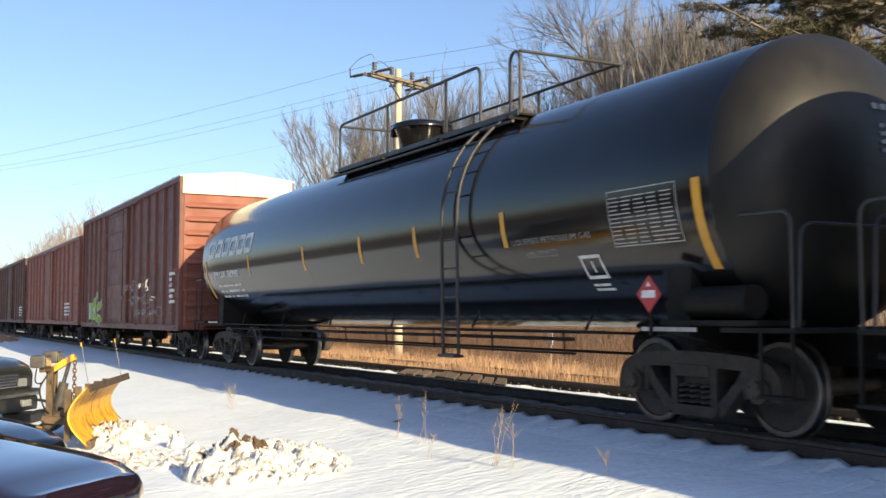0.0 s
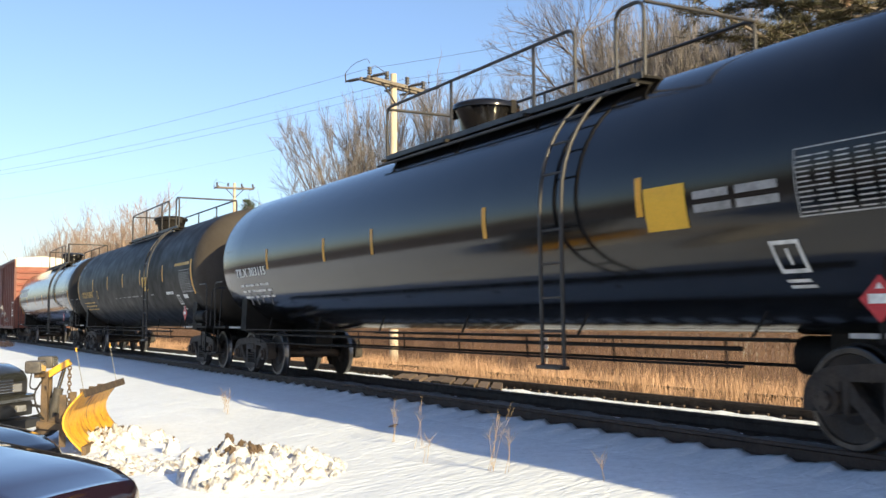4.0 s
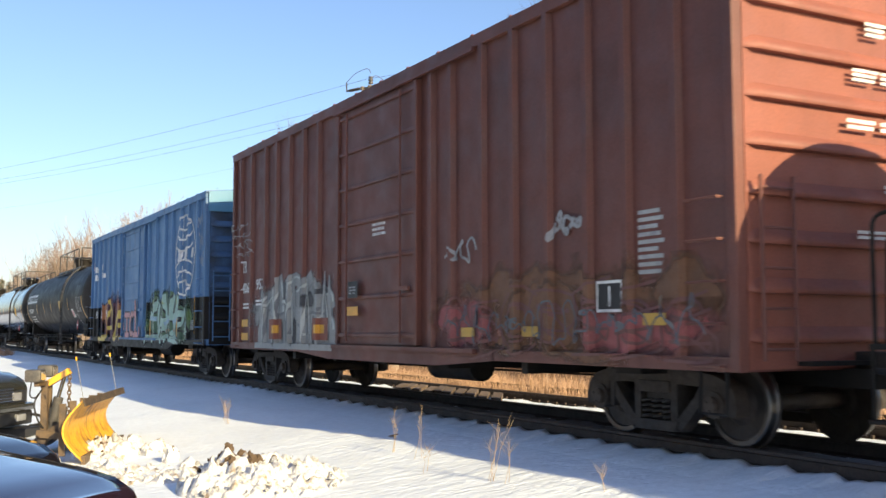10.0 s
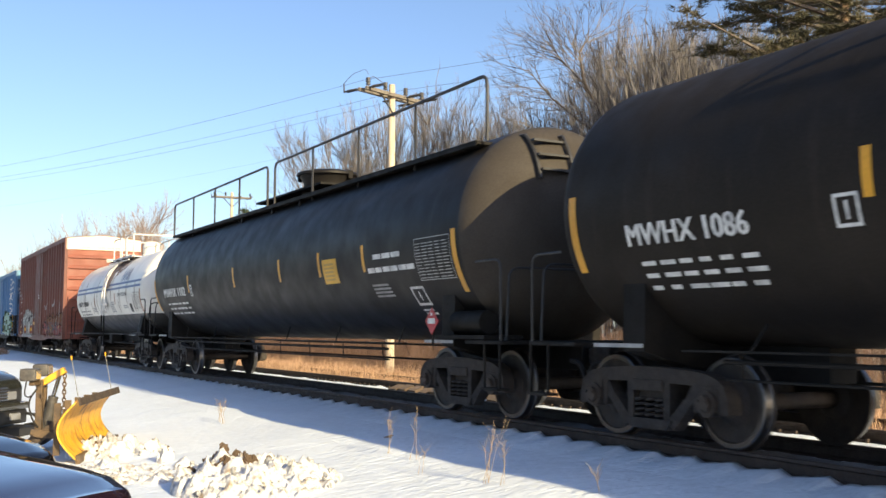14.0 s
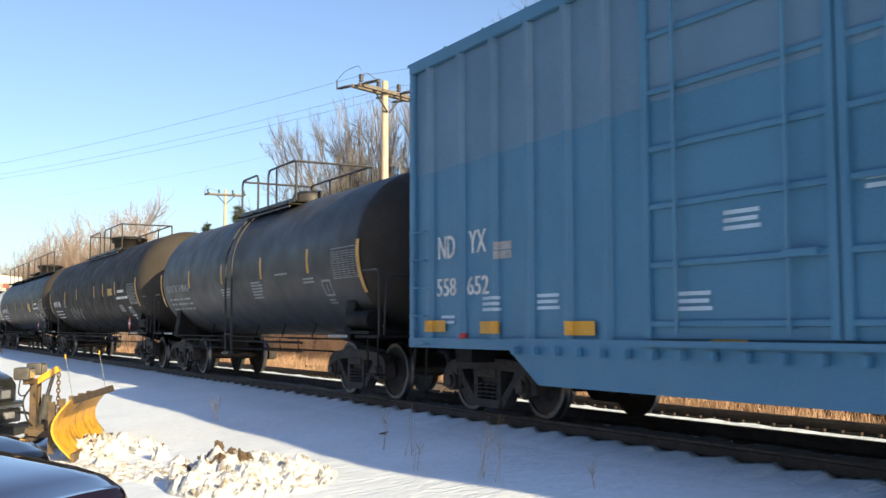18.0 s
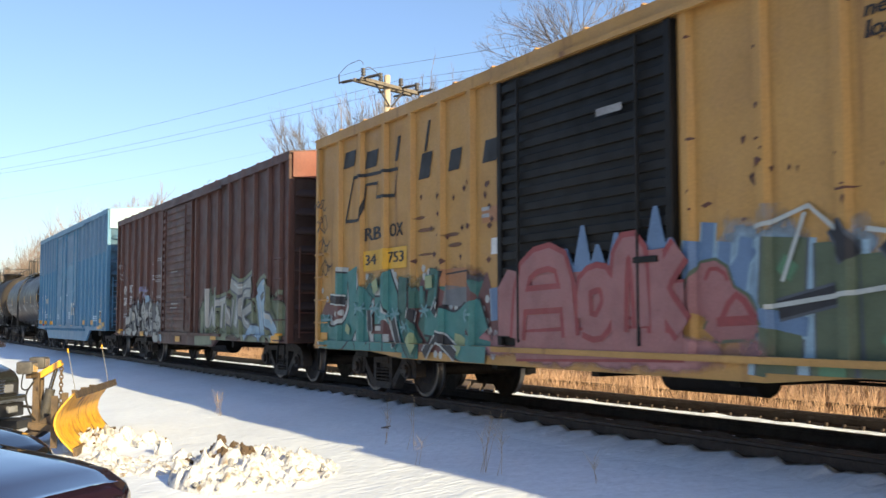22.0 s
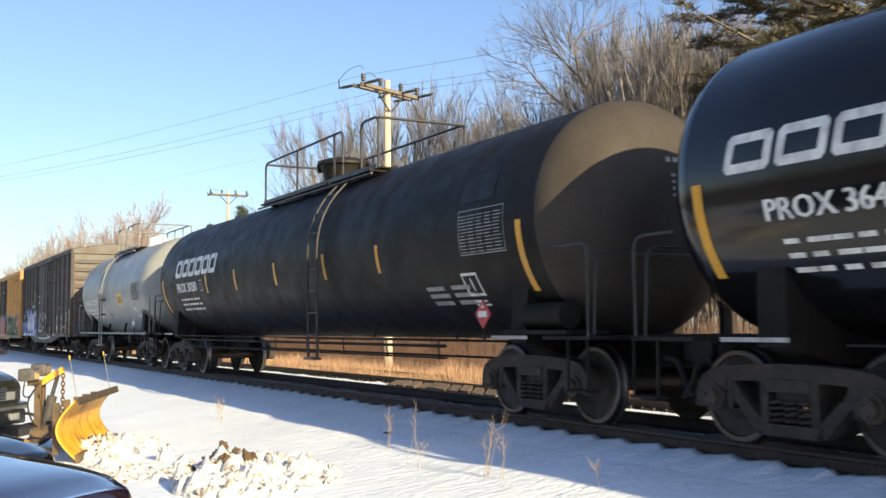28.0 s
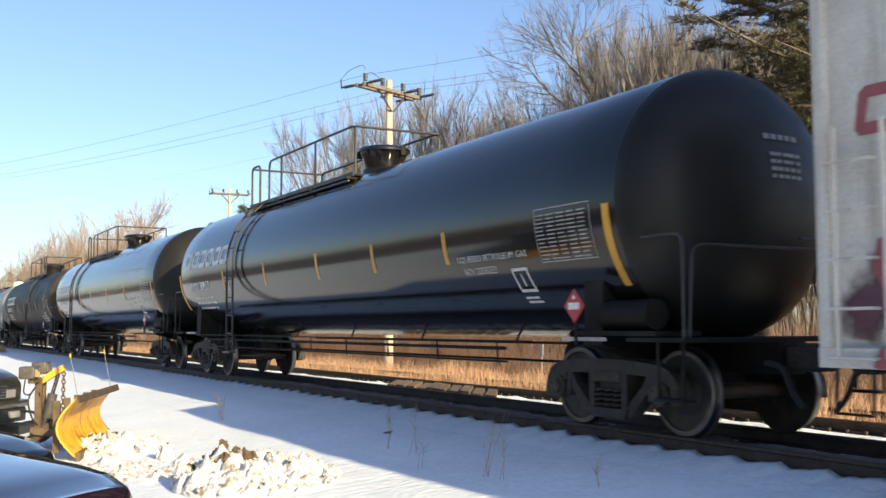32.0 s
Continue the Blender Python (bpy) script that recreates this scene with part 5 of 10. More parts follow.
def dome(car, x, zb, r, h, m, label):
    if r < 0.45:
        part("manway_dome", spin(bmesh.new(), x, [(r * 1.1, zb - 0.12), (r * 1.1, zb + 0.03), (r, zb + 0.05), (r, zb + h * 0.6), (r * 0.93, zb + h * 0.8), (r * 0.7, zb + h * 0.95), (r * 0.35, zb + h), (0.0, zb + h * 1.01)]), m, car, label, 50)
        part("vent_pipe", tube(bmesh.new(), rounded([(x + r * 1.25, 0.1, zb - 0.1), (x + r * 1.25, 0.1, zb + h * 0.85), (x + r * 0.8, 0.1, zb + h * 0.85)], 0.08), 0.04, 8), m, car, smooth=60)
        part("hold_down_bolt", boxm(x - r * 1.05, x - r * 0.85, -r * 0.7, -r * 0.45, zb + h * 0.2, zb + h * 0.62, bevel=0.01), M_PIPE, car)
        return
    d = part("valve_housing", spin(bmesh.new(), x, [(r * 0.92, zb - 0.14), (r * 0.9, zb + 0.02), (r * 0.88, zb + h * 0.12), (r * 0.8, zb + h * 0.14), (r * 0.84, zb + h * 0.5), (r * 0.97, zb + h * 0.78)]), m, car, label, 40)
    part("housing_lid", spin(bmesh.new(), x, [(r * 0.97, zb + h * 0.775), (r * 1.07, zb + h * 0.78), (r * 1.07, zb + h * 0.87), (r * 1.02, zb + h * 0.92), (r * 0.75, zb + h), (0.0, zb + h * 1.03)]), m, d, smooth=40)
    for a in (0.4, 2.2, 4.0):
        part("hinge", boxm(x + r * math.cos(a) - 0.05, x + r * math.cos(a) + 0.05, r * math.sin(a) - 0.05, r * math.sin(a) + 0.05, zb + h * 0.6, zb + h * 0.95, bevel=0.01), M_FRAME, d)


def tank_car(name, label, u, ft, rt, zc, r, m, pm=M_PIPE, plat=None, gap=None, top=4.7, dome_at=0.0, dome_h=0.6, dome_r=0.5, ladder=None, lower=None, wheel=0.457, walk_on=False,
             stripes=(), stripe_z=(1.99, 2.43), band=None, under=True, dome_m=None, dome_label="round valve housing"):
    car = new_car(name, label, "tank car", u)
    car["shell"] = (zc, r)
    x0, x1 = ft - 0.75, rt + 0.70
    hd = r * 0.5
    em = M_FRAME if pm is M_PIPEW else pm
    prof = [(x0 - hd * math.cos(a), r * math.sin(a)) for a in (math.pi / 2 * k / 10 for k in range(11))]
    prof[-1] = (x0, r)
    prof += [(x0 + (x1 - x0) * k / 14, r) for k in range(1, 15)]
    prof += [(x1 + hd * math.sin(a), r * math.cos(a)) for a in (math.pi / 2 * k / 10 for k in range(1, 11))]
    idx = (lambda c: 1 if c.z < lower else 0) if lower else None
    bm = lathe_x(bmesh.new(), prof, 56, zc)
    if lower:
        cut_bm(bm, 2, lower)
    for fc in bm.faces:
        c_ = fc.calc_center_median()
        fc.material_index = idx(c_) if lower else 2 if c_.x > x1 + 0.01 and m is not M_GTANK else 0
    part("tank_shell", bm, [m, M_GREYBLK, M_HEADG if m is M_GLOSS else M_HEAD], car, label, 60)
    for x in (x0 - 0.02, x1 - 0.01, *[x0 + (x1 - x0) * k / 5 for k in range(1, 5)]):
        part("weld_band", lathe_x(bmesh.new(), [(x, r - 0.01), (x, r + 0.0006), (x + 0.02, r + 0.0006), (x + 0.02, r - 0.01)], 56, zc, idx), [m, M_GREYBLK] if lower else m, car, smooth=30)
    # underframe: stub sills, saddles, end platforms, hand rails
    for s, xc, xe in ((-1, ft, x0 - hd * 0.55), (1, rt, x1 + hd * 0.55)):
        xo = xe + s * 0.55
        part("stub_sill", boxm(min(xc - s * 1.6, xo), max(xc - s * 1.6, xo), -0.19, 0.19, 0.66, 1.02, bevel=0.01), M_FRAME, car)
        sd = [(-1.25, 0.95)] + [(-(r - 0.01) * math.sin(a), zc - (r - 0.01) * math.cos(a)) for a in (radians(q) for q in range(56, -57, -8))] + [(1.25, 0.95), (0.6, 0.78), (-0.6, 0.78)]
        bm = prism(bmesh.new(), sd, xc - 0.17, xc + 0.17)
        for v in bm.verts:
            v.co = (v.co.y, v.co.x, v.co.z)
        bmesh.ops.recalc_face_normals(bm, faces=bm.faces)
        part("saddle", bm, M_FRAME, car)
        part("end_platform", boxm(min(xe - s * 0.35, xo), max(xe - s * 0.35, xo), -1.42, 1.42, 0.99, 1.035, bevel=0.006), M_FRAME, car)
        part("edge_strip", boxm(min(xc - s * 0.35, xc + s * 0.45), max(xc - s * 0.35, xc + s * 0.45), -1.428, -1.421, 0.992, 1.033), M_PALE, car, "pale worn edge strip")
        for sy in (-1, 1):
            part("side_step", boxm(min(xo - s * 0.02, xo - s * 0.42), max(xo - s * 0.02, xo - s * 0.42), sy * 1.38 - 0.09, sy * 1.38 + 0.09, 0.42, 0.45), M_FRAME, car)
            for dx in (0.04, 0.40):
                part("step_hanger", boxm(xo - s * dx - 0.012, xo - s * dx + 0.012, sy * 1.42 - 0.012, sy * 1.42 + 0.012, 0.43, 1.0), M_FRAME, car)
            part("grab_rail", tube(bmesh.new(), rounded([(xo - s * 0.05, sy * 1.4, 1.02), (xo - s * 0.05, sy * 1.4, 2.05), (xe - s * 0.1, sy * 1.4, 2.05)] if sy < 0 else [(xo - s * 0.05, sy * 1.4, 1.02), (xo - s * 0.05, sy * 1.0, 2.05), (xo - s * 0.05, 0.2, 2.05)], 0.14), 0.017, 8), em, car, smooth=60)
        part("end_handrail", tube(bmesh.new(), rounded([(xo - s * 0.08, -1.3, 1.03), (xo - s * 0.08, -1.25, 1.95), (xo - s * 0.08, 1.25, 1.95), (xo - s * 0.08, 1.3, 1.03)], 0.15), 0.016, 6), em, car, smooth=60)
    part("brake_wheel", tube(bmesh.new(), [(x1 + 0.95 + 0.09 * 0, 0.62 + 0.27 * math.cos(a), 1.6 + 0.27 * math.sin(a)) for a in (2 * math.pi * k / 20 for k in range(21))], 0.016, 6), M_FRAME, car)
    part("brake_stand", boxm(x1 + 0.86, x1 + 0.93, 0.55, 0.69, 1.03, 1.72), M_FRAME, car)
    part("air_reservoir", turn_bm(tube(bmesh.new(), [(rt - 2.15, 0.1, 0.78), (rt - 1.35, 0.1, 0.78)], 0.2, 16), Matrix()), M_FRAME, car, smooth=40)
    if under:
        part("brake_cylinder", tube(bmesh.new(), [(rt + 0.15, -1.16, 1.27), (rt + 0.95, -1.16, 1.27)], 0.16, 16), M_FRAME, car, smooth=40)
    part("equipment_tray", boxm(rt - 0.1, rt + 1.2, -1.4, -0.8, 1.05, 1.10), M_FRAME, car)
    if under:
        for z, y in ((0.885, -1.44), (0.725, -1.42)):
            part("side_pipe", tube(bmesh.new(), [(ft + 1.5, y, z), (rt - 1.5, y, z)], 0.023 if z > 0.8 else 0.014, 6), M_FRAME, car)
        part("side_pipe", tube(bmesh.new(), [(ft + 1.0, 1.44, 0.885), (rt - 1.0, 1.44, 0.885)], 0.023, 6), M_FRAME, car)
        part("running_board", boxm(ft + 1.0, rt - 1.0, -1.50, -1.38, 0.965, 0.985), M_FRAME, car)
        n = 9
        for k in range(n):
            x = ft + 1.7 + (rt - ft - 3.4) * k / (n - 1)
            part("pipe_hanger", tube(bmesh.new(), [(x, -1.44, 0.97), (x, -1.42, 0.70)], 0.012, 6), M_FRAME, car)
        for k in range(6):
            x = ft + 1.6 + (rt - ft - 3.2) * k / 5
            a = radians(-42)
            part("board_bracket", bar(bmesh.new(), (x, 0.98), (x + 0.2, 1.22), 0.024, -1.22, -1.2), M_FRAME, car)
    part("brake_rod", tube(bmesh.new(), [(ft + 0.8, 0.25, 0.66), (rt - 0.8, 0.25, 0.66)], 0.02, 6), M_FRAME, car)
    add_truck(car, ft, wheel), add_truck(car, rt, wheel)
    add_couplers(car, x0 - hd * 0.55 - 0.62, x1 + hd * 0.55 + 0.62)
    if plat:
        zp = 3.87 if plat[1] - plat[0] > 4 else zc + r - 0.08
        zp -= 0.03
        for y in (-0.72, 0.72):
            sg = 1 if y > 0 else -1
            part("platform_board", boxm(plat[0], plat[1], y - 0.15, y + 0.15, zp - 0.02, zp + 0.008), pm if pm is M_PIPEW else M_FRAME, car)
            part("platform_angle", boxm(plat[0], plat[1], y + sg * 0.155 - 0.008, y + sg * 0.155 + 0.008, zp - 0.03, zp + 0.045), pm, car)
            part("toe_rail", tube(bmesh.new(), [(plat[0] - 0.05, y + sg * 0.27, zp - 0.13), (plat[1] + 0.05, y + sg * 0.27, zp - 0.13)], 0.022, 6), pm, car, smooth=60)
        for k in range(4):
            x = plat[0] + 0.1 + (plat[1] - plat[0] - 0.2) * k / 3
            part("platform_bearer", boxm(x - 0.03, x + 0.03, -0.98, 0.98, zp - 0.075, zp - 0.03), M_FRAME, car)
        railing(car, plat[0], plat[1], 0.84, zp, top, gap, pm, 2)
    if walk_on:
        zp = 3.74
        part("walkway", boxm(x0 + 0.2, x1 - 0.2, -1.08, -0.72, zp - 0.03, zp + 0.01), M_FRAME, car)
        part("walkway_angle", boxm(x0 + 0.2, x1 - 0.2, -1.10, -1.085, zp - 0.05, zp + 0.02), M_FRAME, car)
        for xa, xb in ((x0 - 0.1, -0.7), (-0.25, x1 - 0.1)):
            part("handrail", tube(bmesh.new(), rounded([(xa, -0.98, zp), (xa, -0.98, 4.66), (xb, -0.98, 4.66), (xb, -0.98, zp)], 0.16), 0.026, 8), pm, car, smooth=60)
            for k in range(1, 4):
                x = xa + (xb - xa) * k / 4
                part("rail_post", tube(bmesh.new(), [(x, -0.98, zp - 0.25), (x, -0.98, 4.66)], 0.024, 6), pm, car)
        for x in (-2.2, -0.2, 1.4):
            part("walkway_bracket", boxm(x - 0.03, x + 0.03, -1.06, -0.5, zp - 0.35, zp - 0.03), M_FRAME, car)
        part("walkway", boxm(-2.3, 1.6, -0.7, 0.9, zp + 0.28, zp + 0.32), M_FRAME, car)
        def on_head(y, z):
            return (x1 + 0.07 + hd * math.sqrt(max(0.0, 1 - (y * y + (z - zc) ** 2) / r ** 2)), y, z)
        for y in (-0.62, -0.12):
            part("end_ladder", tube(bmesh.new(), [(x1 - 0.2, y, zp + 0.08)] + [on_head(y, zc + r * q) for q in (0.86, 0.78, 0.68, 0.56, 0.44)], 0.026, 6), M_PIPE, car, smooth=60)
        for q in (0.80, 0.66, 0.52):
            xx, _, zz = on_head(-0.37, zc + r * q)
            part("ladder_tread", boxm(xx - 0.06, xx + 0.03, -0.62, -0.12, zz - 0.015, zz + 0.015), M_PIPE, car)
    if dome_at is not None:
        dome(car, dome_at, zc + r - 0.02, dome_r, dome_h, dome_m or m, dome_label)
    if ladder is not None:
        ladder_on_tank(car, ladder, zc, r, 0.62, pm)
    for x in stripes:
        part("reflective_stripe", on_tank(d_rect(x - 0.05, x + 0.05, *stripe_z), zc, r), M_YEL, car, "yellow reflective stripe")
    g = random.Random(int(u * 10) % 97)
    for ya, yb, za, zb, rows in ((-0.05, 0.5, zc + 0.62, zc + 0.74, 1), (0.0, 0.5, zc + 0.2, zc + 0.52, 4)):
        bm = d_bars(ya, yb, za, zb, rows, g, 5, 0.5, 0.3)
        for v in bm.verts:
            y_, z_ = v.co.x, v.co.y
            v.co = (x1 + hd * math.sqrt(max(0.0, 1 - (y_ ** 2 + (z_ - zc) ** 2) / r ** 2)) + 0.012, y_, z_)
        tagged(part("small_stencil", bm, M_GREYT, car), kind="stuff")
    if band:
        for x in band:
            part("reflective_stripe", on_tank(d_rect(x - 0.06, x + 0.06, stripe_z[0] - 0.4, stripe_z[1] + 0.02), zc, r), M_YEL, car, "tall yellow reflective stripe")
    return car


SMALL = ("lettering", "graffiti_lettering", "chalk_mark", "emblem", "graffiti_ground", "small_stencil", "data_panel", "scrawled_tag", "sprayed_patch", "graffiti_fill", "graffiti_edge", "graffiti_shine", "word_mark", "flag_stripe", "emblem_line")


def paint_tank(car, name, bm, m, label="", lift=0.005):
    zc, r = car["shell"]
    return tagged(part(name, on_tank(bm, zc, r, lift), m, car, label), kind="stuff" if name in SMALL else "")


def data_panel(car, x0, x1, z0, z1, seed, m=M_WHITE, rows=12, cols=5):
    g = random.Random(seed)
    paint_tank(car, "data_panel", d_bars(x0, x1, z0, z1 - 0.04, rows, g, cols, 0.3, 0.3), M_PALE if m is M_WHITE else m, "table of small stencilled data")
    paint_tank(car, "panel_border", d_frame(x0 - 0.03, x1 + 0.03, z0 - 0.03, z1, 0.012, False), M_PALE if m is M_WHITE else m)


def marks(car, text, x0, x1, z0, z1, m=M_WHITE, seed=1, sub=True):
    paint_tank(car, "lettering", d_text(text, x0, x1, z0, z1, fat=0.012), m, "stencilled car marking")
    if sub:
        g = random.Random(seed)
        paint_tank(car, "small_stencil", d_bars(x0 + 0.12, x1 + 0.1, z0 - 0.44, z0 - 0.08, 3, g, 6, 0.36, 0.4), m)


def square_mark(car, x0, x1, z0, z1, m=M_WHITE):
    paint_tank(car, "test_panel", d_frame(x0, x1, z0, z1, 0.035), m, "square outlined test stencil")
    paint_tank(car, "small_stencil", d_bars(x0, x1, z0 - 0.13, z0 - 0.03, 2, random.Random(3)), m)


def bracketless_text(car, rows, m=M_GREYT):
    for s, x0, x1, z0, z1 in rows:
        paint_tank(car, "lettering", d_text(s, x0, x1, z0, z1), m, "stencilled commodity wording")


STD = (-5.2, -1.94, 0.65, 2.63, 5.05)
c = tank_car("tank_car", "glossy black pressure tank car with yellow reflective stripes", -16.75, -7.99, 7.99, 2.47, 1.49, M_GLOSS, plat=(-1.7, 4.5), gap=(3.45, 4.25), ladder=3.68, stripes=STD, band=(-8.45, 8.53))
paint_tank(c, "word_mark", logo_blocks(-8.3, -4.95, 2.50, 2.92), M_WHITE, "heavy white word mark")
marks(c, "PROX 38980", -7.86, -6.0, 2.03, 2.18)
bracketless_text(c, (("LIQUEFIED PETROLEUM GAS", 5.2, 6.8, 1.99, 2.07), ("NON ODORIZED", 5.45, 6.1, 1.84, 1.92)))
data_panel(c, 7.2, 8.22, 1.9, 2.45, 1)
square_mark(c, 6.46, 6.84, 1.56, 1.82)
diamond(c, 7.86, 1.36, -1.5)

c = tank_car("tank_car", "dusty black tank car with ochre lettering", 3.04, -7.82, 7.82, 2.48, 1.5, M_MATTE, plat=(-1.7, 4.5), gap=(3.35, 4.15), ladder=3.55, dome_at=0.1, stripes=(-5.28, -2.52, 0.0, 2.53, 5.35), stripe_z=(2.24, 2.68), band=(8.32,))
paint_tank(c, "reflective_stripe", d_rect(-8.46, -8.34, 2.02, 2.92), M_YEL, "tall yellow reflective stripe")
paint_tank(c, "test_panel", d_frame(-4.7, -4.42, 1.98, 2.24, 0.025), M_OCHRE)
paint_tank(c, "small_stencil", d_bars(-8.35, -7.9, 3.2, 3.32, 2, random.Random(9)), M_GREYT)
marks(c, "UTLX 952843", -7.65, -5.45, 2.03, 2.25, M_OCHRE)
paint_tank(c, "placard_plate", d_rect(2.8, 3.46, 2.04, 2.44), M_PLAC, "yellow information placard")
paint_tank(c, "small_stencil", d_bars(2.9, 3.4, 2.09, 2.4, 5, random.Random(4)), M_OCHRE, lift=0.009)
paint_tank(c, "small_stencil", d_bars(6.7, 8.2, 2.58, 2.66, 1, random.Random(4), 6, 0.9, 0.1), M_OCHRE)
data_panel(c, 7.17, 8.16, 1.93, 2.46, 2)
square_mark(c, 6.4, 6.72, 1.6, 1.85)
paint_tank(c, "small_stencil", d_bars(5.44, 6.2, 1.88, 1.96, 1, random.Random(4), 5, 0.9, 0.1), M_WHITE)
paint_tank(c, "white_patch", d_rect(7.11, 7.5, 1.75, 1.85), M_WHITE)
paint_tank(c, "chalk_mark", d_bars(-1.5, 4.2, 1.9, 1.93, 1, random.Random(6), 9, 0.9, 0.9), M_GREYT)
diamond(c, 7.87, 1.36, -1.5)

c = tank_car("tank_car", "glossy black tank car with a yellow placard", 23.1, -8.24, 8.26, 2.47, 1.48, M_GLOSS, plat=(-1.8, 4.8), gap=(3.5, 4.3), ladder=3.8, stripes=(-6.05, -3.05, -1.05, 2.38, 5.42), stripe_z=(2.18, 2.58), band=(8.67,))
marks(c, "TILX 303115", -8.15, -6.2, 2.08, 2.26)
paint_tank(c, "placard_plate", d_rect(5.5, 6.1, 2.02, 2.45), M_PLAC, "yellow information placard")
data_panel(c, 7.47, 8.46, 2.03, 2.57, 3)
paint_tank(c, "small_stencil", d_bars(6.2, 7.3, 2.15, 2.4, 2, random.Random(4), 2, 0.6), M_GREYT)
square_mark(c, 7.0, 7.33, 1.55, 1.83)
paint_tank(c, "scrawled_tag", d_poly(*stroke([(-7.9, 1.5), (-7.6, 1.75), (-7.5, 1.5), (-7.2, 1.8), (-7.1, 1.55), (-6.8, 1.75), (-6.6, 1.5), (-6.3, 1.75)], 0.035)), M_GREYT, "thin grey spray tag")
diamond(c, 8.26, 1.3, -1.49)

c = tank_car("tank_car", "satin black tank car with pink and yellow placards", 43.3, -7.96, 7.98, 2.49, 1.49, M_MATTE, plat=(-1.75, 4.4), gap=(3.7, 4.4), ladder=3.92, dome_m=M_DUSTY, stripes=(-4.72, -2.3, 0.06, 2.55, 5.01), stripe_z=(2.03, 2.46), band=(-8.5, 8.47))
paint_tank(c, "word_mark", logo_blocks(-8.15, -4.6, 2.53, 2.95), M_WHITE, "heavy white word mark")
marks(c, "PROX 34970", -7.62, -5.97, 2.04, 2.26)
paint_tank(c, "test_panel", d_frame(-5.1, -4.85, 2.0, 2.28, 0.03), M_GREYT)
paint_tank(c, "placard_plate", d_rect(2.58, 3.38, 2.12, 2.44), M_OCHRE, "dull yellow placard")
paint_tank(c, "placard_plate", d_rect(5.66, 6.16, 1.7, 2.03), M_WHITE, "red and white notice placard")
paint_tank(c, "small_stencil", d_bars(5.7, 6.14, 1.74, 2.0, 4, random.Random(2), 1, 0.6, 0.05), M_RED, lift=0.009)
data_panel(c, 7.06, 8.05, 1.94, 2.47, 4)
paint_tank(c, "faded_patch", d_rect(7.0, 7.9, 2.6, 2.95), M_DUSTY)
square_mark(c, 6.45, 6.85, 1.55, 1.82, M_GREYT)
diamond(c, 7.86, 1.38, -1.49)

# ---- the white and black slurry tank
c = tank_car("tank_car", "white tank car with a black belly and blue lines", 94.37, -4.84, 4.84, 2.36, 1.36, M_WTANK, pm=M_PIPEW, plat=(-1.2, 2.0), gap=(0.15, 0.75), top=4.35, dome_at=0.92, dome_h=0.5, dome_r=0.29, ladder=0.1, lower=1.66,
             under=False, dome_label="white round manway dome")
for x, w_, z0_, z1_ in ((-1.94, 0.05, 2.0, 2.36), (1.69, 0.05, 2.0, 2.36), (5.42, 0.06, 1.6, 2.4)):
    paint_tank(c, "reflective_stripe", d_rect(x - w_, x + w_, z0_, z1_), M_RSTR, "faded rust-orange reflective strip")
for z in (2.51, 2.66):
    paint_tank(c, "blue_line", d_rect(-5.5, 5.5, z - 0.035, z + 0.035), M_BLUEP)
paint_tank(c, "word_mark", d_poly(*[q for k in range(4) for q in stroke([(2.45 + k * 0.3, 2.72), (2.6 + k * 0.3, 3.16), (2.72 + k * 0.3, 2.74)], 0.07)]), M_BLUEP, "blue painted word mark", 0.008)
marks(c, "NATX 160069", -5.14, -3.1, 2.02, 2.2, M_DARKT)
bracketless_text(c, (("LIMESTONE SLURRY", 2.15, 3.6, 2.24, 2.36),), M_DARKT)
data_panel(c, 4.43, 5.3, 1.84, 2.3, 5, M_DARKT)
paint_tank(c, "test_panel", d_rect(3.83, 4.14, 1.72, 1.98), M_DARKT)
for x, z, n in ((-2.4, 1.8, 3), (0.9, 1.75, 5), (0.95, 2.0, 2), (2.9, 1.85, 2)):
    paint_tank(c, "small_stencil", d_bars(x, x + 0.8, z, z + 0.06 * n, n, random.Random(n)), M_GREYT)
for x, w_, z in ((0.05, 0.16, 2.75), (0.9, 0.4, 3.1), (-0.55, 0.2, 3.2), (-1.05, 0.25, 3.25), (1.5, 0.22, 3.05), (0.6, 0.2, 2.9), (0.3, 0.7, 3.35), (1.2, 0.14, 2.85)):
    paint_tank(c, "rust_run", d_rect(x - w_ / 2, x + w_ / 2, z, 3.66), M_MIST["rust"], "", 0.006)
paint_tank(c, "rust_run", d_rect(-1.4, 2.1, 2.95, 3.85), M_MIST["rust"], "brown rust wash below the platform", 0.0056)
paint_tank(c, "rust_run", d_rect(-0.2, 1.0, 2.35, 3.5), M_MIST["rust"], "", 0.0066)
for k in range(14):
    xx = -5.0 + 0.77 * k + 0.3 * math.sin(k * 2.3)
    paint_tank(c, "grime_run", d_rect(xx - 0.05, xx + 0.06, 1.7, 2.2 + 0.5 * (k % 3)), M_MIST["grime"], "", 0.0042)
for z in (1.98, 1.72):
    part("ladder_bracket", boxm(0.04, 0.58, -1.52, -1.36, z, z + 0.09, bevel=0.01), M_PIPEW, c)
part("center_sill", boxm(-3.8, 3.8, -0.25, 0.25, 0.76, 1.03), M_FRAME, c)
part("brake_valve", boxm(-2.4, -1.9, -0.7, -0.3, 0.66, 1.0, bevel=0.04), M_FRAME, c)
part("brake_rod", tube(bmesh.new(), [(-3.6, -0.6, 0.72), (3.4, -0.6, 0.7)], 0.022, 6), M_FRAME, c)
part("bottom_outlet", tube(bmesh.new(), [(0, 0, 0.45), (0, 0, 1.1)], 0.16, 12), M_FRAME, c)
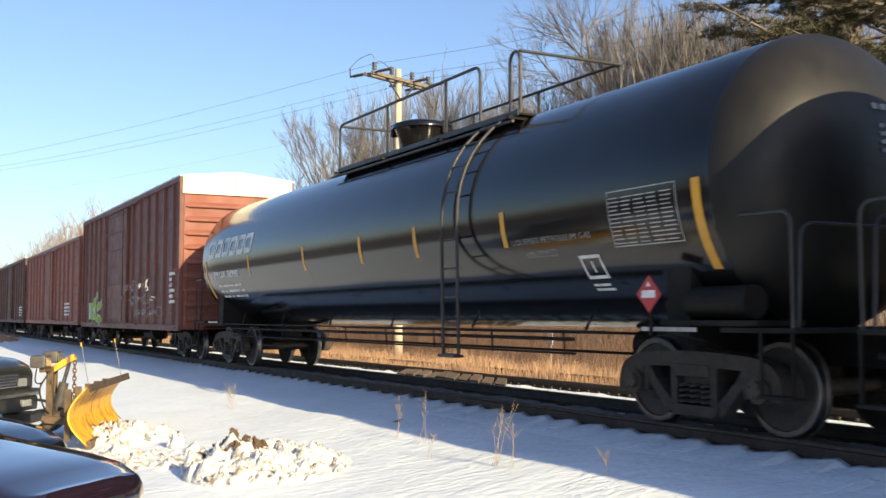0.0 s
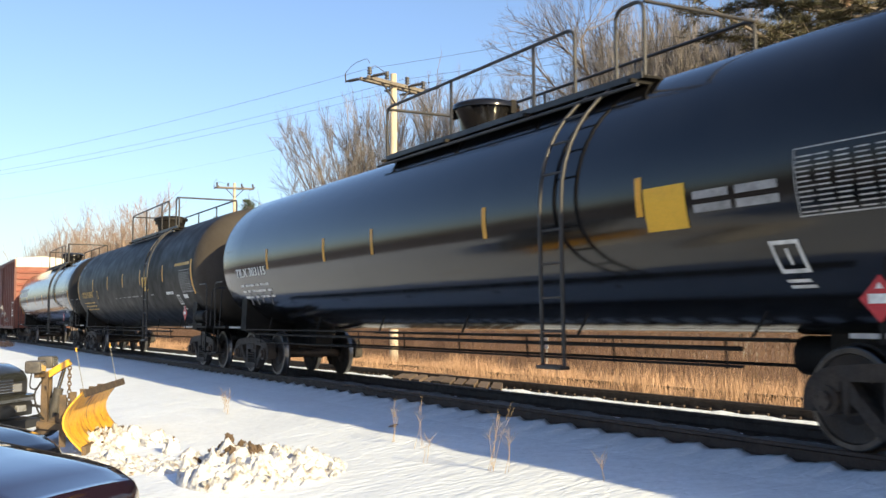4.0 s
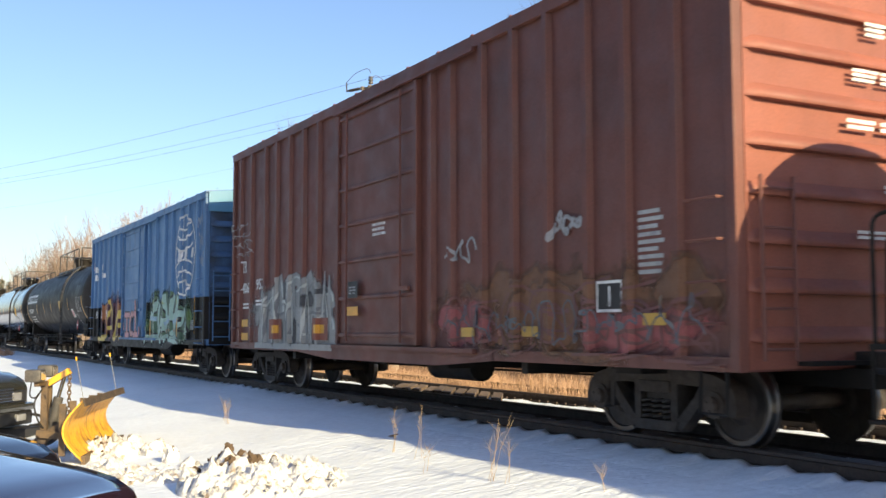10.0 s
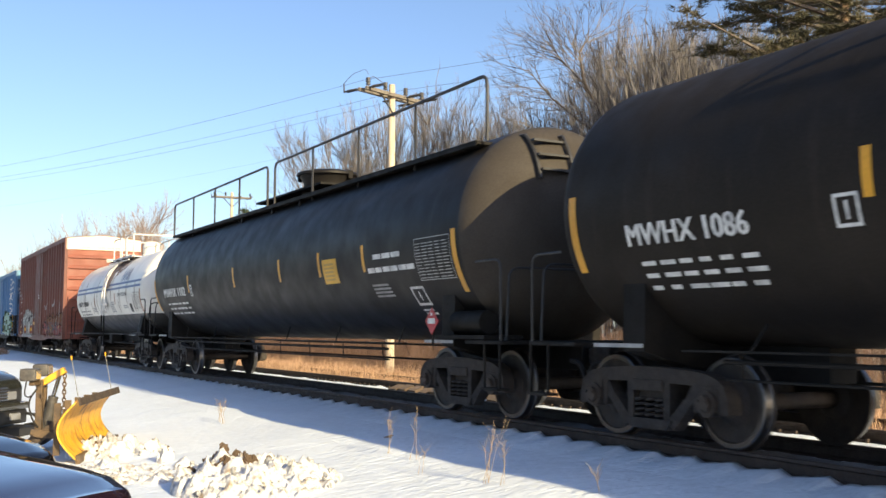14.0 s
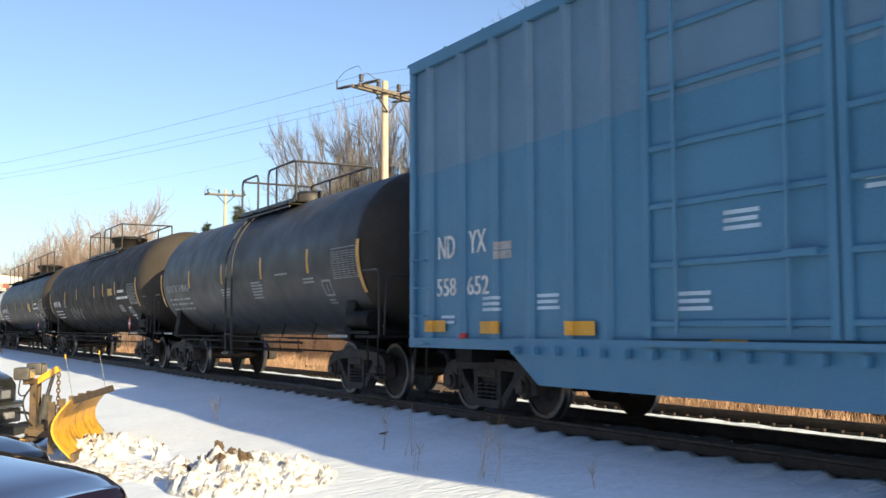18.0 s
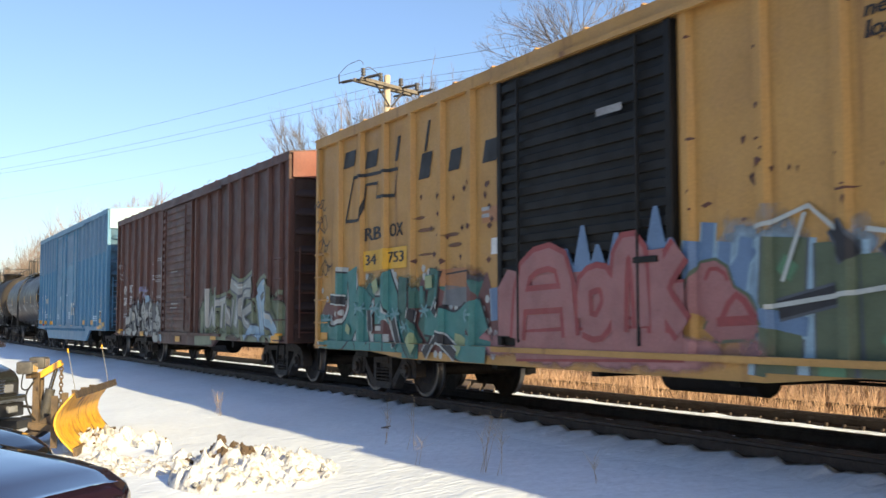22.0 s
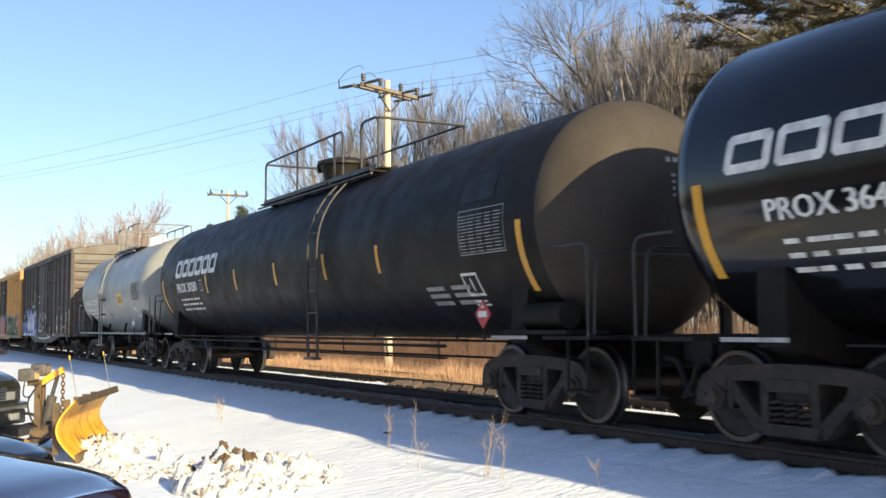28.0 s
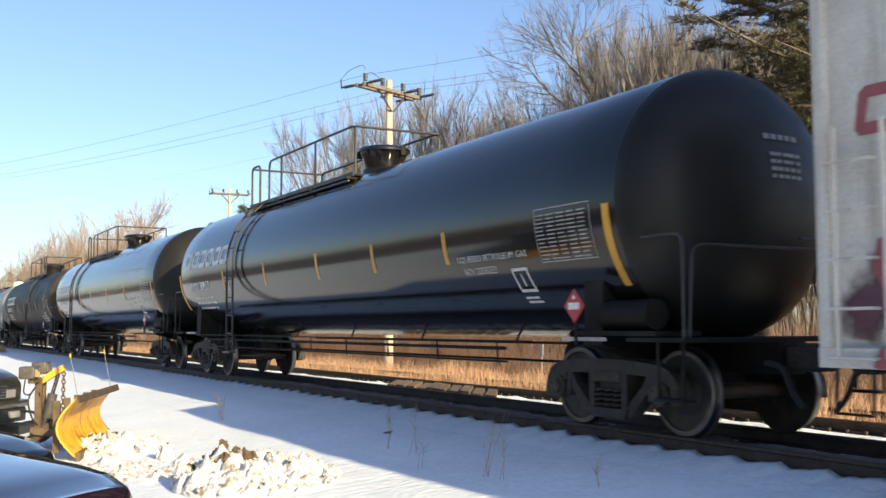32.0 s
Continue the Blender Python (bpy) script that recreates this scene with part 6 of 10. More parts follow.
part("side_rail", tube(bmesh.new(), [(-5.6, -1.42, 1.03), (5.6, -1.42, 1.03)], 0.024, 6), M_FRAME, c)

# ---- two long matte tanks with walkways
for u, txt, seed, ft, rt, st in ((110.86, "MWHX 1102", 1, -7.72, 7.73, (-5.1, -1.4, 1.5, 3.52, 5.37)), (129.8, "MWHX 1086", 2, -7.23, 7.83, (-4.12, -1.5, 1.95, 3.49, 5.39))):
    first = seed == 1
    c = tank_car("tank_car", "dull black tank car with a long side walkway" if first else "dull black tank car with scrawled grey tags", u, ft, rt, 2.5, 1.5, M_DUSTY if first else M_BRNBLK, walk_on=first, plat=None if first else (-2.6, 3.2), gap=None if first else (-0.6, 0.2),
                 top=4.7, dome_at=0.3, dome_h=0.5, dome_r=0.62, stripes=st, stripe_z=(2.08, 2.5) if first else (2.2, 2.6), band=(-8.5 if first else -7.95, 8.3), dome_m=M_DUSTY, ladder=None)
    marks(c, txt, -7.6 if first else -7.08, -5.45 if first else -5.4, 2.02, 2.24, seed=seed)
    paint_tank(c, "test_panel", d_frame(-5.0 if first else -4.47, -4.8 if first else -4.22, 1.99, 2.26, 0.03), M_WHITE)
    if first:
        paint_tank(c, "placard_plate", d_rect(3.68, 4.3, 1.95, 2.36), M_PLAC, "yellow information placard")
        paint_tank(c, "small_stencil", d_bars(3.76, 4.22, 2.0, 2.32, 5, random.Random(4)), M_OCHRE, lift=0.009)
    else:
        paint_tank(c, "placard_plate", d_rect(4.25, 4.95, 2.2, 2.42), M_OCHRE, "dull yellow placard")
        paint_tank(c, "scrawled_tag", d_poly(*stroke([(-3.6, 1.5), (-3.2, 1.9), (-3.0, 1.5), (-2.7, 1.95), (-2.3, 1.6), (-2.0, 1.9), (-1.7, 1.5), (-1.3, 1.85)], 0.06)), M_GREYT, "thin grey spray tag")
    data_panel(c, 7.19, 8.16, 1.9, 2.46, 6 + seed)
    paint_tank(c, "small_stencil", d_bars(5.5, 7.1, 2.05, 2.13, 1, random.Random(8), 6, 0.95, 0.08), M_WHITE)
    paint_tank(c, "small_stencil", d_bars(5.75, 6.7, 2.25, 2.33, 1, random.Random(9), 3, 0.95, 0.1), M_WHITE)
    paint_tank(c, "small_stencil", d_bars(5.5, 6.3, 1.68, 1.9, 4, random.Random(5)), M_GREYT)
    square_mark(c, 6.72, 7.12, 1.53, 1.8)
    diamond(c, 7.74, 1.29, -1.5)

c = tank_car("tank_car", "weathered grey-black tank car with dusty shoulders", 147.2, -5.42, 5.53, 2.4, 1.4, M_GREYBLK, plat=(-1.3, 2.1), gap=(-0.2, 0.45), top=4.5, dome_at=0.7, dome_h=0.3, dome_r=0.36, ladder=-0.35, stripes=(-3.68, -1.02, 1.61, 4.12), stripe_z=(2.12, 2.55), band=(-6.4, 6.3), under=True)
marks(c, "GATX 14041", -5.9, -3.8, 2.06, 2.24, M_GREYT)
data_panel(c, 5.25, 6.2, 2.0, 2.48, 9, M_GREYT)
square_mark(c, 4.64, 5.02, 1.7, 1.98, M_GREYT)
for x, z, n in ((-1.2, 1.8, 4), (0.9, 1.75, 6), (2.4, 2.15, 1), (3.8, 1.95, 2)):
    paint_tank(c, "small_stencil", d_bars(x, x + 0.75, z, z + 0.06 * n, n, random.Random(n)), M_GREYT)

c = tank_car("tank_car", "blue-grey tank car with dark belly stains", 227.8, -4.1, 4.08, 2.44, 1.45, M_GTANK, pm=M_PIPEG, plat=(-1.5, 1.7), gap=(-0.75, -0.05), top=4.55, dome_at=0.7, dome_h=0.34, dome_r=0.34, ladder=-1.0, under=False, dome_m=M_WTANK, dome_label="rounded white manway dome")
marks(c, "HOKX 112287", -4.31, -2.1, 2.0, 2.18)
paint_tank(c, "placard_plate", d_rect(1.2, 1.93, 1.92, 2.26), M_PLAC, "yellow information placard")
paint_tank(c, "small_stencil", d_bars(1.28, 1.85, 1.98, 2.2, 4, random.Random(4), 3, 0.5, 0.3), M_DARKT, lift=0.009)
paint_tank(c, "data_plate", d_rect(3.4, 4.36, 2.0, 2.55), M_GREYT)
paint_tank(c, "small_stencil", d_bars(3.43, 4.34, 2.02, 2.52, 14, random.Random(4), 7, 0.62, 0.25), M_DARKT, lift=0.009)
square_mark(c, 3.22, 3.56, 1.52, 1.78)
for x, z, n in ((1.3, 1.45, 6), (2.2, 1.75, 2), (-2.2, 1.85, 1), (3.3, 1.86, 2)):
    paint_tank(c, "small_stencil", d_bars(x, x + 0.75, z, z + 0.06 * n, n, random.Random(n)), M_GREYT)
for y_, z_ in ((-0.5, 0.84), (-0.2, 0.7)):
    part("brake_rod", tube(bmesh.new(), [(-3.4, y_, z_), (3.4, y_, z_)], 0.022, 6), M_FRAME, c)
for x_ in (-0.9, -0.2, 0.35, 0.9, 1.45, 2.4):
    part("rod_hanger", boxm(x_ - 0.05, x_ + 0.05, -0.56, -0.46, 0.66 + 0.05 * math.sin(9 * x_), 1.06, bevel=0.01), M_FRAME, c)
part("brake_valve", boxm(-0.5, -0.05, -0.7, -0.3, 0.7, 1.04, bevel=0.04), M_FRAME, c)
part("side_rail", tube(bmesh.new(), [(-5.3, -1.42, 1.02), (5.3, -1.42, 1.02)], 0.035, 6), M_PIPEG, c)
for x, w_ in ((4.3, 1.3), (-4.2, 1.2)):
    paint_tank(c, "soot_stain", d_rect(x - w_ / 2, x + w_ / 2, 1.05, 1.75), M_MIST["soot"], "", 0.0045)
for x, w_, z0_, z1_ in ((-0.62, 0.35, 1.52, 1.72), (-1.35, 0.5, 3.2, 3.75), (-0.6, 1.2, 3.35, 3.8)):
    paint_tank(c, "rust_run", d_rect(x - w_ / 2, x + w_ / 2, z0_, z1_), M_MIST["rustdark"], "", 0.0048)
for x in (-3.0, -0.6, 1.9):
    part("lift_bracket", bar(bmesh.new(), (x, 1.06), (x + 0.22, 1.32), 0.05, -1.32, -1.26), M_FRAME, c)
for z in (1.62, 2.1):
    part("ladder_bracket", boxm(-1.04, -0.54, -1.56, -1.42, z, z + 0.05, bevel=0.01), M_PIPE, c)
part("bottom_outlet", tube(bmesh.new(), [(1.75, -0.3, 0.5), (1.75, -0.2, 1.1)], 0.07, 12), M_FRAME, c)
diamond(c, 3.95, 1.33, -1.46, 0.185, M_GREYT, "grey diamond placard with a white middle")

c = tank_car("tank_car", "dull black tank car with faded patches", 244.0, -8.2, 8.24, 2.45, 1.48, M_MATTE, plat=(-2.3, 3.4), gap=(1.9, 2.7), ladder=2.05, stripes=(-4.68, -2.5, 0.0, 2.48, 4.63), stripe_z=(1.97, 2.4), band=(-8.7, 8.6), dome_m=M_DUSTY)
paint_tank(c, "word_mark", logo_blocks(-7.37, -3.85, 2.42, 2.86), M_WHITE, "heavy white word mark")
marks(c, "PROX 30280", -7.3, -5.5, 2.05, 2.28)
paint_tank(c, "test_panel", d_frame(-5.25, -5.0, 2.03, 2.3, 0.03), M_GREYT)
paint_tank(c, "faded_patch", d_rect(-8.4, -7.6, 2.3, 3.05), M_DUSTY)
data_panel(c, 7.2, 8.25, 2.1, 2.65, 12, M_GREYT)
paint_tank(c, "faded_patch", d_rect(7.2, 8.0, 2.75, 3.1), M_DUSTY)
square_mark(c, 7.0, 7.4, 1.55, 1.85)
for x in (5.9, 6.6):
    paint_tank(c, "small_stencil", d_bars(x, x + 0.6, 1.45, 1.75, 3, random.Random(4)), M_GREYT)
diamond(c, 7.8, 1.3, -1.48)

for u, txt, ft, rt, st, k in ((264.35, "PROX 36412", -8.05, 8.02, (-5.19, -3.07, -0.81, 2.02, 4.87), 1), (284.8, "PROX 39917", -7.9, 7.9, (-5.19, -2.45, 0.32, 2.63, 4.93), 2)):
    c = tank_car("tank_car", "glossy black pressure tank car with a broad valve housing", u, ft, rt, 2.5, 1.5, M_GLOSS, plat=(-5.15, 0.55), gap=(-4.6, -4.0), ladder=-4.5, top=4.72, dome_at=-0.05, dome_h=0.5, dome_r=0.46, stripes=st, stripe_z=(1.98, 2.42), band=(-8.68 - 0.09 * (k - 1), 8.45))
    paint_tank(c, "word_mark", logo_blocks(-8.33, -4.75 - 0.1 * (k - 1), 2.48 + 0.07 * (k - 1), 2.83 + 0.13 * (k - 1)), M_WHITE, "heavy white word mark")
    marks(c, txt, -7.9, -6.35, 2.03, 2.22, seed=k)
    paint_tank(c, "test_panel", d_frame(-5.05, -4.83, 1.97, 2.25, 0.03), M_WHITE)
    bracketless_text(c, (("LIQUEFIED PETROLEUM GAS", 5.2, 6.85, 1.97, 2.06), ("NON ODORIZED", 5.3, 6.1, 1.82, 1.91)), M_WHITE)
    data_panel(c, 7.15, 8.15, 1.92, 2.5, 13 + k)
    square_mark(c, 6.4, 6.75, 1.57, 1.86)
    diamond(c, 7.92, 1.37, -1.51)


# ---------------------------------------------------------------- box cars
def post_mesh(h, m):
    bm = bmesh.new()
    sec = ((-0.075, 0.0), (-0.045, -0.07), (0.045, -0.07), (0.075, 0.0))
    a, b = [bm.verts.new((x, y, 0)) for x, y in sec], [bm.verts.new((x, y, h)) for x, y in sec]
    for i in range(3):
        bm.faces.new((a[i], a[i + 1], b[i + 1], b[i]))
    bm.faces.new(b), bm.faces.new(a[::-1])
    return mesh_of("side_post", bm, m)


def end_rib_mesh(w, m, d=0.085):
    bm = bmesh.new()
    sec = [(-0.004, -0.045), (d * 0.9, -0.04), (d, -0.022), (d, 0.0), (d * 0.62, 0.045), (d * 0.25, 0.085), (-0.004, 0.11)]
    rings = [[bm.verts.new((x * s, y, z * (0.6 + 0.4 * s))) for x, z in sec] for y, s in ((-w / 2, 0.0), (-w / 2 + 0.12, 1.0), (w / 2 - 0.12, 1.0), (w / 2, 0.0))]
    for a, b in zip(rings, rings[1:]):
        for k in range(6):
            bm.faces.new((a[k], b[k], b[k + 1], a[k + 1]))
    bmesh.ops.recalc_face_normals(bm, faces=bm.faces)
    return mesh_of("end_rib", bm, m, 50)


def box_car(label, u, x0, x1, zs, ze, m, posts, doors, ends, trucks, end_m=None, roof_m=None, cap=None, sill=None, n_ribs=7, door_m=None, corr=True, wheel=0.42, peak=0.16, low=None, cap_h=0.45, group="train of freight cars"):
    """x0..x1: the ends; zs, ze: sill and eaves; doors: (x0, x1) each; cap: colour of the end's plain top."""
    car = new_car("box_car", label, "box car", u, group)
    end_m, roof_m, door_m = end_m or m, roof_m or M_ROOF, door_m or m
    H = 1.50
    part("body", boxm(x0 + 0.04, x1 - 0.04, -H, H, zs, ze - 0.005), m, car)
    pm = post_mesh(ze - zs - 0.22, m)
    for s in (-1, 1):
        for x in posts:
            o = part("side_post", pm, None, car)
            o.location = (x, s * H, zs + 0.12)
            if s > 0:
                o.rotation_euler = (0, 0, math.pi)
        part("top_chord", boxm(x0, x1, min(s * H, s * 1.57), max(s * H, s * 1.57), ze - 0.13, ze, bevel=0.01), m, car)
        if sill:
            pts = [(sill[0], zs + 0.14), (sill[0], zs), (sill[1], sill[4]), (sill[2], sill[4]), (sill[3], zs), (sill[3], zs + 0.14)]
            bm = prism(bmesh.new(), pts, s * 1.54 - 0.03, s * 1.54 + 0.03)
            bmesh.ops.recalc_face_normals(bm, faces=bm.faces)
            sm = low[1] if low else m
            part("side_sill", bm, sm, car)
            part("side_sill", boxm(x0, x1, min(s * H, s * 1.565), max(s * H, s * 1.565), zs, zs + 0.13), sm, car)
        else:
            part("side_sill", boxm(x0, x1, min(s * H, s * 1.57), max(s * H, s * 1.57), zs - 0.03, zs + 0.13, bevel=0.01), m, car)
        if low:   # a darker painted strip along the bottom
            for q in [(low[0], low[1])]:
                b = on_side(d_rect(x0 + 0.05, x1 - 0.05, zs + 0.135, low[0]), posts, H, 0.07)
                if s > 0:
                    b = turn_bm(b, Matrix.Diagonal((1, -1, 1, 1)))
                    bmesh.ops.reverse_faces(b, faces=b.faces)
                part("lower_paint", b, low[1], car)
        for xe in (x0 + 0.06, x1 - 0.06):
            part("corner_post", boxm(xe - 0.06, xe + 0.06, min(s * 1.44, s * 1.565), max(s * 1.44, s * 1.565), zs, ze - 0.13, bevel=0.015), m, car)
            if low:
                part("lower_paint", boxm(xe - 0.063, xe + 0.063, min(s * 1.437, s * 1.568), max(s * 1.437, s * 1.568), zs + 0.135, low[0], bevel=0.012), low[1], car)
        for d0, d1 in doors:
            b = boxm(d0 + 0.02, d1 - 0.02, min(s * H, s * 1.55), max(s * H, s * 1.55), zs + 0.16, ze - 0.2)
            door = part("door", b, door_m, car, "sliding steel door")
            n = 17 if corr else 7
            for k in range(n):
                z = zs + 0.3 + (ze - zs - 0.6) * k / (n - 1)
                h = 0.05 if corr else 0.03
                part("door_rib", boxm(d0 + 0.1, d1 - 0.1, min(s * 1.548, s * 1.585), max(s * 1.548, s * 1.585), z - h, z + h, bevel=0.012), door_m, door)
            for xx in (d0 + 0.06, d1 - 0.06):
                part("door_edge", boxm(xx - 0.045, xx + 0.045, min(s * 1.548, s * 1.60), max(s * 1.548, s * 1.60), zs + 0.16, ze - 0.2, bevel=0.01), door_m, door)
            for k, xx in enumerate((d0 + 0.5, d1 - 0.5)):
                part("lock_bar", tube(bmesh.new(), [(xx, s * 1.615, zs + 0.2), (xx, s * 1.615, ze - 0.25)], 0.02, 6), door_m, door)
            part("door_handle", boxm(d1 - 0.55, d1 - 0.2, min(s * 1.6, s * 1.64), max(s * 1.6, s * 1.64), 1.72, 1.78), door_m, door)
        if doors:
            a, b = min(d[0] for d in doors) - 0.1, max(d[1] for d in doors) + (1.6 if not corr else 2.4)
            part("door_track", boxm(a, b, min(s * 1.55, s * 1.63), max(s * 1.55, s * 1.63), zs + 0.08, zs + 0.14), m, car)
            part("door_track", boxm(a, b, min(s * 1.57, s * 1.62), max(s * 1.57, s * 1.62), ze - 0.19, ze - 0.13), m, car)
    # ends
    zt = ze - (cap_h + 0.17 if cap else 0.35)
    rm = end_rib_mesh(2.86, end_m)
    rl = end_rib_mesh(2.86, low[1]) if low else rm
    for s, xe in ((-1, x0), (1, x1)):
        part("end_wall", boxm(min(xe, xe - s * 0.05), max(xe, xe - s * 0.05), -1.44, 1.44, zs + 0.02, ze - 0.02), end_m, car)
        if low:
            part("lower_paint", boxm(min(xe, xe + s * 0.003), max(xe, xe + s * 0.003), -1.43, 1.43, zs + 0.02, low[0]), low[1], car)
        for k in range(n_ribs):
            zr = zs + 0.3 + (zt - zs - 0.45) * k / (n_ribs - 1)
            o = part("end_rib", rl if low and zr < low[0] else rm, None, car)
            o.location = (xe - s * 0.002, 0, zr)
            o.rotation_euler = (0, 0, 0 if s > 0 else math.pi)
        bm = bmesh.new()
        prof = [(-1.5, ze - (cap_h if cap else 0.16)), (1.5, ze - (cap_h if cap else 0.16)), (1.5, ze + 0.01), (0, ze + peak), (-1.5, ze + 0.01)]
        prism(bm, prof, xe - 0.02 if s > 0 else xe - 0.06, xe + 0.06 if s > 0 else xe + 0.02)
        for v in bm.verts:
            v.co = (v.co.y, v.co.x, v.co.z)
        bmesh.ops.recalc_face_normals(bm, faces=bm.faces)
        part("end_fascia", bm, cap or end_m, car, "plain top panel of the end wall")
        # ladders on the end and on the side near it
        lx = xe + s * 0.12
        for y in (-1.38, -0.98):
            part("ladder_stile", tube(bmesh.new(), [(lx, y, zs + 0.1), (lx, y, zs + 1.75)], 0.018, 6), m, car)
        for k in range(5):
            part("rung", tube(bmesh.new(), [(lx, -1.38, zs + 0.2 + 0.36 * k), (lx, -0.98, zs + 0.2 + 0.36 * k)], 0.014, 6), m, car)
        sx = xe - s * 0.16
        for k in range(5):
            z = zs + 0.05 + 0.38 * k
            part("grab_iron", tube(bmesh.new(), [(sx, -1.57, z), (sx, -1.64, z), (sx - s * 0.42, -1.64, z), (sx - s * 0.42, -1.57, z)], 0.013, 6), m, car)
        part("stirrup_step", tube(bmesh.new(), [(sx, -1.55, zs), (sx, -1.57, zs - 0.38), (sx - s * 0.34, -1.57, zs - 0.38), (sx - s * 0.34, -1.55, zs)], 0.018, 6), M_FRAME, car)
        part("end_platform", boxm(min(xe + s * 0.05, xe + s * 0.22), max(xe + s * 0.05, xe + s * 0.22), -0.9, 0.9, zs + 0.05, zs + 0.09), M_FRAME, car)
    part("brake_wheel", tube(bmesh.new(), [(x1 + 0.24, 0.75 + 0.27 * math.cos(a), 2.5 + 0.27 * math.sin(a)) for a in (2 * math.pi * k / 20 for k in range(21))], 0.016, 6), M_FRAME, car)
    # roof: two slopes with cross seams
    bm = bmesh.new()
    prof = [(-1.57, ze - 0.01), (-1.57, ze + 0.03), (0, ze + peak + 0.03), (1.57, ze + 0.03), (1.57, ze - 0.01), (0, ze + peak - 0.02)]
    prism(bm, prof, x0 - 0.05, x1 + 0.05)
    for v in bm.verts:
        v.co = (v.co.y, v.co.x, v.co.z)
    bmesh.ops.recalc_face_normals(bm, faces=bm.faces)
    part("roof", bm, roof_m, car)
    sm = bmesh.new()
    for x in (0,):
        for s in (-1, 1):
            vs = [sm.verts.new(v) for v in ((x - 0.05, s * 1.54, ze + 0.032), (x + 0.05, s * 1.54, ze + 0.032), (x + 0.05, 0, ze + peak + 0.034), (x - 0.05, 0, ze + peak + 0.034), (x, s * 1.54, ze + 0.075), (x, 0, ze + peak + 0.075))]
            for q in ((0, 4, 5, 3), (4, 1, 2, 5), (0, 1, 4)):
                sm.faces.new([vs[i] for i in q])
    bmesh.ops.recalc_face_normals(sm, faces=sm.faces)
    sm = mesh_of("roof_seam", sm, roof_m)
    for k in range(1, 16):
        part("roof_seam", sm, None, car).location.x = x0 + (x1 - x0) * k / 16
    # underframe
    part("center_sill", boxm(x0 - 0.3, x1 + 0.3, -0.22, 0.22, 0.60, zs + 0.01), M_FRAME, car)
    for x in np.linspace(x0 + 3.6, x1 - 3.6, 5):
        part("cross_bearer", boxm(x - 0.06, x + 0.06, -1.45, 1.45, zs - 0.14, zs - 0.005), M_FRAME, car)
    part("air_reservoir", tube(bmesh.new(), [(0.4, -0.7, 0.62), (1.7, -0.7, 0.62)], 0.2, 14), M_FRAME, car, smooth=40)
    part("brake_rod", tube(bmesh.new(), [(trucks[0] + 1, 0.35, 0.5), (trucks[1] - 1, 0.35, 0.55)], 0.018, 6), M_FRAME, car)
    for x in trucks:
        part("body_bolster", boxm(x - 0.2, x + 0.2, -1.42, 1.42, 0.70 if zs > 0.72 else zs - 0.1, zs), M_FRAME, car)
        add_truck(car, x, wheel)
    add_couplers(car, x0 - 0.52, x1 + 0.52)
    car["ends"] = [x0 + 0.01, x1 - 0.01]
    car["posts"], car["sill"], car["deep"] = list(posts), zs, [sill[1], sill[2], sill[4]] if sill else []
    return car


def paint_side(car, name, bm, m, label="", lift=0.004, y=1.50, proud=0.07):
    posts = [p for p in car["posts"]] if proud else []
    return tagged(part(name, on_side(bm, posts, y, proud, lift=lift, sill=car["sill"] if proud else None, deep=list(car["deep"]), ends=list(car["ends"])), m, car, label), kind="stuff" if name in SMALL else "")


def graffiti(car, x0, x1, z0, z1, letters, seed, fill, edge, back=None, w=0.16, y=1.50, proud=0.07, fill2=None):
    g = random.Random(seed)
    if back:
        paint_side(car, "graffiti_ground", d_poly(*cloud(x0 - 0.15, x1 + 0.15, z0 - 0.02, z1, g), step=0), M_GRF[back], "sprayed ground colour", 0.004, y, proud)
    f, e = graffiti_shapes(x0, x1, z0, z1, g, letters, w)
    paint_side(car, "graffiti_edge", d_poly(*e, step=0.00012), M_GRF[edge], "outlined wild-style graffiti", 0.006, y, proud)
    paint_side(car, "graffiti_fill", d_poly(*f, step=0.00012), M_GRF[fill], "wild-style graffiti lettering", 0.0135, y, proud)
    if fill2:
        paint_side(car, "graffiti_shine", d_poly(*[[(0.7 * a.x + 0.3 * c.x, 0.7 * a.y + 0.3 * c.y), b, c] for a, b, c, d in f[::2]], step=0.00012), M_GRF[fill2], "", 0.02, y, proud)


def jagged(car, x0, x1, z0, z1, n, seed, fill, edge, shine, w=0.13, y=1.50, proud=0.07):
    """Spiky wild-style piece: dark edges, the colour over them, light flashes last."""
    for m, sd, cnt, ww, lf, nm in ((edge, seed, n, w * 1.5, 0.006, "graffiti_edge"), (fill, seed, n, w, 0.0135, "graffiti_fill"), (edge, seed + 3, n // 2, w * 0.3, 0.02, "graffiti_edge"), (shine, seed + 5, n, w * 0.3, 0.024, "graffiti_shine")):
        paint_side(car, nm, d_poly(*spikes(x0, x1, z0, z1, random.Random(sd), cnt, ww), step=0.00012), M_GRF[m], "jagged wild-style graffiti", lf, y, proud)


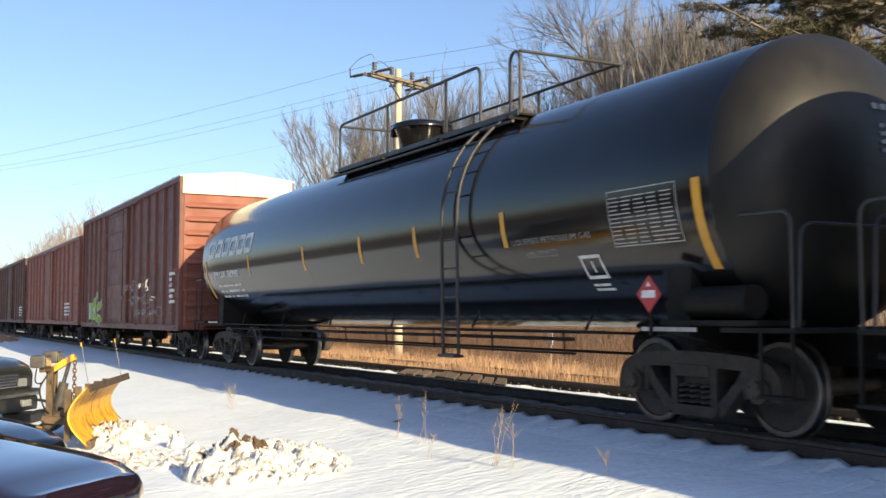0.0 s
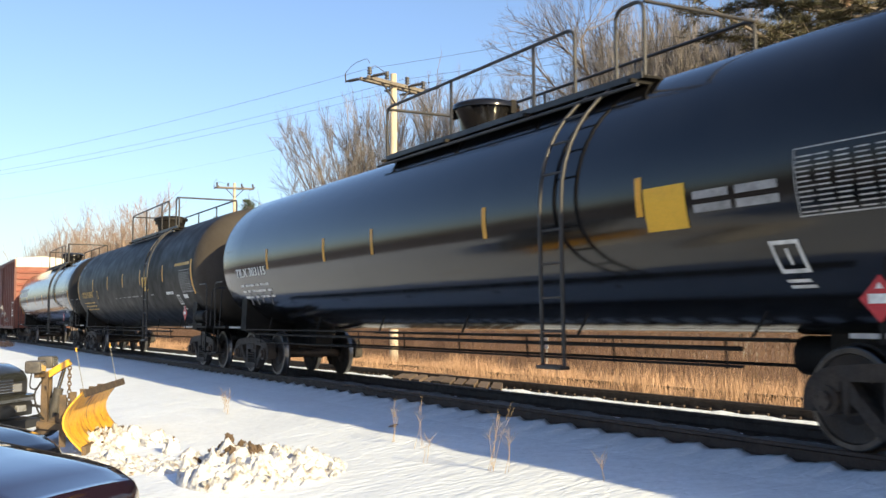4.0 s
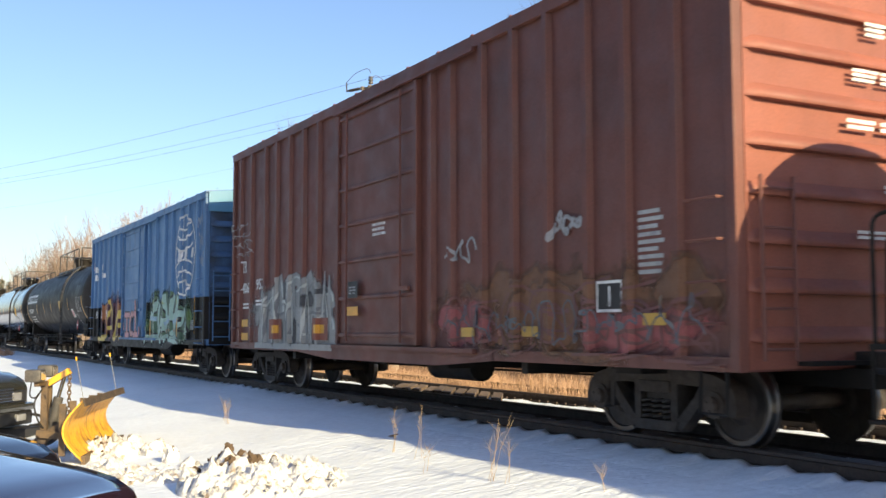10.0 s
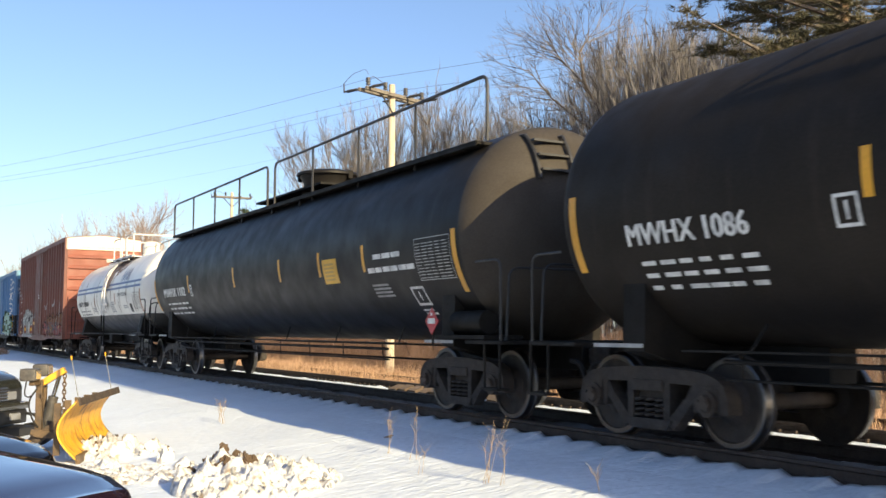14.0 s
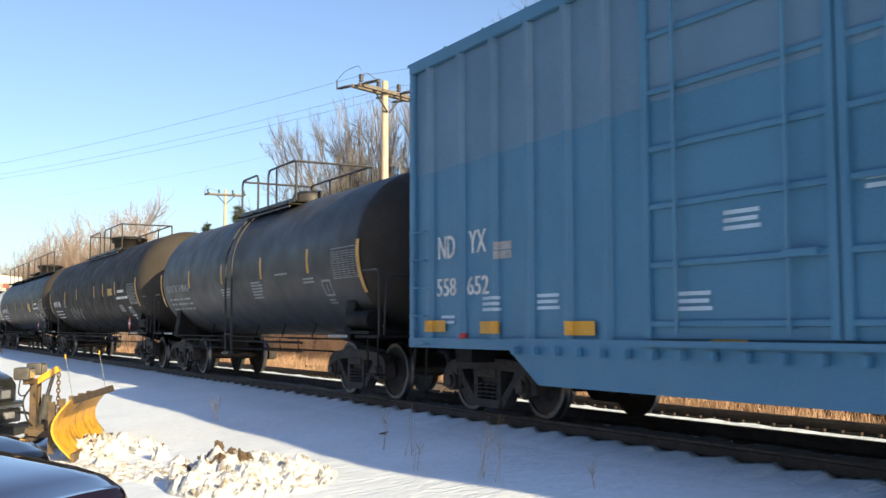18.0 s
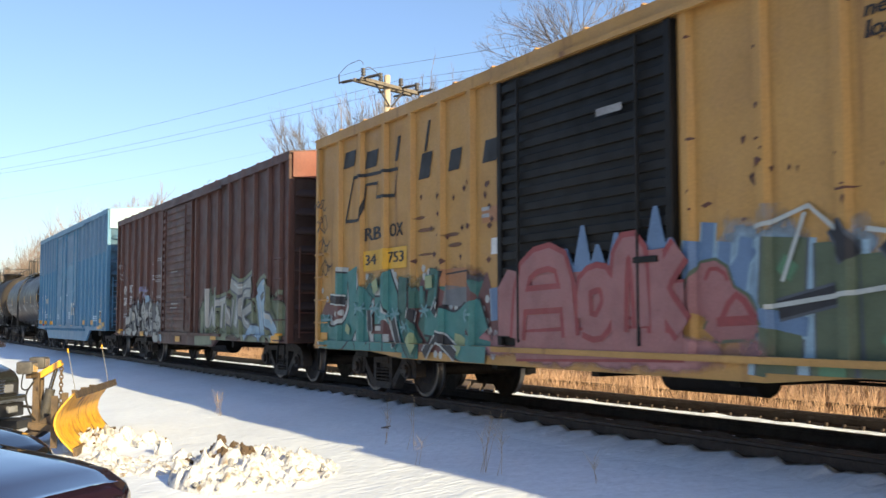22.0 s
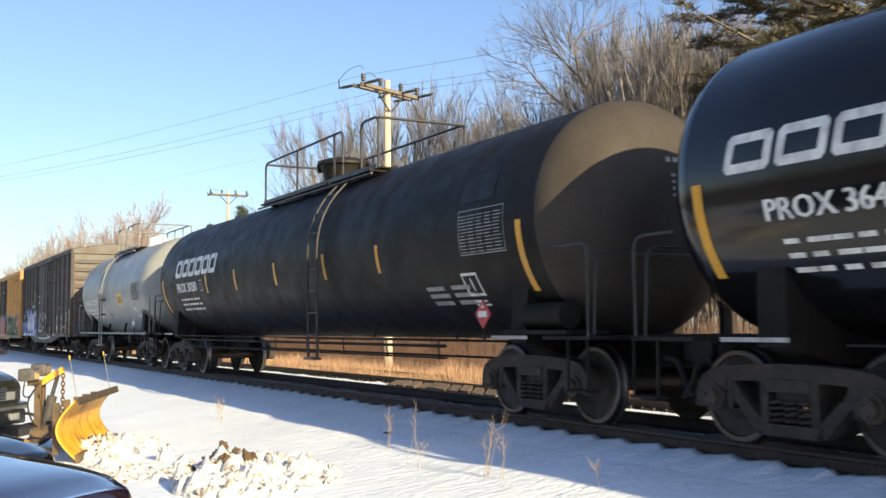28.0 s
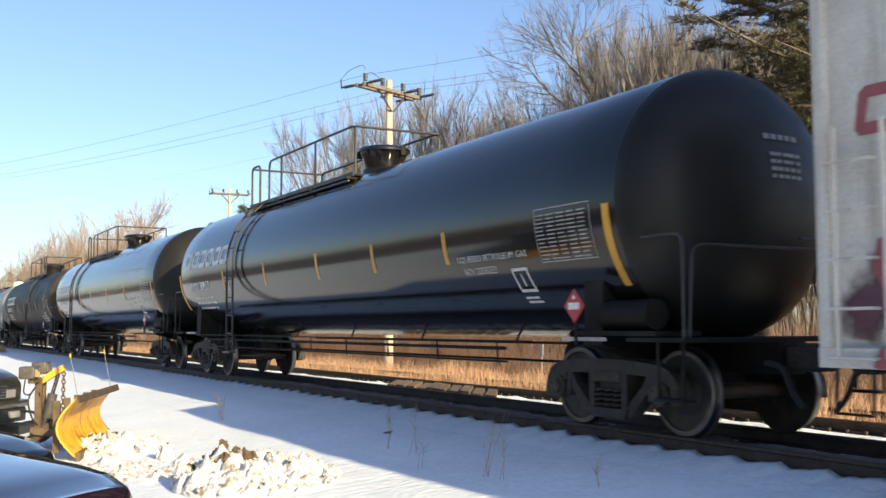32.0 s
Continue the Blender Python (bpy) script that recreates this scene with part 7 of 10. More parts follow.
def piece(car, strokes, w, fill, edge, ew=0.08, shine=None, y=1.50, proud=0.07, halo=None):
    """Hand-drawn graffiti letters: each stroke a bent line of paint with an outline, light flashes laid over it."""
    ls = [curved(list(q)) for q in strokes]
    layers = [(halo, w + ew + 0.14, 0.0045, "graffiti_edge")] if halo else []
    layers += [(edge, w + ew, 0.0065, "graffiti_edge"), (fill, w, 0.0095, "graffiti_fill")]
    for m, ww, lf, nm in layers:
        paint_side(car, nm, d_poly(*[p for q in ls for p in stroke(q, ww)], step=0.00003), M_GRF[m], "hand-painted graffiti letters", lf, y, proud)
    if shine:
        ps = [p for k, q in enumerate(ls) for p in stroke([(x + 0.22 * w, z + 0.18 * w) for x, z in q[len(q) // 4:len(q) * 2 // 3 + 1 + k % 2]], w * (0.16 + 0.1 * (k % 3)))]
        paint_side(car, "graffiti_shine", d_poly(*ps, step=0.00003), M_GRF[shine], "", 0.0125, y, proud)


def lines(car, x0, x1, z0, z1, letters, seed, m, w=0.035, y=1.50, proud=0.07):
    """Thin outlined throw-up letters: paired bent strokes."""
    g = random.Random(seed)
    f, _ = graffiti_shapes(x0, x1, z0, z1, g, letters, 0.2)
    ps = []
    for q in f:
        ps += stroke([q[0], q[3]], w) + stroke([q[1], q[2]], w)
    for k in range(letters):
        a, h = x0 + (x1 - x0) * (k + 0.5) / letters, (z1 - z0)
        r_ = 0.32 * (x1 - x0) / letters
        ps += stroke([(a + r_ * math.cos(t), z0 + h * 0.5 + h * 0.34 * math.sin(t)) for t in (0.4 + 5.2 * j / 12 for j in range(13))], w)
    paint_side(car, "graffiti_edge", d_poly(*ps, step=0.00004), M_GRF[m], "thin outlined graffiti", 0.008, y, proud)


def splatter(car, x0, x1, z0, z1, n, seed, mats, size=0.25, lift=0.004):
    """Loose sprayed patches and drips."""
    g = random.Random(seed)
    for m in mats:
        for k in range(max(2, n // 5)):
            s = size * g.uniform(1.6, 3.4)
            x, z = g.uniform(x0 + s * 0.5, max(x0 + s * 0.5, x1 - s * 0.5)), g.uniform(z0 + 0.15, z1 - 0.15)
            h = min(s * g.uniform(0.5, 0.9), 1.1 * (z1 - z0))
            paint_side(car, "sprayed_patch", d_rect(max(x0 - 0.2, x - s), min(x1 + 0.2, x + s), max(0.78, z - h), z + h), M_MIST[m], "", lift)
            lift += 0.0012


def tags(car, x0, x1, z0, z1, seed, m, lines=3, w=0.035, lift=0.008):
    """Thin scrawled tags."""
    g = random.Random(seed)
    ps = []
    for k in range(lines):
        z = z0 + (z1 - z0) * (k + 0.5) / lines
        h = (z1 - z0) / lines * 0.42
        f1, f2, p1, p2 = g.uniform(14, 19), g.uniform(22, 30), g.uniform(0, 6), g.uniform(0, 6)
        n = int(60 * max(1.0, x1 - x0))
        ln = []
        for i in range(n):
            s = i / (n - 1) * max(1.0, x1 - x0)
            ln.append((x0 + (x1 - x0) * i / (n - 1) + 0.07 * math.sin(f2 * s + p2), z + h * math.sin(f1 * s + p1) * (0.6 + 0.4 * math.sin(3.1 * s + p2)) + 0.2 * h * math.sin(2 * f2 * s)))
        ps += stroke(ln, w * 0.7)
    paint_side(car, "scrawled_tag", d_poly(*ps), m, "thin spray-can scrawl", lift)


def box_text(car, rows, m=M_WHITE, label="stencilled car marking", fat=0.012, shear=0.0):
    for s, x0, x1, z0, z1 in rows:
        paint_side(car, "lettering", d_text(s, x0, x1, z0, z1, shear, fat), m, label, 0.009)


def box_bars(car, x0, x1, z0, z1, rows, seed, m=M_WHITE, cols=1, lift=0.009):
    paint_side(car, "small_stencil", d_bars(x0, x1, z0, z1, rows, random.Random(seed), cols), m, "", lift)


def reflectors(car, spots, w=0.5, h=0.2, m=M_YEL):
    for x, z in spots:
        paint_side(car, "reflector", d_rect(x - w / 2, x + w / 2, z - h / 2, z + h / 2), m, "yellow reflective patch", 0.033)


def spread(a, b, n):
    return [a + (b - a) * k / (n - 1) for k in range(n)]


# leading cars, already well down the line
for u, ze, m, k in ((-70.2, 4.45, M_DKBRN, 0), (-52.5, 4.36, M_OXIDE, 1), (-87.6, 4.6, M_DKBRN, 2), (-105, 4.4, M_GBOX, 3)):
    b = box_car("plain red-brown box car far down the train" if k < 3 else "weathered grey box car far down the train", u, -7.9 - 0.9 * (k == 1), 7.9 + 0.9 * (k == 1), 0.85, ze, m, spread(-7.1, -2.2, 5) + spread(2.2, 7.1, 5), [(-1.6, 1.4)], 0, (-6.2, 6.2), corr=False)
    box_bars(b, 4.8, 6.4, 1.2, 1.8, 4, k, M_WHITE, 2)
b = box_car("rust-red box car with an off-white end top", -35.1, -7.65, 7.55, 0.8, 4.82, M_BROWN, spread(-6.9, -3.1, 5) + spread(1.6, 6.8, 6), [(-2.7, 0.95)], 0, (-6.0, 5.95), end_m=M_OXIDE, cap=M_CREAM, n_ribs=9, corr=False)
graffiti(b, -5.9, -3.6, 0.95, 1.9, 3, 5, "lime", "pale", None)
tags(b, 1.8, 6.2, 1.1, 2.2, 4, M_GREYT, 3)
box_bars(b, 6.3, 7.0, 1.5, 2.4, 6, 3)

# ---- blue box car
P5 = [-6.8, -6.0, -5.2, -4.23, -3.38, -2.46, 1.58, 2.49, 3.51, 4.33, 5.24, 5.98, 6.79]
# cap is a lighter blue than the body: sun on it is in the colour
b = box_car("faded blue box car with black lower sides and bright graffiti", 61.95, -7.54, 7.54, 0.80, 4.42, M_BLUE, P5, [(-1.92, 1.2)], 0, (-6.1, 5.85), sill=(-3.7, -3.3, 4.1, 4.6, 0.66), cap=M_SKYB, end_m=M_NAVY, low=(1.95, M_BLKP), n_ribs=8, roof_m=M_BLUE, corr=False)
g = random.Random(3)
paint_side(b, "emblem", d_poly(*stroke([(5.55 + 0.93 * math.cos(a), 3.05 + 1.02 * math.sin(a)) for a in (2 * math.pi * k / 36 for k in range(37))], 0.05)), M_WHITE, "white outlined globe emblem", 0.009)
arcs = []
for z in (3.85, 3.6, 3.32):
    for sg in (1, -1):
        zz = 3.05 + sg * (z - 3.05)
        hw = 0.88 * math.sqrt(max(0.05, 1 - ((z - 3.05) / 1.02) ** 2))
        arcs += stroke([(5.55 + hw * (k / 6 - 1), zz + sg * 0.16 * (1 - (k / 6 - 1) ** 2) * -1) for k in range(13)], 0.05)
arcs += stroke([(5.55, 4.05), (5.45, 3.6), (5.45, 3.3)], 0.04) + stroke([(5.55, 2.06), (5.45, 2.5), (5.45, 2.78)], 0.04)
paint_side(b, "emblem_line", d_poly(*arcs), M_WHITE, "", 0.012)
paint_side(b, "word_mark", d_poly(*[[(4.75 + k * 0.33, 2.96), (4.97 + k * 0.33, 2.96), (5.03 + k * 0.33, 3.2), (4.86 + k * 0.33, 3.2)] for k in range(5)]), M_WHITE, "white emblem word blocks", 0.009)
for xa, n_, z in ((-6.75, 3, 3.2), (-6.75, 4, 2.92), (-5.75, 2, 3.25), (-5.75, 4, 2.97)):
    paint_side(b, "word_mark", d_poly(*[[(xa + k * 0.19, z), (xa + k * 0.19 + 0.11, z), (xa + k * 0.19 + 0.11, z + 0.15 + 0.06 * (k == 0)), (xa + k * 0.19, z + 0.15 + 0.06 * (k == 0))] for k in range(n_)]), M_WHITE, "white word mark blocks", 0.009)
paint_side(b, "flag_panel", d_rect(-7.35, -7.0, 3.3, 3.6), M_WHITE, "small striped flag panel", 0.009)
paint_side(b, "flag_stripe", d_bars(-7.35, -7.0, 3.3, 3.6, 6, g, 1, 0.5, 0.0), M_RED, "", 0.012)
paint_side(b, "flag_canton", d_rect(-7.35, -7.2, 3.45, 3.6), M_BLUEP, "", 0.014)
box_text(b, (("MEC", -6.72, -6.08, 1.57, 1.82), ("317", -5.76, -5.2, 1.58, 1.83), ("92", -4.86, -4.5, 1.6, 1.85)))
paint_side(b, "sprayed_patch", d_rect(-6.2, -1.0, 0.5, 2.45), M_MIST["maroon"], "", 0.004)
paint_side(b, "sprayed_patch", d_rect(-5.4, -4.5, 1.4, 2.2), M_MIST["orange"], "", 0.0055)
paint_side(b, "sprayed_patch", d_rect(-3.2, -2.3, 1.5, 2.2), M_MIST["orange"], "", 0.0055)
paint_side(b, "sprayed_patch", d_rect(-0.6, 7.4, 0.4, 2.25), M_MIST["green"], "", 0.004)
paint_side(b, "sprayed_patch", d_rect(0.6, 1.9, 1.0, 1.7), M_MIST["moss"], "", 0.005)
paint_side(b, "sprayed_patch", d_rect(5.3, 6.4, 1.1, 1.8), M_MIST["moss"], "", 0.005)
paint_side(b, "graffiti_fill", d_poly(*(stroke([(-5.85, 0.89), (-5.5, 0.86), (-4.6, 0.84)], 0.1) + [[(-5.9, 0.9), (-5.5, 0.75), (-5.5, 1.02)]])), M_GRF["yellow"], "", 0.015)
piece(b, (((-4.54, 0.95), (-4.19, 1.70), (-3.86, 1.84), (-3.63, 0.96)), ((-4.61, 1.22), (-3.60, 1.26)), ((-4.19, 2.16), (-3.94, 1.87)), ((-3.60, 2.10), (-3.54, 1.26))), 0.13, "yellow", "maroon", 0.05)
piece(b, (((-2.69, 1.90), (-3.03, 1.48), (-3.26, 0.97), (-2.88, 0.91), (-2.56, 1.25)), ((-1.92, 1.52), (-2.51, 1.61), (-2.61, 1.36), (-2.02, 1.24), (-2.37, 0.89)), ((-5.31, 0.91), (-4.35, 0.98)), ((-2.20, 1.79), (-2.50, 1.69))), 0.15, "yellow", "maroon", 0.05)
piece(b, (((-1.26, 1.63), (-0.51, 1.62)), ((-0.89, 1.63), (-0.90, 1.04)), ((-1.16, 1.01), (-0.60, 1.02)), ((-0.04, 1.58), (-0.25, 1.65), (-0.46, 1.42), (-0.44, 1.16), (-0.27, 1.04), (-0.06, 1.10))), 0.15, "pink", "black", 0.08, None, 1.605, 0)
piece(b, (((0.27, 1.62), (0.28, 1.07)), ((-0.02, 1.02), (0.73, 1.04)), ((0.03, 1.65), (0.38, 1.66)), ((0.18, 2.05), (0.28, 1.76)), ((0.71, 1.26), (0.79, 1.01)), ((-1.46, 1.37), (-1.36, 1.16))), 0.15, "pink", "black", 0.08, None, 1.605, 0)
paint_side(b, "sprayed_patch", d_rect(0.9, 6.6, 0.3, 2.35), M_MIST["green"], "", 0.0058)
piece(b, (((1.03, 0.95), (3.90, 0.98)), ((4.14, 0.94), (4.80, 0.87), (5.20, 0.71)), ((1.26, 1.23), (1.13, 1.04)), ((2.30, 1.05), (2.30, 0.82)), ((3.23, 1.02), (3.28, 0.79)), ((3.68, 1.02), (3.75, 0.85)), ((1.35, 0.94), (1.41, 0.80)), ((4.37, 1.11), (4.66, 0.95))), 0.15, "mint", "black", 0.08)
piece(b, (((2.23, 2.02), (2.20, 1.49)), ((2.71, 1.98), (2.22, 1.40), (2.26, 1.09)), ((1.85, 1.62), (2.20, 1.46)), ((2.93, 1.89), (2.75, 1.48), (2.87, 1.14))), 0.19, "mint", "black", 0.07, None, 1.503, 0.07, "green")
piece(b, (((3.49, 2.10), (3.08, 1.33), (2.78, 1.07)), ((3.50, 2.09), (3.76, 1.50), (3.64, 1.11)), ((3.06, 1.32), (3.75, 1.40)), ((3.28, 1.08), (3.91, 1.45), (4.14, 1.32))), 0.2, "mint", "black", 0.07, None, 1.507, 0.07, "green")
piece(b, (((4.56, 2.08), (4.32, 1.52), (4.90, 1.55)), ((4.91, 2.03), (4.53, 1.12)), ((4.29, 1.86), (4.15, 1.60), (4.23, 1.12))), 0.21, "mint", "black", 0.07, None, 1.511, 0.07, "green")
piece(b, (((4.99, 1.59), (5.41, 1.56), (5.47, 1.41), (5.05, 1.23)), ((5.54, 1.67), (5.84, 1.40), (5.96, 1.08)), ((5.57, 1.14), (5.92, 1.08)), ((5.82, 1.55), (5.95, 1.56))), 0.17, "mint", "black", 0.07, None, 1.515, 0.07, "green")
piece(b, (((1.85, 1.50), (2.67, 1.47)), ((3.58, 1.32), (4.22, 1.46)), ((4.45, 1.35), (4.82, 1.43)), ((5.87, 1.33), (5.99, 1.29))), 0.11, "skyblue", "mint", 0.02, None, 1.518)
piece(b, (((2.22, 1.98), (2.15, 1.87)), ((3.50, 1.99), (3.55, 1.85)), ((4.79, 1.95), (4.86, 1.83)), ((5.40, 1.49), (5.37, 1.41)), ((5.87, 1.15), (5.98, 1.14))), 0.07, "limewash", "mint", 0.02, None, 1.52)
piece(b, (((3.74, 1.18), (3.79, 1.10)), ((4.28, 1.19), (4.33, 1.12)), ((4.56, 1.20), (4.60, 1.12)), ((4.99, 0.82), (5.10, 0.75)), ((1.18, 1.28), (1.15, 1.15))), 0.07, "orange", "mint", 0.02, None, 1.52)
paint_side(b, "graffiti_edge", d_poly(*[p for q in (((3.15, 1.69), (3.28, 1.46)), ((3.31, 1.78), (3.38, 1.46)), ((4.53, 1.68), (4.78, 1.83)), ((4.06, 1.28), (4.12, 1.13)), ((5.67, 1.41), (5.77, 1.18)), ((4.95, 1.35), (5.35, 1.40)), ((3.06, 1.22), (3.41, 1.24)), ((5.14, 1.15), (5.65, 1.12))) for p in stroke(q, 0.05)], step=0.00003), M_GRF["black"], "dark gaps between the letters", 0.034)
tags(b, 6.95, 7.4, 2.6, 4.0, 8, M_GREYT, 3, 0.03)
box_bars(b, 6.12, 6.42, 1.17, 1.42, 5, 3, M_PALE, 2)
for x in (-6.92, 6.68):
    paint_side(b, "reflector", d_rect(x - 0.06, x + 0.06, 1.08, 1.98), M_YEL, "tall yellow reflective bar", 0.025)
for x in (-4.3, 1.84, 4.84):
    paint_side(b, "reflector", d_rect(x - 0.05, x + 0.05, 1.0, 1.45), M_YEL, "yellow reflective bar", 0.025)

# ---- tall red-brown box car
P6 = [-6.91, -6.19, -5.32, -4.65, -3.93, -3.2, -2.48, 1.74, 2.3, 3.11, 3.84, 4.56, 5.31, 5.97, 6.73]
b = box_car("tall red-brown box car with silver graffiti and an off-white end top", 79.1, -7.45, 7.53, 0.77, 4.93, M_BROWN, P6, [(-1.56, 1.4)], 0, (-6.26, 5.82), sill=(-3.4, -1.9, 1.9, 3.4, 0.67), end_m=M_OXIDE, cap=M_CREAM, n_ribs=8, corr=False, roof_m=M_BROWN)
paint_side(b, "sprayed_patch", d_rect(-6.6, -1.1, 0.55, 2.2), M_MIST["silver"], "silver sprayed ground", 0.004)
paint_side(b, "graffiti_ground", d_poly(*cloud(-5.8, -1.75, 0.8, 1.6, random.Random(6), 20, 0.35), step=0), M_GRF["silver"], "", 0.0052)
piece(b, (((-5.43, 0.84), (-5.31, 1.65)), ((-5.00, 0.86), (-4.88, 1.80)), ((-4.53, 2.19), (-4.35, 1.61), (-4.42, 1.2)), ((-4.06, 1.08), (-3.95, 1.96), (-3.50, 2.05), (-3.45, 1.58))), 0.24, "silver", "dustgrey", 0.03, "pale")
piece(b, (((-3.22, 1.37), (-3.26, 1.84), (-2.83, 2.11)), ((-2.51, 1.65), (-2.00, 1.75), (-1.90, 1.52)), ((-2.13, 1.35), (-1.90, 1.24), (-1.84, 0.86)), ((-3.64, 1.46), (-3.28, 1.38), (-3.15, 0.86))), 0.24, "silver", "dustgrey", 0.03, "pale")
for ln in (((-4.64, 1.41), (-4.73, 0.87)), ((-3.63, 1.38), (-3.72, 0.86)), ((-2.75, 1.36), (-2.72, 0.88)), ((-3.21, 1.57), (-2.74, 1.80)), ((-2.57, 1.82), (-1.99, 1.82)), ((-4.25, 2.03), (-4.08, 1.60))):
    xa, xb = sorted((ln[0][0], ln[1][0]))
    za, zb = sorted((ln[0][1], ln[1][1]))
    paint_side(b, "sprayed_patch", d_rect(xa - 0.09, xb + 0.06, za - 0.05, zb + 0.05), M_MIST["shade"], "", 0.016)
jagged(b, -5.6, -1.85, 0.9, 2.2, 13, 31, "silver", "dustgrey", "pale", 0.1)
for x in (-4.7, -2.4):
    paint_side(b, "reflector_ground", d_rect(x - 0.36, x + 0.36, 0.98, 1.36), M_OXIDE, "red-brown patch kept clear round the reflector", 0.0295)
paint_side(b, "notice_panel", d_rect(-0.95, -0.58, 1.66, 1.92), M_DARKT, "dark notice panel on the door", 0.13, 1.5, 0)
paint_side(b, "small_stencil", d_bars(-0.9, -0.63, 1.72, 1.86, 3, random.Random(2), 2), M_GREYT, "", 0.134, 1.5, 0)
paint_side(b, "reflector", d_rect(-0.98, -0.56, 1.38, 1.52), M_YEL, "yellow reflective patch", 0.13, 1.5, 0)
paint_side(b, "sprayed_patch", d_rect(1.6, 7.4, 0.6, 2.0), M_MIST["rustdark"], "", 0.004)
for xa, xb, za, zb, mk in ((1.8, 3.6, 0.85, 1.6, "red"), (3.4, 5.4, 0.85, 1.75, "rustdark"), (5.0, 7.3, 0.85, 1.45, "red"), (6.2, 7.4, 1.1, 1.9, "rustdark")):
    paint_side(b, "sprayed_patch", d_rect(xa, xb, za, zb), M_MIST[mk], "", 0.0052)
lines(b, 2.0, 7.2, 0.9, 1.55, 7, 33, "maroon", 0.03)
tags(b, 2.1, 7.2, 0.95, 1.5, 36, M_GRF["slate"], 1, 0.03)
box_text(b, (("TR", -6.85, -6.55, 2.35, 2.6), ("406", -6.85, -6.4, 1.92, 2.14), ("952", -5.95, -5.45, 1.97, 2.19)))
tags(b, -7.3, -6.0, 2.65, 3.4, 3, M_GREYT, 4, 0.02)
tags(b, 2.1, 2.9, 2.0, 2.35, 5, M_GREYT, 1, 0.05)
tags(b, 4.6, 5.2, 2.15, 2.5, 6, M_GREYT, 1, 0.07)
for x, z, n_ in ((-6.8, 1.6, 2), (-5.95, 1.65, 2), (6.12, 1.7, 9), (-0.2, 2.6, 3)):
    box_bars(b, x, x + (0.42 if x > 6 else 0.55), z, z + 0.075 * n_, n_, n_, M_PALE if x > 6 else M_WHITE, 1, 0.05 if x > -1 and x < 0 else 0.009)
reflectors(b, ((-6.6, 1.3), (-4.7, 1.17), (-2.4, 1.17), (-6.6, 1.02)), 0.42, 0.15)
reflectors(b, ((2.72, 1.12), (4.17, 1.13), (6.37, 1.25)), 0.34, 0.12, M_OCHRE)
paint_side(b, "test_panel", d_rect(5.44, 5.88, 1.33, 1.66), M_DARKT, "dark panel with white border", 0.02)
paint_side(b, "panel_border", d_frame(5.44, 5.88, 1.33, 1.66, 0.03), M_WHITE, "", 0.024)
eb = d_bars(-0.9, 0.9, 4.55, 4.62, 1, random.Random(5), 9, 0.9, 0.2)
for v_ in eb.verts:
    v_.co = (7.6, v_.co.x, v_.co.y)
tagged(part("small_stencil", eb, M_PALE, b), kind="stuff")
for ya, yb, za, zb, n_, c_ in ((0.75, 1.3, 4.30, 4.37, 1, 4), (0.1, 0.45, 3.98, 4.14, 3, 1), (-0.1, 0.7, 3.52, 3.66, 3, 2), (-0.2, 0.75, 3.05, 3.17, 2, 2), (0.3, 0.9, 2.45, 2.55, 2, 2), (-0.1, 0.6, 2.0, 2.1, 2, 3)):
    eb = d_bars(ya, yb, za, zb, n_, random.Random(6), c_, 0.6, 0.2)
    for v_ in eb.verts:
        v_.co = (7.617, v_.co.x, v_.co.y)
    tagged(part("small_stencil", eb, M_WHITE, b), kind="stuff")

# ---- light blue double-door box car
P11 = [-7.24, -6.4, -5.6, -4.83, -4.08, -3.4, 2.42, 3.3, 4.09, 4.85, 5.68, 6.41, 7.14]
# pale cap: the sunlit top of the end is put into its colour
b = box_car("light blue double-door box car with a paler faded top half", 163.42, -7.78, 7.85, 0.88, 4.86, M_SKYB, P11, [(-2.77, -0.43), (-0.43, 2.26)], 0, (-6.52, 6.13), cap=M_GRF["skyblue"], end_m=M_DKBLUE, sill=(-5.2, -4.6, 4.35, 5.1, 0.5), n_ribs=8, cap_h=0.62, corr=False, roof_m=M_SKYB, wheel=0.42)
paint_side(b, "faded_paint", d_poly([(-7.72, 3.25), (7.78, 3.5), (7.78, 4.72), (-7.72, 4.72)]), M_SKYF, "paler faded upper paint")
for d0, d1 in ((-2.72, -0.5), (-0.36, 2.2)):
    bm = d_rect(d0, d1, 3.34, 4.6)
    for v_ in bm.verts:
        v_.co = (v_.co.x, -1.555, v_.co.y)
    part("faded_paint", bm, M_SKYF, b)
box_text(b, (("ND", -7.04, -6.58, 2.06, 2.36), ("YX", -6.24, -5.8, 2.09, 2.38), ("558", -7.08, -6.55, 1.56, 1.8), ("652", -6.28, -5.74, 1.56, 1.8)))
reflectors(b, ((-7.03, 1.17), (-5.7, 1.15), (-3.83, 1.14), (-1.69, 1.06), (0.94, 1.07), (3.62, 1.15), (5.2, 1.15), (6.76, 1.2), (6.76, 1.0)), 0.45, 0.15)
paint_side(b, "defect_card", d_rect(7.25, 7.7, 0.95, 1.15), M_OCHRE, "", 0.08)
for x, z, n_, y_ in ((-6.95, 1.2, 2, 0), (-1.7, 2.0, 3, 1), (-0.2, 2.2, 2, 1), (-5.9, 1.35, 3, 0), (-4.7, 1.35, 3, 0), (-2.3, 1.3, 3, 1), (5.7, 1.2, 3, 0), (0.4, 1.3, 4, 1)):
    box_bars(b, x, x + 0.5, z, z + 0.07 * n_, n_, n_, M_ICE, 1, 0.06 if y_ else 0.009)
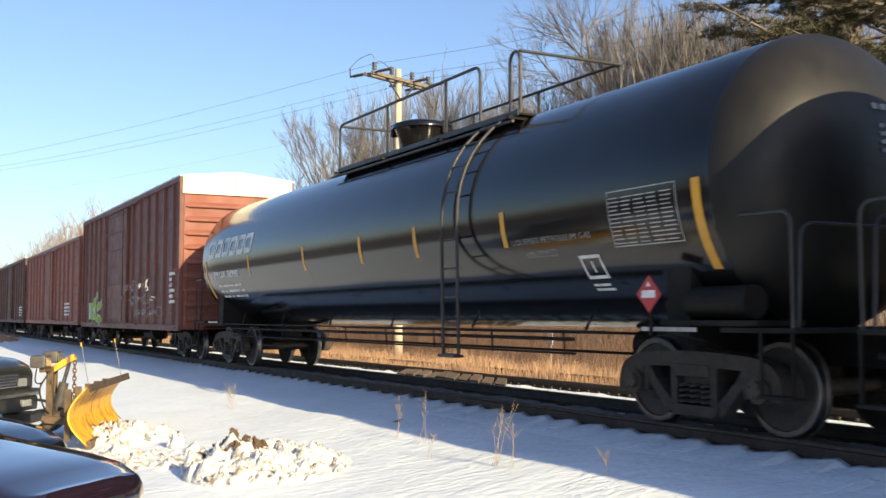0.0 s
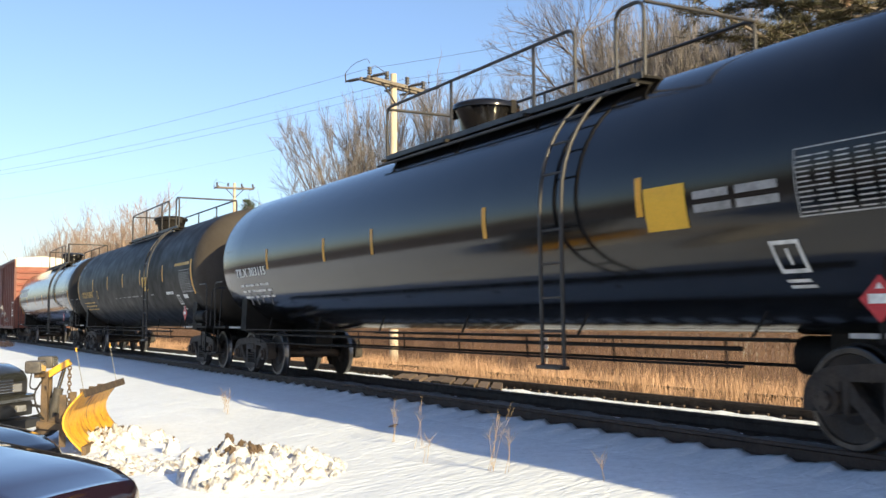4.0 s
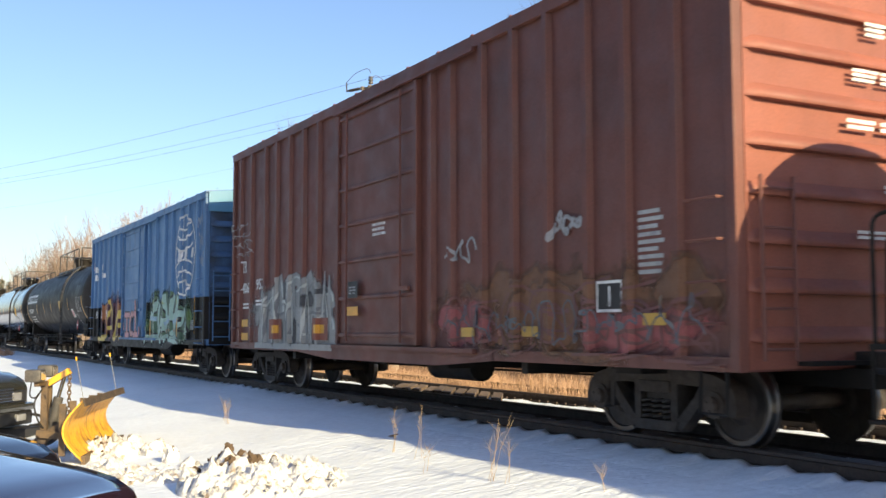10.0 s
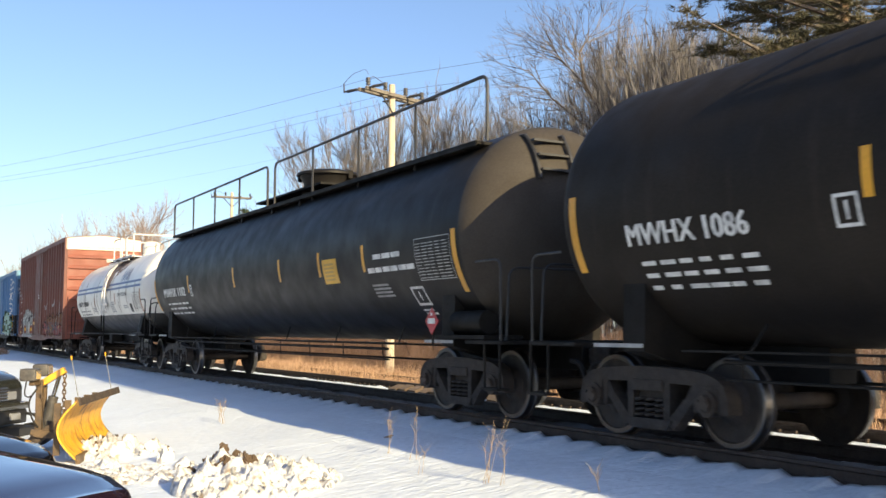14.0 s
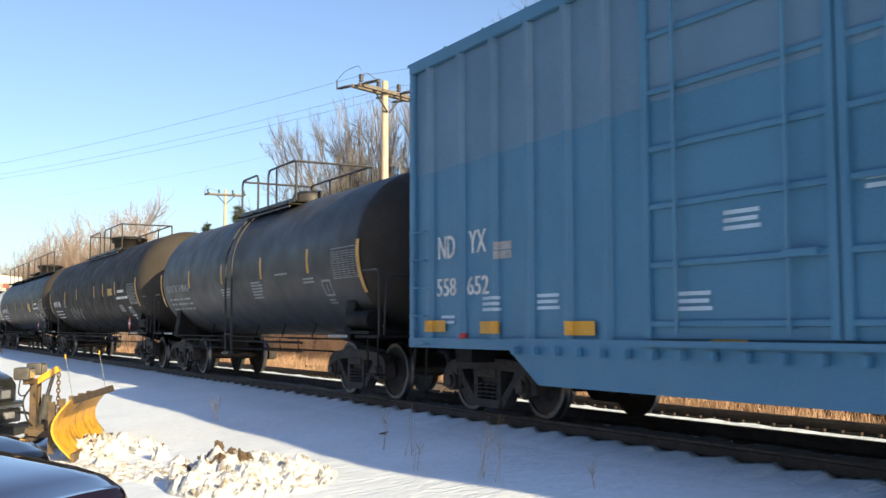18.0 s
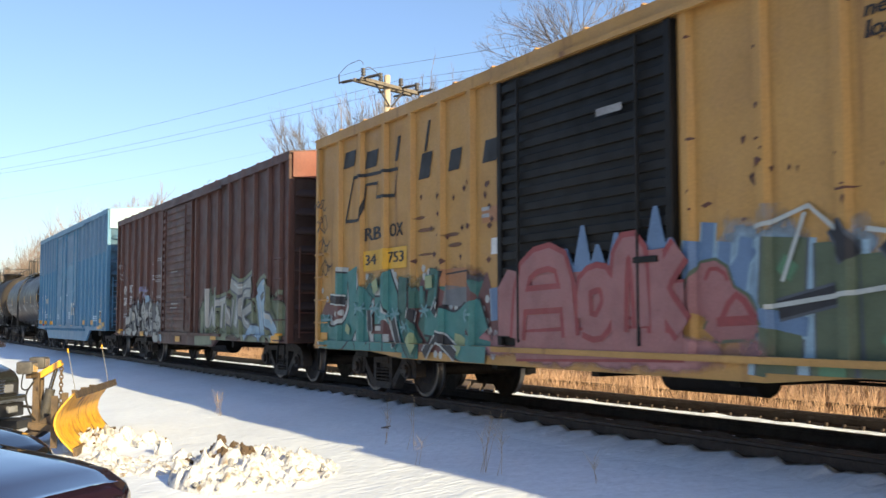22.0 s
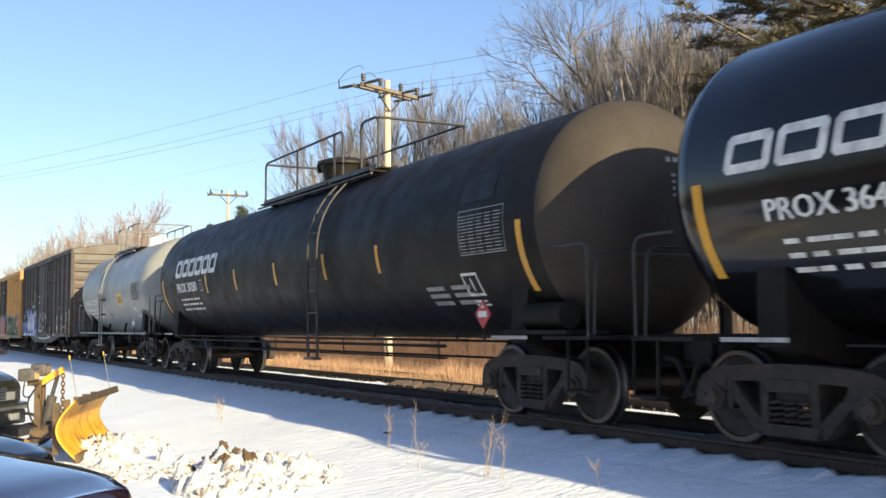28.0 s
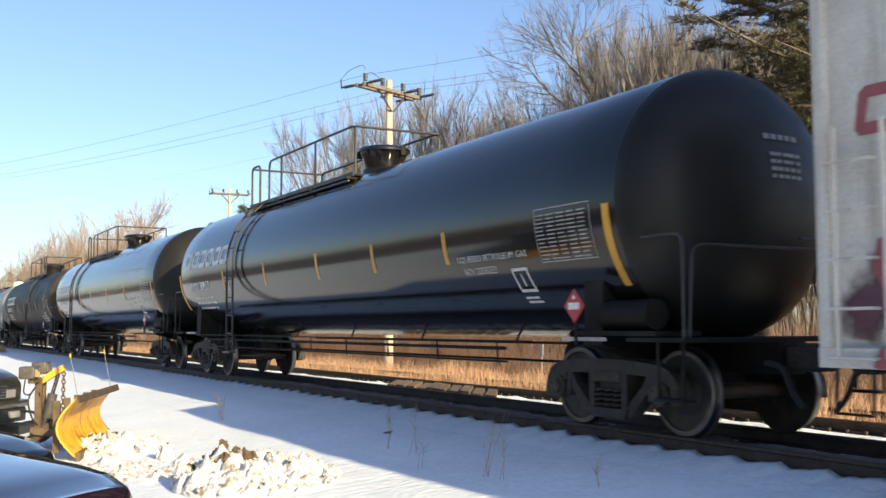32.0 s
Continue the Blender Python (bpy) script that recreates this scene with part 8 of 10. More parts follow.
paint_side(b, "small_stencil", d_bars(6.55, 7.05, 1.65, 2.2, 9, random.Random(4), 3, 0.5, 0.35), M_PALE, "", 0.009)
paint_side(b, "small_stencil", d_bars(-5.55, -5.2, 1.98, 2.2, 2, random.Random(4), 1, 0.9, 0.1), M_PALE, "", 0.009)
paint_side(b, "red_mark", d_rect(-6.35, -6.25, 1.0, 1.08), M_RED, "small red round mark", 0.02)
for x_ in spread(-5.0, 4.2, 24):      # the row of brackets along the sill
    part("sill_bracket", boxm(x_ - 0.03, x_ + 0.03, -1.66, -1.58, 0.84, 0.93), M_SKYB, b)
paint_side(b, "test_panel", d_rect(6.54, 7.04, 1.24, 1.54), M_DARKT, "dark panel with white border", 0.02)
paint_side(b, "panel_border", d_frame(6.54, 7.04, 1.24, 1.54, 0.03), M_WHITE, "", 0.024)
paint_side(b, "posted_card", d_poly([(1.35, 1.45), (2.0, 1.42), (2.02, 1.88), (1.34, 1.9)]), M_GRF["pale"], "weathered printed card on the door", 0.115)
paint_side(b, "card_print", d_poly([(1.5, 1.5), (1.85, 1.5), (1.9, 1.75), (1.7, 1.84), (1.48, 1.72)]), M_GRF["dustgrey"], "", 0.118)

# ---- dark brown box car
P12 = [-6.92, -6.03, -5.21, -4.40, -3.54, -2.77, 1.36, 2.30, 3.12, 3.92, 4.75, 5.61, 6.46, 7.1]
# oxide cap on the dark brown end stands in for sunlight there
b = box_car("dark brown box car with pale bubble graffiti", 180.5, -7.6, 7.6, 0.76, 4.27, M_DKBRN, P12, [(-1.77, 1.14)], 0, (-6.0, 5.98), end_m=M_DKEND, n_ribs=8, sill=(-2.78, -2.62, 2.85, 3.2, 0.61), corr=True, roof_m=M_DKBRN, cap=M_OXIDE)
paint_side(b, "sprayed_patch", d_rect(-6.5, -1.6, 0.4, 1.9), M_MIST["dustgrey"], "", 0.004)
piece(b, (((-6.09, 1.21), (-5.89, 0.81)), ((-5.79, 1.54), (-5.69, 0.84)), ((-5.45, 1.62), (-5.40, 0.84)), ((-5.10, 1.59), (-5.05, 0.85)), ((-4.76, 1.64), (-4.77, 0.86)), ((-4.47, 1.67), (-4.43, 0.84)), ((-4.14, 1.62), (-4.15, 0.82)), ((-3.85, 1.65), (-3.86, 0.83)), ((-3.56, 1.52), (-3.58, 0.82)), ((-3.27, 1.67), (-3.29, 0.82)), ((-3.00, 1.64), (-3.05, 0.81)), ((-2.77, 1.57), (-2.81, 0.80)), ((-2.54, 1.53), (-2.56, 0.71)), ((-2.30, 1.34), (-2.31, 0.68)), ((-2.09, 1.23), (-2.07, 0.67))), 0.2, "dustgrey", "black", 0.1)
piece(b, (((-3.70, 1.65), (-3.43, 1.84)), ((-6.34, 0.79), (-6.20, 1.15)), ((-1.89, 0.87), (-1.76, 0.65)), ((-2.60, 1.60), (-2.46, 1.64)), ((-4.83, 1.69), (-4.69, 1.73))), 0.15, "skyblue", "dustgrey", 0.03)
piece(b, (((-5.79, 1.57), (-5.85, 1.28), (-6.09, 1.15)), ((-5.44, 1.64), (-5.55, 1.23)), ((-4.54, 1.71), (-4.58, 1.42), (-4.35, 1.18)), ((-3.52, 1.46), (-3.64, 1.14)), ((-2.89, 1.63), (-2.87, 1.15))), 0.2, "pebble", "black", 0.06, "stone", 1.507)
piece(b, (((-6.01, 0.92), (-5.31, 0.85)), ((-4.17, 1.15), (-3.95, 0.90), (-3.65, 1.03)), ((-2.71, 1.06), (-2.30, 1.01), (-2.56, 0.75), (-2.07, 0.73))), 0.18, "stone", "black", 0.06, "pebble", 1.514)
piece(b, (((-5.38, 1.63), (-5.11, 1.23)), ((-3.97, 1.69), (-4.25, 1.45), (-3.79, 1.27)), ((-3.12, 1.69), (-3.35, 1.43), (-2.96, 1.32)), ((-2.54, 1.57), (-2.30, 1.36), (-2.56, 1.24), (-2.24, 1.15))), 0.18, "stone", "black", 0.06, "pebble", 1.521)
piece(b, (((-5.05, 1.60), (-4.72, 1.30)), ((-3.91, 1.61), (-3.87, 1.40)), ((-2.30, 1.26), (-2.00, 1.19))), 0.15, "pebble", "black", 0.05, "stone", 1.528)
piece(b, (((-5.03, 1.15), (-4.86, 0.84), (-4.43, 0.99)), ((-3.43, 1.04), (-3.22, 0.84), (-2.99, 1.04)), ((-2.01, 1.15), (-2.31, 0.86))), 0.15, "pebble", "black", 0.05, "stone", 1.535)
paint_side(b, "graffiti_edge", d_poly(*[p for q in (((-5.73, 1.02), (-5.55, 1.12)), ((-5.22, 1.05), (-5.31, 1.21)), ((-4.72, 1.36), (-4.61, 1.25)), ((-4.38, 1.50), (-4.16, 1.56)), ((-4.06, 1.35), (-3.91, 1.38)), ((-3.72, 1.36), (-3.79, 1.20)), ((-3.42, 1.30), (-3.21, 1.27)), ((-3.07, 1.52), (-3.14, 1.43)), ((-2.80, 1.38), (-2.71, 1.23)), ((-2.55, 1.16), (-2.30, 1.15)), ((-2.62, 0.97), (-2.43, 0.90)), ((-2.31, 0.81), (-2.19, 0.90)), ((-4.77, 0.99), (-4.60, 0.91)), ((-4.35, 1.03), (-4.19, 0.95)), ((-3.84, 0.93), (-3.72, 0.85)), ((-3.08, 0.92), (-2.91, 0.87)), ((-5.89, 1.05), (-5.99, 0.97)), ((-2.81, 0.89), (-2.68, 0.82)), ((-3.57, 1.00), (-3.46, 0.88)), ((-5.40, 1.41), (-5.38, 1.28)), ((-2.48, 1.43), (-2.41, 1.38))) for p in stroke(q, 0.035)], step=0.00003), M_GRF["black"], "short dark strokes inside the letters", 0.05)
piece(b, (((-4.38, 1.97), (-4.34, 2.14), (-4.16, 2.03), (-4.09, 2.16)), ((-4.05, 1.99), (-3.84, 2.15), (-3.87, 1.98)), ((-4.38, 2.06), (-3.84, 2.04)), ((-4.30, 1.86), (-4.13, 1.96), (-3.98, 1.86), (-3.84, 1.93)), ((-3.65, 2.03), (-3.48, 2.02)), ((-3.57, 2.09), (-3.56, 1.96))), 0.04, "violet", "silver", 0.03)
box_bars(b, -6.75, -6.3, 1.3, 1.45, 2, 5, M_PALE, 3)
paint_side(b, "sprayed_patch", d_rect(1.3, 3.4, 0.5, 1.9), M_MIST["olive"], "", 0.004)
paint_side(b, "sprayed_patch", d_rect(5.4, 8.0, 0.4, 1.75), M_MIST["sage"], "", 0.0046)
paint_side(b, "sprayed_patch", d_rect(2.2, 6.6, 0.3, 1.8), M_MIST["sage"], "", 0.0052)
piece(b, (((1.87, 1.40), (1.77, 0.78)), ((1.46, 0.72), (3.87, 0.82)), ((4.93, 0.85), (6.41, 0.81)), ((6.43, 1.32), (6.52, 0.88)), ((6.72, 1.21), (6.71, 0.85)), ((7.01, 1.31), (6.99, 0.83)), ((7.21, 1.33), (7.19, 0.83))), 0.2, "sage", "olive", 0.05)
piece(b, (((6.88, 1.76), (6.97, 1.73), (6.79, 1.67)), ((7.11, 1.72), (7.20, 1.70))), 0.07, "sage", "olive", 0.02)
piece(b, (((2.34, 1.91), (2.41, 1.06), (2.65, 1.47), (2.79, 1.06), (2.93, 1.91)),), 0.13, "pebble", "slate", 0.07, "pale", 1.504, 0.07, "sage")
piece(b, (((3.12, 1.57), (3.81, 1.65)), ((3.43, 1.57), (3.35, 1.03))), 0.14, "pebble", "slate", 0.07, "pale", 1.508, 0.07, "sage")
piece(b, (((3.79, 1.51), (3.86, 1.04), (3.90, 1.53), (4.04, 1.08), (4.23, 1.63)),), 0.12, "stone", "slate", 0.07, "pale", 1.512, 0.07, "sage")
piece(b, (((4.03, 1.98), (4.75, 1.82), (5.57, 2.02)), ((4.63, 1.78), (4.36, 1.06))), 0.22, "stone", "slate", 0.08, "pale", 1.516, 0.07, "sage")
piece(b, (((5.39, 1.73), (4.96, 1.71), (4.82, 1.34), (5.44, 1.46)), ((4.87, 1.32), (5.01, 1.15), (5.31, 1.07))), 0.15, "stone", "slate", 0.08, "pale", 1.523, 0.07)
piece(b, (((5.15, 0.85), (5.43, 1.00), (5.89, 0.97), (6.16, 0.84)),), 0.17, "skyblue", "slate", 0.08, None, 1.526, 0.07)
piece(b, (((5.86, 1.71), (6.02, 1.32), (6.16, 0.84)), ((5.86, 1.71), (6.19, 1.87), (6.35, 1.62), (6.01, 1.39)), ((6.17, 1.36), (6.53, 1.18), (6.91, 0.91))), 0.23, "skyblue", "slate", 0.08, "pale", 1.53, 0.07, "sage")
box_text(b, (("GM", -6.72, -6.32, 2.0, 2.24), ("RC", -5.94, -5.6, 2.02, 2.26), ("210", -6.74, -6.27, 1.66, 1.9), ("57", -5.94, -5.62, 1.68, 1.92)))
for xa, xb, za, zb in ((-2.6, -2.1, 2.8, 2.9), (-2.7, -2.1, 2.36, 2.44), (-2.7, -2.1, 2.24, 2.32), (-2.62, -2.14, 1.8, 1.88)):
    box_bars(b, xa, xb, za, zb, 2, 7, M_PALE, 6)
paint_side(b, "door_stop", d_rect(-2.1, -2.0, 1.72, 2.9), M_PALE, "pale upright door stop", 0.02)
reflectors(b, ((-6.9, 0.88), (-3.9, 0.84), (0.0, 0.74), (3.03, 0.82)), 0.42, 0.13)
paint_side(b, "reflector", d_rect(6.85, 7.29, 0.765, 0.94), M_YEL, "large yellow reflective patch", 0.05)
for x, z, n_ in ((-3.0, 2.3, 3), (-3.0, 1.9, 2), (-3.0, 2.7, 2)):
    box_bars(b, x, x + 0.34, z, z + 0.05 * n_, n_, n_, M_PALE)
for x, z in ((-0.7, 2.4), (-0.6, 1.6), (-0.7, 1.5)):
    box_bars(b, x, x + 0.7, z, z + 0.05, 1, 4, M_GREYT, 3, 0.12)
tags(b, -7.3, -6.7, 2.4, 3.0, 5, M_GREYT, 2, 0.025)

# ---- mustard box car with a black door
P13 = [-6.66, -5.82, -4.96, -4.09, -3.22, -2.43, 1.55, 2.47, 3.3, 4.15, 4.96, 5.8, 6.65]
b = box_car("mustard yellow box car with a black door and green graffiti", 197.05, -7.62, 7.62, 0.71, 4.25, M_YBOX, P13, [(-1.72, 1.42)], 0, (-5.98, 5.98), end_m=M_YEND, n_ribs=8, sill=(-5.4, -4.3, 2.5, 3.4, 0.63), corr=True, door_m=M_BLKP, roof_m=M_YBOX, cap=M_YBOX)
for xa, z, w_, h_ in ((-6.56, 3.64, 0.43, 0.26), (-5.72, 3.53, 0.41, 0.26), (-4.67, 3.51, 0.09, 0.36), (-3.75, 3.52, 0.07, 0.42), (-3.92, 3.14, 0.32, 0.36), (-3.07, 3.15, 0.30, 0.28), (-2.19, 3.14, 0.34, 0.28)):
    paint_side(b, "word_mark", d_poly([(xa, z), (xa + w_, z), (xa + w_ + 0.3 * h_, z + h_), (xa + 0.3 * h_, z + h_)]), M_DARKT, "black slanted word mark block", 0.009)
paint_side(b, "emblem", d_poly(*stroke([(-6.45, 2.77), (-6.14, 3.45), (-4.56, 3.39), (-4.67, 3.01), (-5.29, 3.05), (-5.25, 3.26), (-5.67, 3.28), (-5.8, 2.74), (-6.45, 2.77)], 0.055)), M_DARKT, "black line emblem", 0.011)
box_text(b, (("RB", -5.72, -5.12, 2.4, 2.6), ("OX", -4.84, -4.4, 2.4, 2.6)), M_DARKT)
for tx, xa, xb, za in (("34", -5.66, -5.26, 2.02), ("753", -4.86, -4.34, 2.02)):
    paint_side(b, "lettering", d_text(tx, xa, xb, za, za + 0.16, fat=0.012), M_DARKT, "stencilled car marking", 0.024)
paint_side(b, "number_ground", d_rect(-5.74, -4.26, 1.93, 2.24), M_PLAC, "yellow ground of the number", 0.02)
box_text(b, (("next", 3.52, 3.95, 3.5, 3.6), ("load", 3.52, 3.95, 3.33, 3.47), ("any", 5.2, 5.6, 3.46, 3.58), ("road", 5.18, 5.68, 3.3, 3.44)), M_DARKT, "small black slogan", shear=0.2)
paint_side(b, "emblem", d_poly(*(stroke([(4.4, 3.68), (4.58, 3.5), (4.4, 3.28)], 0.06) + stroke([(4.85, 3.68), (4.66, 3.5), (4.85, 3.28)], 0.06))), M_BLUEP, "blue crossed emblem", 0.009)
paint_side(b, "sprayed_patch", d_rect(-4.6, -1.6, 0.8, 1.9), M_MIST["maroon"], "", 0.004)
paint_side(b, "sprayed_patch", d_rect(-8.4, -1.6, 0.3, 1.9), M_MIST["teal"], "", 0.0052)
paint_side(b, "graffiti_ground", d_poly(*cloud(-7.5, -1.85, 0.74, 1.85, random.Random(5), 24, 0.45), step=0), M_GRF["maroon"], "dark maroon ground with pale dots", 0.0056)
paint_side(b, "graffiti_shine", d_poly(*[[(x_ + 0.055 * math.cos(k), z_ + 0.055 * math.sin(k)) for k in range(6)] for x_, z_ in [(-7.42, 1.68), (-7.2, 1.53), (-6.86, 1.28), (-6.57, 1.3), (-5.64, 1.85), (-4.65, 1.83), (-4.66, 1.7), (-3.77, 1.89), (-3.62, 1.83), (-3.75, 1.78), (-5.48, 1.19), (-5.48, 1.05), (-3.06, 1.45), (-2.86, 1.33), (-3.0, 1.35), (-2.08, 1.43), (-2.18, 1.3), (-2.09, 1.15), (-2.16, 1.1), (-2.03, 1.04), (-1.89, 1.0), (-1.84, 0.74), (-1.87, 0.9), (-3.3, 0.72), (-3.16, 0.71)]], step=0.00002), M_GRF["pale"], "", 0.0068)
piece(b, (((-3.12, 1.67), (-2.49, 1.70)),), 0.2, "orange", "black", 0.05)
piece(b, (((-3.15, 1.51), (-2.51, 1.46)),), 0.26, "dustgrey", "black", 0.05)
piece(b, (((-1.85, 1.57), (-1.82, 1.17)),), 0.3, "denim", "skyblue", 0.05)
piece(b, (((-7.39, 0.75), (-5.63, 0.72)), ((-5.15, 0.73), (-3.80, 0.71)), ((-6.14, 0.72), (-5.09, 0.71))), 0.26, "teal", "black", 0.04, None, 1.503)
piece(b, (((-6.18, 1.99), (-6.09, 1.34), (-6.49, 0.92), (-7.21, 0.91), (-7.29, 1.27)), ((-6.85, 1.76), (-6.36, 1.72)), ((-5.61, 1.61), (-5.82, 1.17), (-5.69, 0.73)), ((-5.00, 1.82), (-4.58, 1.24), (-4.23, 0.77)), ((-5.15, 0.97), (-5.15, 0.71)), ((-5.34, 1.32), (-5.07, 1.32))), 0.4, "teal", "black", 0.06, None, 1.506, 0.07, "pale")
piece(b, (((-4.31, 1.78), (-4.33, 1.34), (-4.07, 0.88), (-3.85, 0.73)), ((-3.88, 1.58), (-3.88, 1.34)), ((-3.36, 1.86), (-3.47, 1.36), (-3.77, 0.99))), 0.36, "jade", "black", 0.06, "teal", 1.514)
piece(b, (((-3.23, 1.16), (-2.83, 1.09), (-2.46, 1.26), (-2.45, 1.39)), ((-3.06, 0.97), (-2.41, 0.79), (-1.99, 0.73)), ((-2.39, 1.34), (-2.19, 0.98)), ((-3.69, 1.16), (-3.29, 1.13))), 0.36, "teal", "black", 0.06, None, 1.521)
piece(b, (((-5.33, 1.78), (-5.25, 1.60)), ((-3.67, 1.69), (-3.47, 1.70)), ((-4.09, 0.95), (-3.91, 0.75)), ((-2.85, 0.92), (-2.64, 0.88), (-2.73, 0.77)), ((-6.27, 1.09), (-6.33, 0.98))), 0.17, "limewash", "teal", 0.03, None, 1.53)
piece(b, (((-7.01, 1.53), (-6.38, 1.49)), ((-3.99, 1.32), (-4.05, 1.18)), ((-3.57, 0.70), (-3.24, 0.95), (-2.71, 0.71)), ((-5.48, 1.33), (-5.45, 1.01)), ((-3.28, 1.46), (-3.43, 1.26)), ((-4.67, 1.20), (-4.47, 0.80))), 0.13, "black", "pale", 0.05, None, 1.536)
paint_side(b, "graffiti_shine", d_poly(*[p for q in (((-5.95, 1.35), (-5.57, 1.36)), ((-5.88, 1.46), (-5.65, 1.24)), ((-5.64, 1.45), (-5.89, 1.26)), ((-5.45, 1.35), (-5.10, 1.35)), ((-5.38, 1.45), (-5.17, 1.24)), ((-5.16, 1.43), (-5.40, 1.25)), ((-5.04, 1.22), (-4.71, 1.24)), ((-4.97, 1.32), (-4.77, 1.12)), ((-4.77, 1.31), (-4.99, 1.13)), ((-4.43, 1.07), (-4.13, 1.09)), ((-4.36, 1.17), (-4.19, 0.98)), ((-4.18, 1.16), (-4.38, 0.99)), ((-3.81, 1.30), (-3.54, 1.31)), ((-3.75, 1.39), (-3.59, 1.21)), ((-3.59, 1.38), (-3.77, 1.22)), ((-2.59, 1.23), (-2.37, 1.24)), ((-2.54, 1.31), (-2.42, 1.15)), ((-2.41, 1.31), (-2.56, 1.16)), ((-7.39, 1.18), (-6.93, 1.19)), ((-7.30, 1.29), (-7.02, 1.06)), ((-7.02, 1.28), (-7.32, 1.07)), ((-4.73, 1.26), (-4.42, 1.27)), ((-4.67, 1.35), (-4.48, 1.16)), ((-4.48, 1.34), (-4.69, 1.17))) for p in stroke(q, 0.035)], step=0.00002), M_GRF["aqua"], "pale blue splashes on the letters", 0.052)
paint_side(b, "graffiti_ground", d_poly(*[[(q[0][0] - 0.2, q[0][1]), (q[0][0] + 0.2, q[0][1]), (q[1][0] + 0.03, q[1][1]), (q[1][0] - 0.03, q[1][1])] for q in (((-0.84, 1.62), (-0.83, 1.97)), ((-0.56, 1.61), (-0.55, 1.98)), ((-0.28, 1.60), (-0.29, 1.94)), ((0.00, 1.59), (0.01, 2.17)), ((0.27, 1.58), (0.26, 1.95)), ((0.56, 1.57), (0.57, 2.05)), ((0.82, 1.66), (0.82, 1.94)), ((1.17, 1.69), (1.17, 2.26)), ((1.37, 1.72), (1.38, 1.94)), ((0.98, 1.70), (0.97, 1.94)))], step=0.00003), M_GRF["denim"], "dull blue sprayed spikes", 0.103, 1.5, 0)
paint_side(b, "graffiti_ground", d_poly(*cloud(-1.68, 1.38, 0.98, 1.78, random.Random(4), 14, 0.16), step=0), M_GRF["rose"], "pink ground of the letters", 0.105, 1.5, 0)
piece(b, (((-1.29, 0.87), (1.54, 0.95)), ((-1.23, 1.20), (-0.21, 1.25)), ((0.12, 1.34), (1.56, 1.36))), 0.3, "rose", "oldrose", 0.06, None, 1.602, 0)
piece(b, (((-1.24, 0.95), (-1.07, 1.73), (-0.38, 1.80), (-0.20, 0.99)), ((-1.11, 1.39), (-0.28, 1.41)), ((0.04, 1.19), (0.06, 1.53), (0.37, 1.59), (0.48, 1.34), (0.29, 1.10), (0.05, 1.14)), ((0.60, 1.05), (0.66, 1.81), (0.91, 1.82), (0.99, 1.10)), ((1.19, 1.84), (1.21, 1.04)), ((1.52, 1.82), (1.24, 1.46), (1.55, 1.08))), 0.2, "rose", "oldrose", 0.13, None, 1.612, 0)
piece(b, (((1.56, 1.54), (1.61, 1.89)), ((1.74, 1.62), (1.79, 2.05)), ((1.95, 1.52), (1.99, 1.86)), ((2.15, 1.43), (2.25, 1.88)), ((2.07, 1.54), (2.31, 1.80)), ((2.23, 1.22), (2.90, 1.10))), 0.16, "denim", "skyblue", 0.05)
piece(b, (((1.59, 1.23), (1.75, 1.58), (1.97, 1.47), (1.68, 1.25)), ((1.82, 1.01), (2.07, 1.34), (2.34, 1.04)), ((1.83, 1.10), (2.33, 1.12))), 0.24, "rose", "olive", 0.06, "oldrose", 1.507)
paint_side(b, "sprayed_patch", d_rect(1.3, 3.7, 0.82, 2.15), M_MIST["skyblue"], "", 0.004)
paint_side(b, "sprayed_patch", d_rect(6.0, 7.5, 0.7, 2.0), M_MIST["pink"], "", 0.005)
piece(b, (((2.70, 1.85), (2.60, 0.67)), ((3.20, 1.78), (3.19, 0.69)), ((3.63, 1.67), (3.66, 0.70)), ((4.07, 1.87), (4.09, 0.72)), ((4.41, 1.89), (4.39, 0.71)), ((4.88, 1.78), (4.86, 0.72)), ((5.34, 1.76), (5.32, 0.71)), ((5.72, 1.89), (5.69, 0.73)), ((6.02, 1.84), (6.02, 0.72)), ((6.30, 1.85), (6.24, 0.73)), ((6.50, 1.18), (6.48, 0.73)), ((6.80, 1.05), (6.79, 0.73)), ((7.14, 0.95), (7.13, 0.73)), ((7.41, 0.91), (7.41, 0.73))), 0.42, "olive", "slate", 0.05, None, 1.5, 0.07, "skyblue")
piece(b, (((6.73, 1.25), (7.00, 1.15), (7.46, 1.07)), ((6.74, 1.45), (7.10, 1.38), (7.49, 1.32)), ((6.82, 1.62), (7.20, 1.50), (7.47, 1.18))), 0.36, "rose", "oldrose", 0.03, None, 1.503)
piece(b, (((6.66, 1.35), (6.72, 1.62), (7.02, 1.69), (7.25, 1.57), (7.27, 1.39)), ((7.32, 1.53), (7.46, 1.62), (7.50, 1.49)), ((7.14, 1.15), (7.29, 1.34), (7.49, 1.30))), 0.09, "pinkwash", "rose", 0.05, None, 1.508)
piece(b, (((3.90, 1.20), (3.66, 0.94)), ((4.90, 1.27), (4.83, 1.07)), ((5.95, 1.48), (5.97, 1.33)), ((6.17, 1.15), (6.60, 1.05)), ((5.45, 0.81), (5.70, 0.80)), ((7.18, 0.81), (7.41, 0.83)), ((4.54, 0.83), (4.65, 0.73)), ((2.75, 1.66), (2.65, 1.53)), ((3.06, 0.75), (3.32, 0.74))), 0.16, "moss", "green", 0.05, None, 1.508)
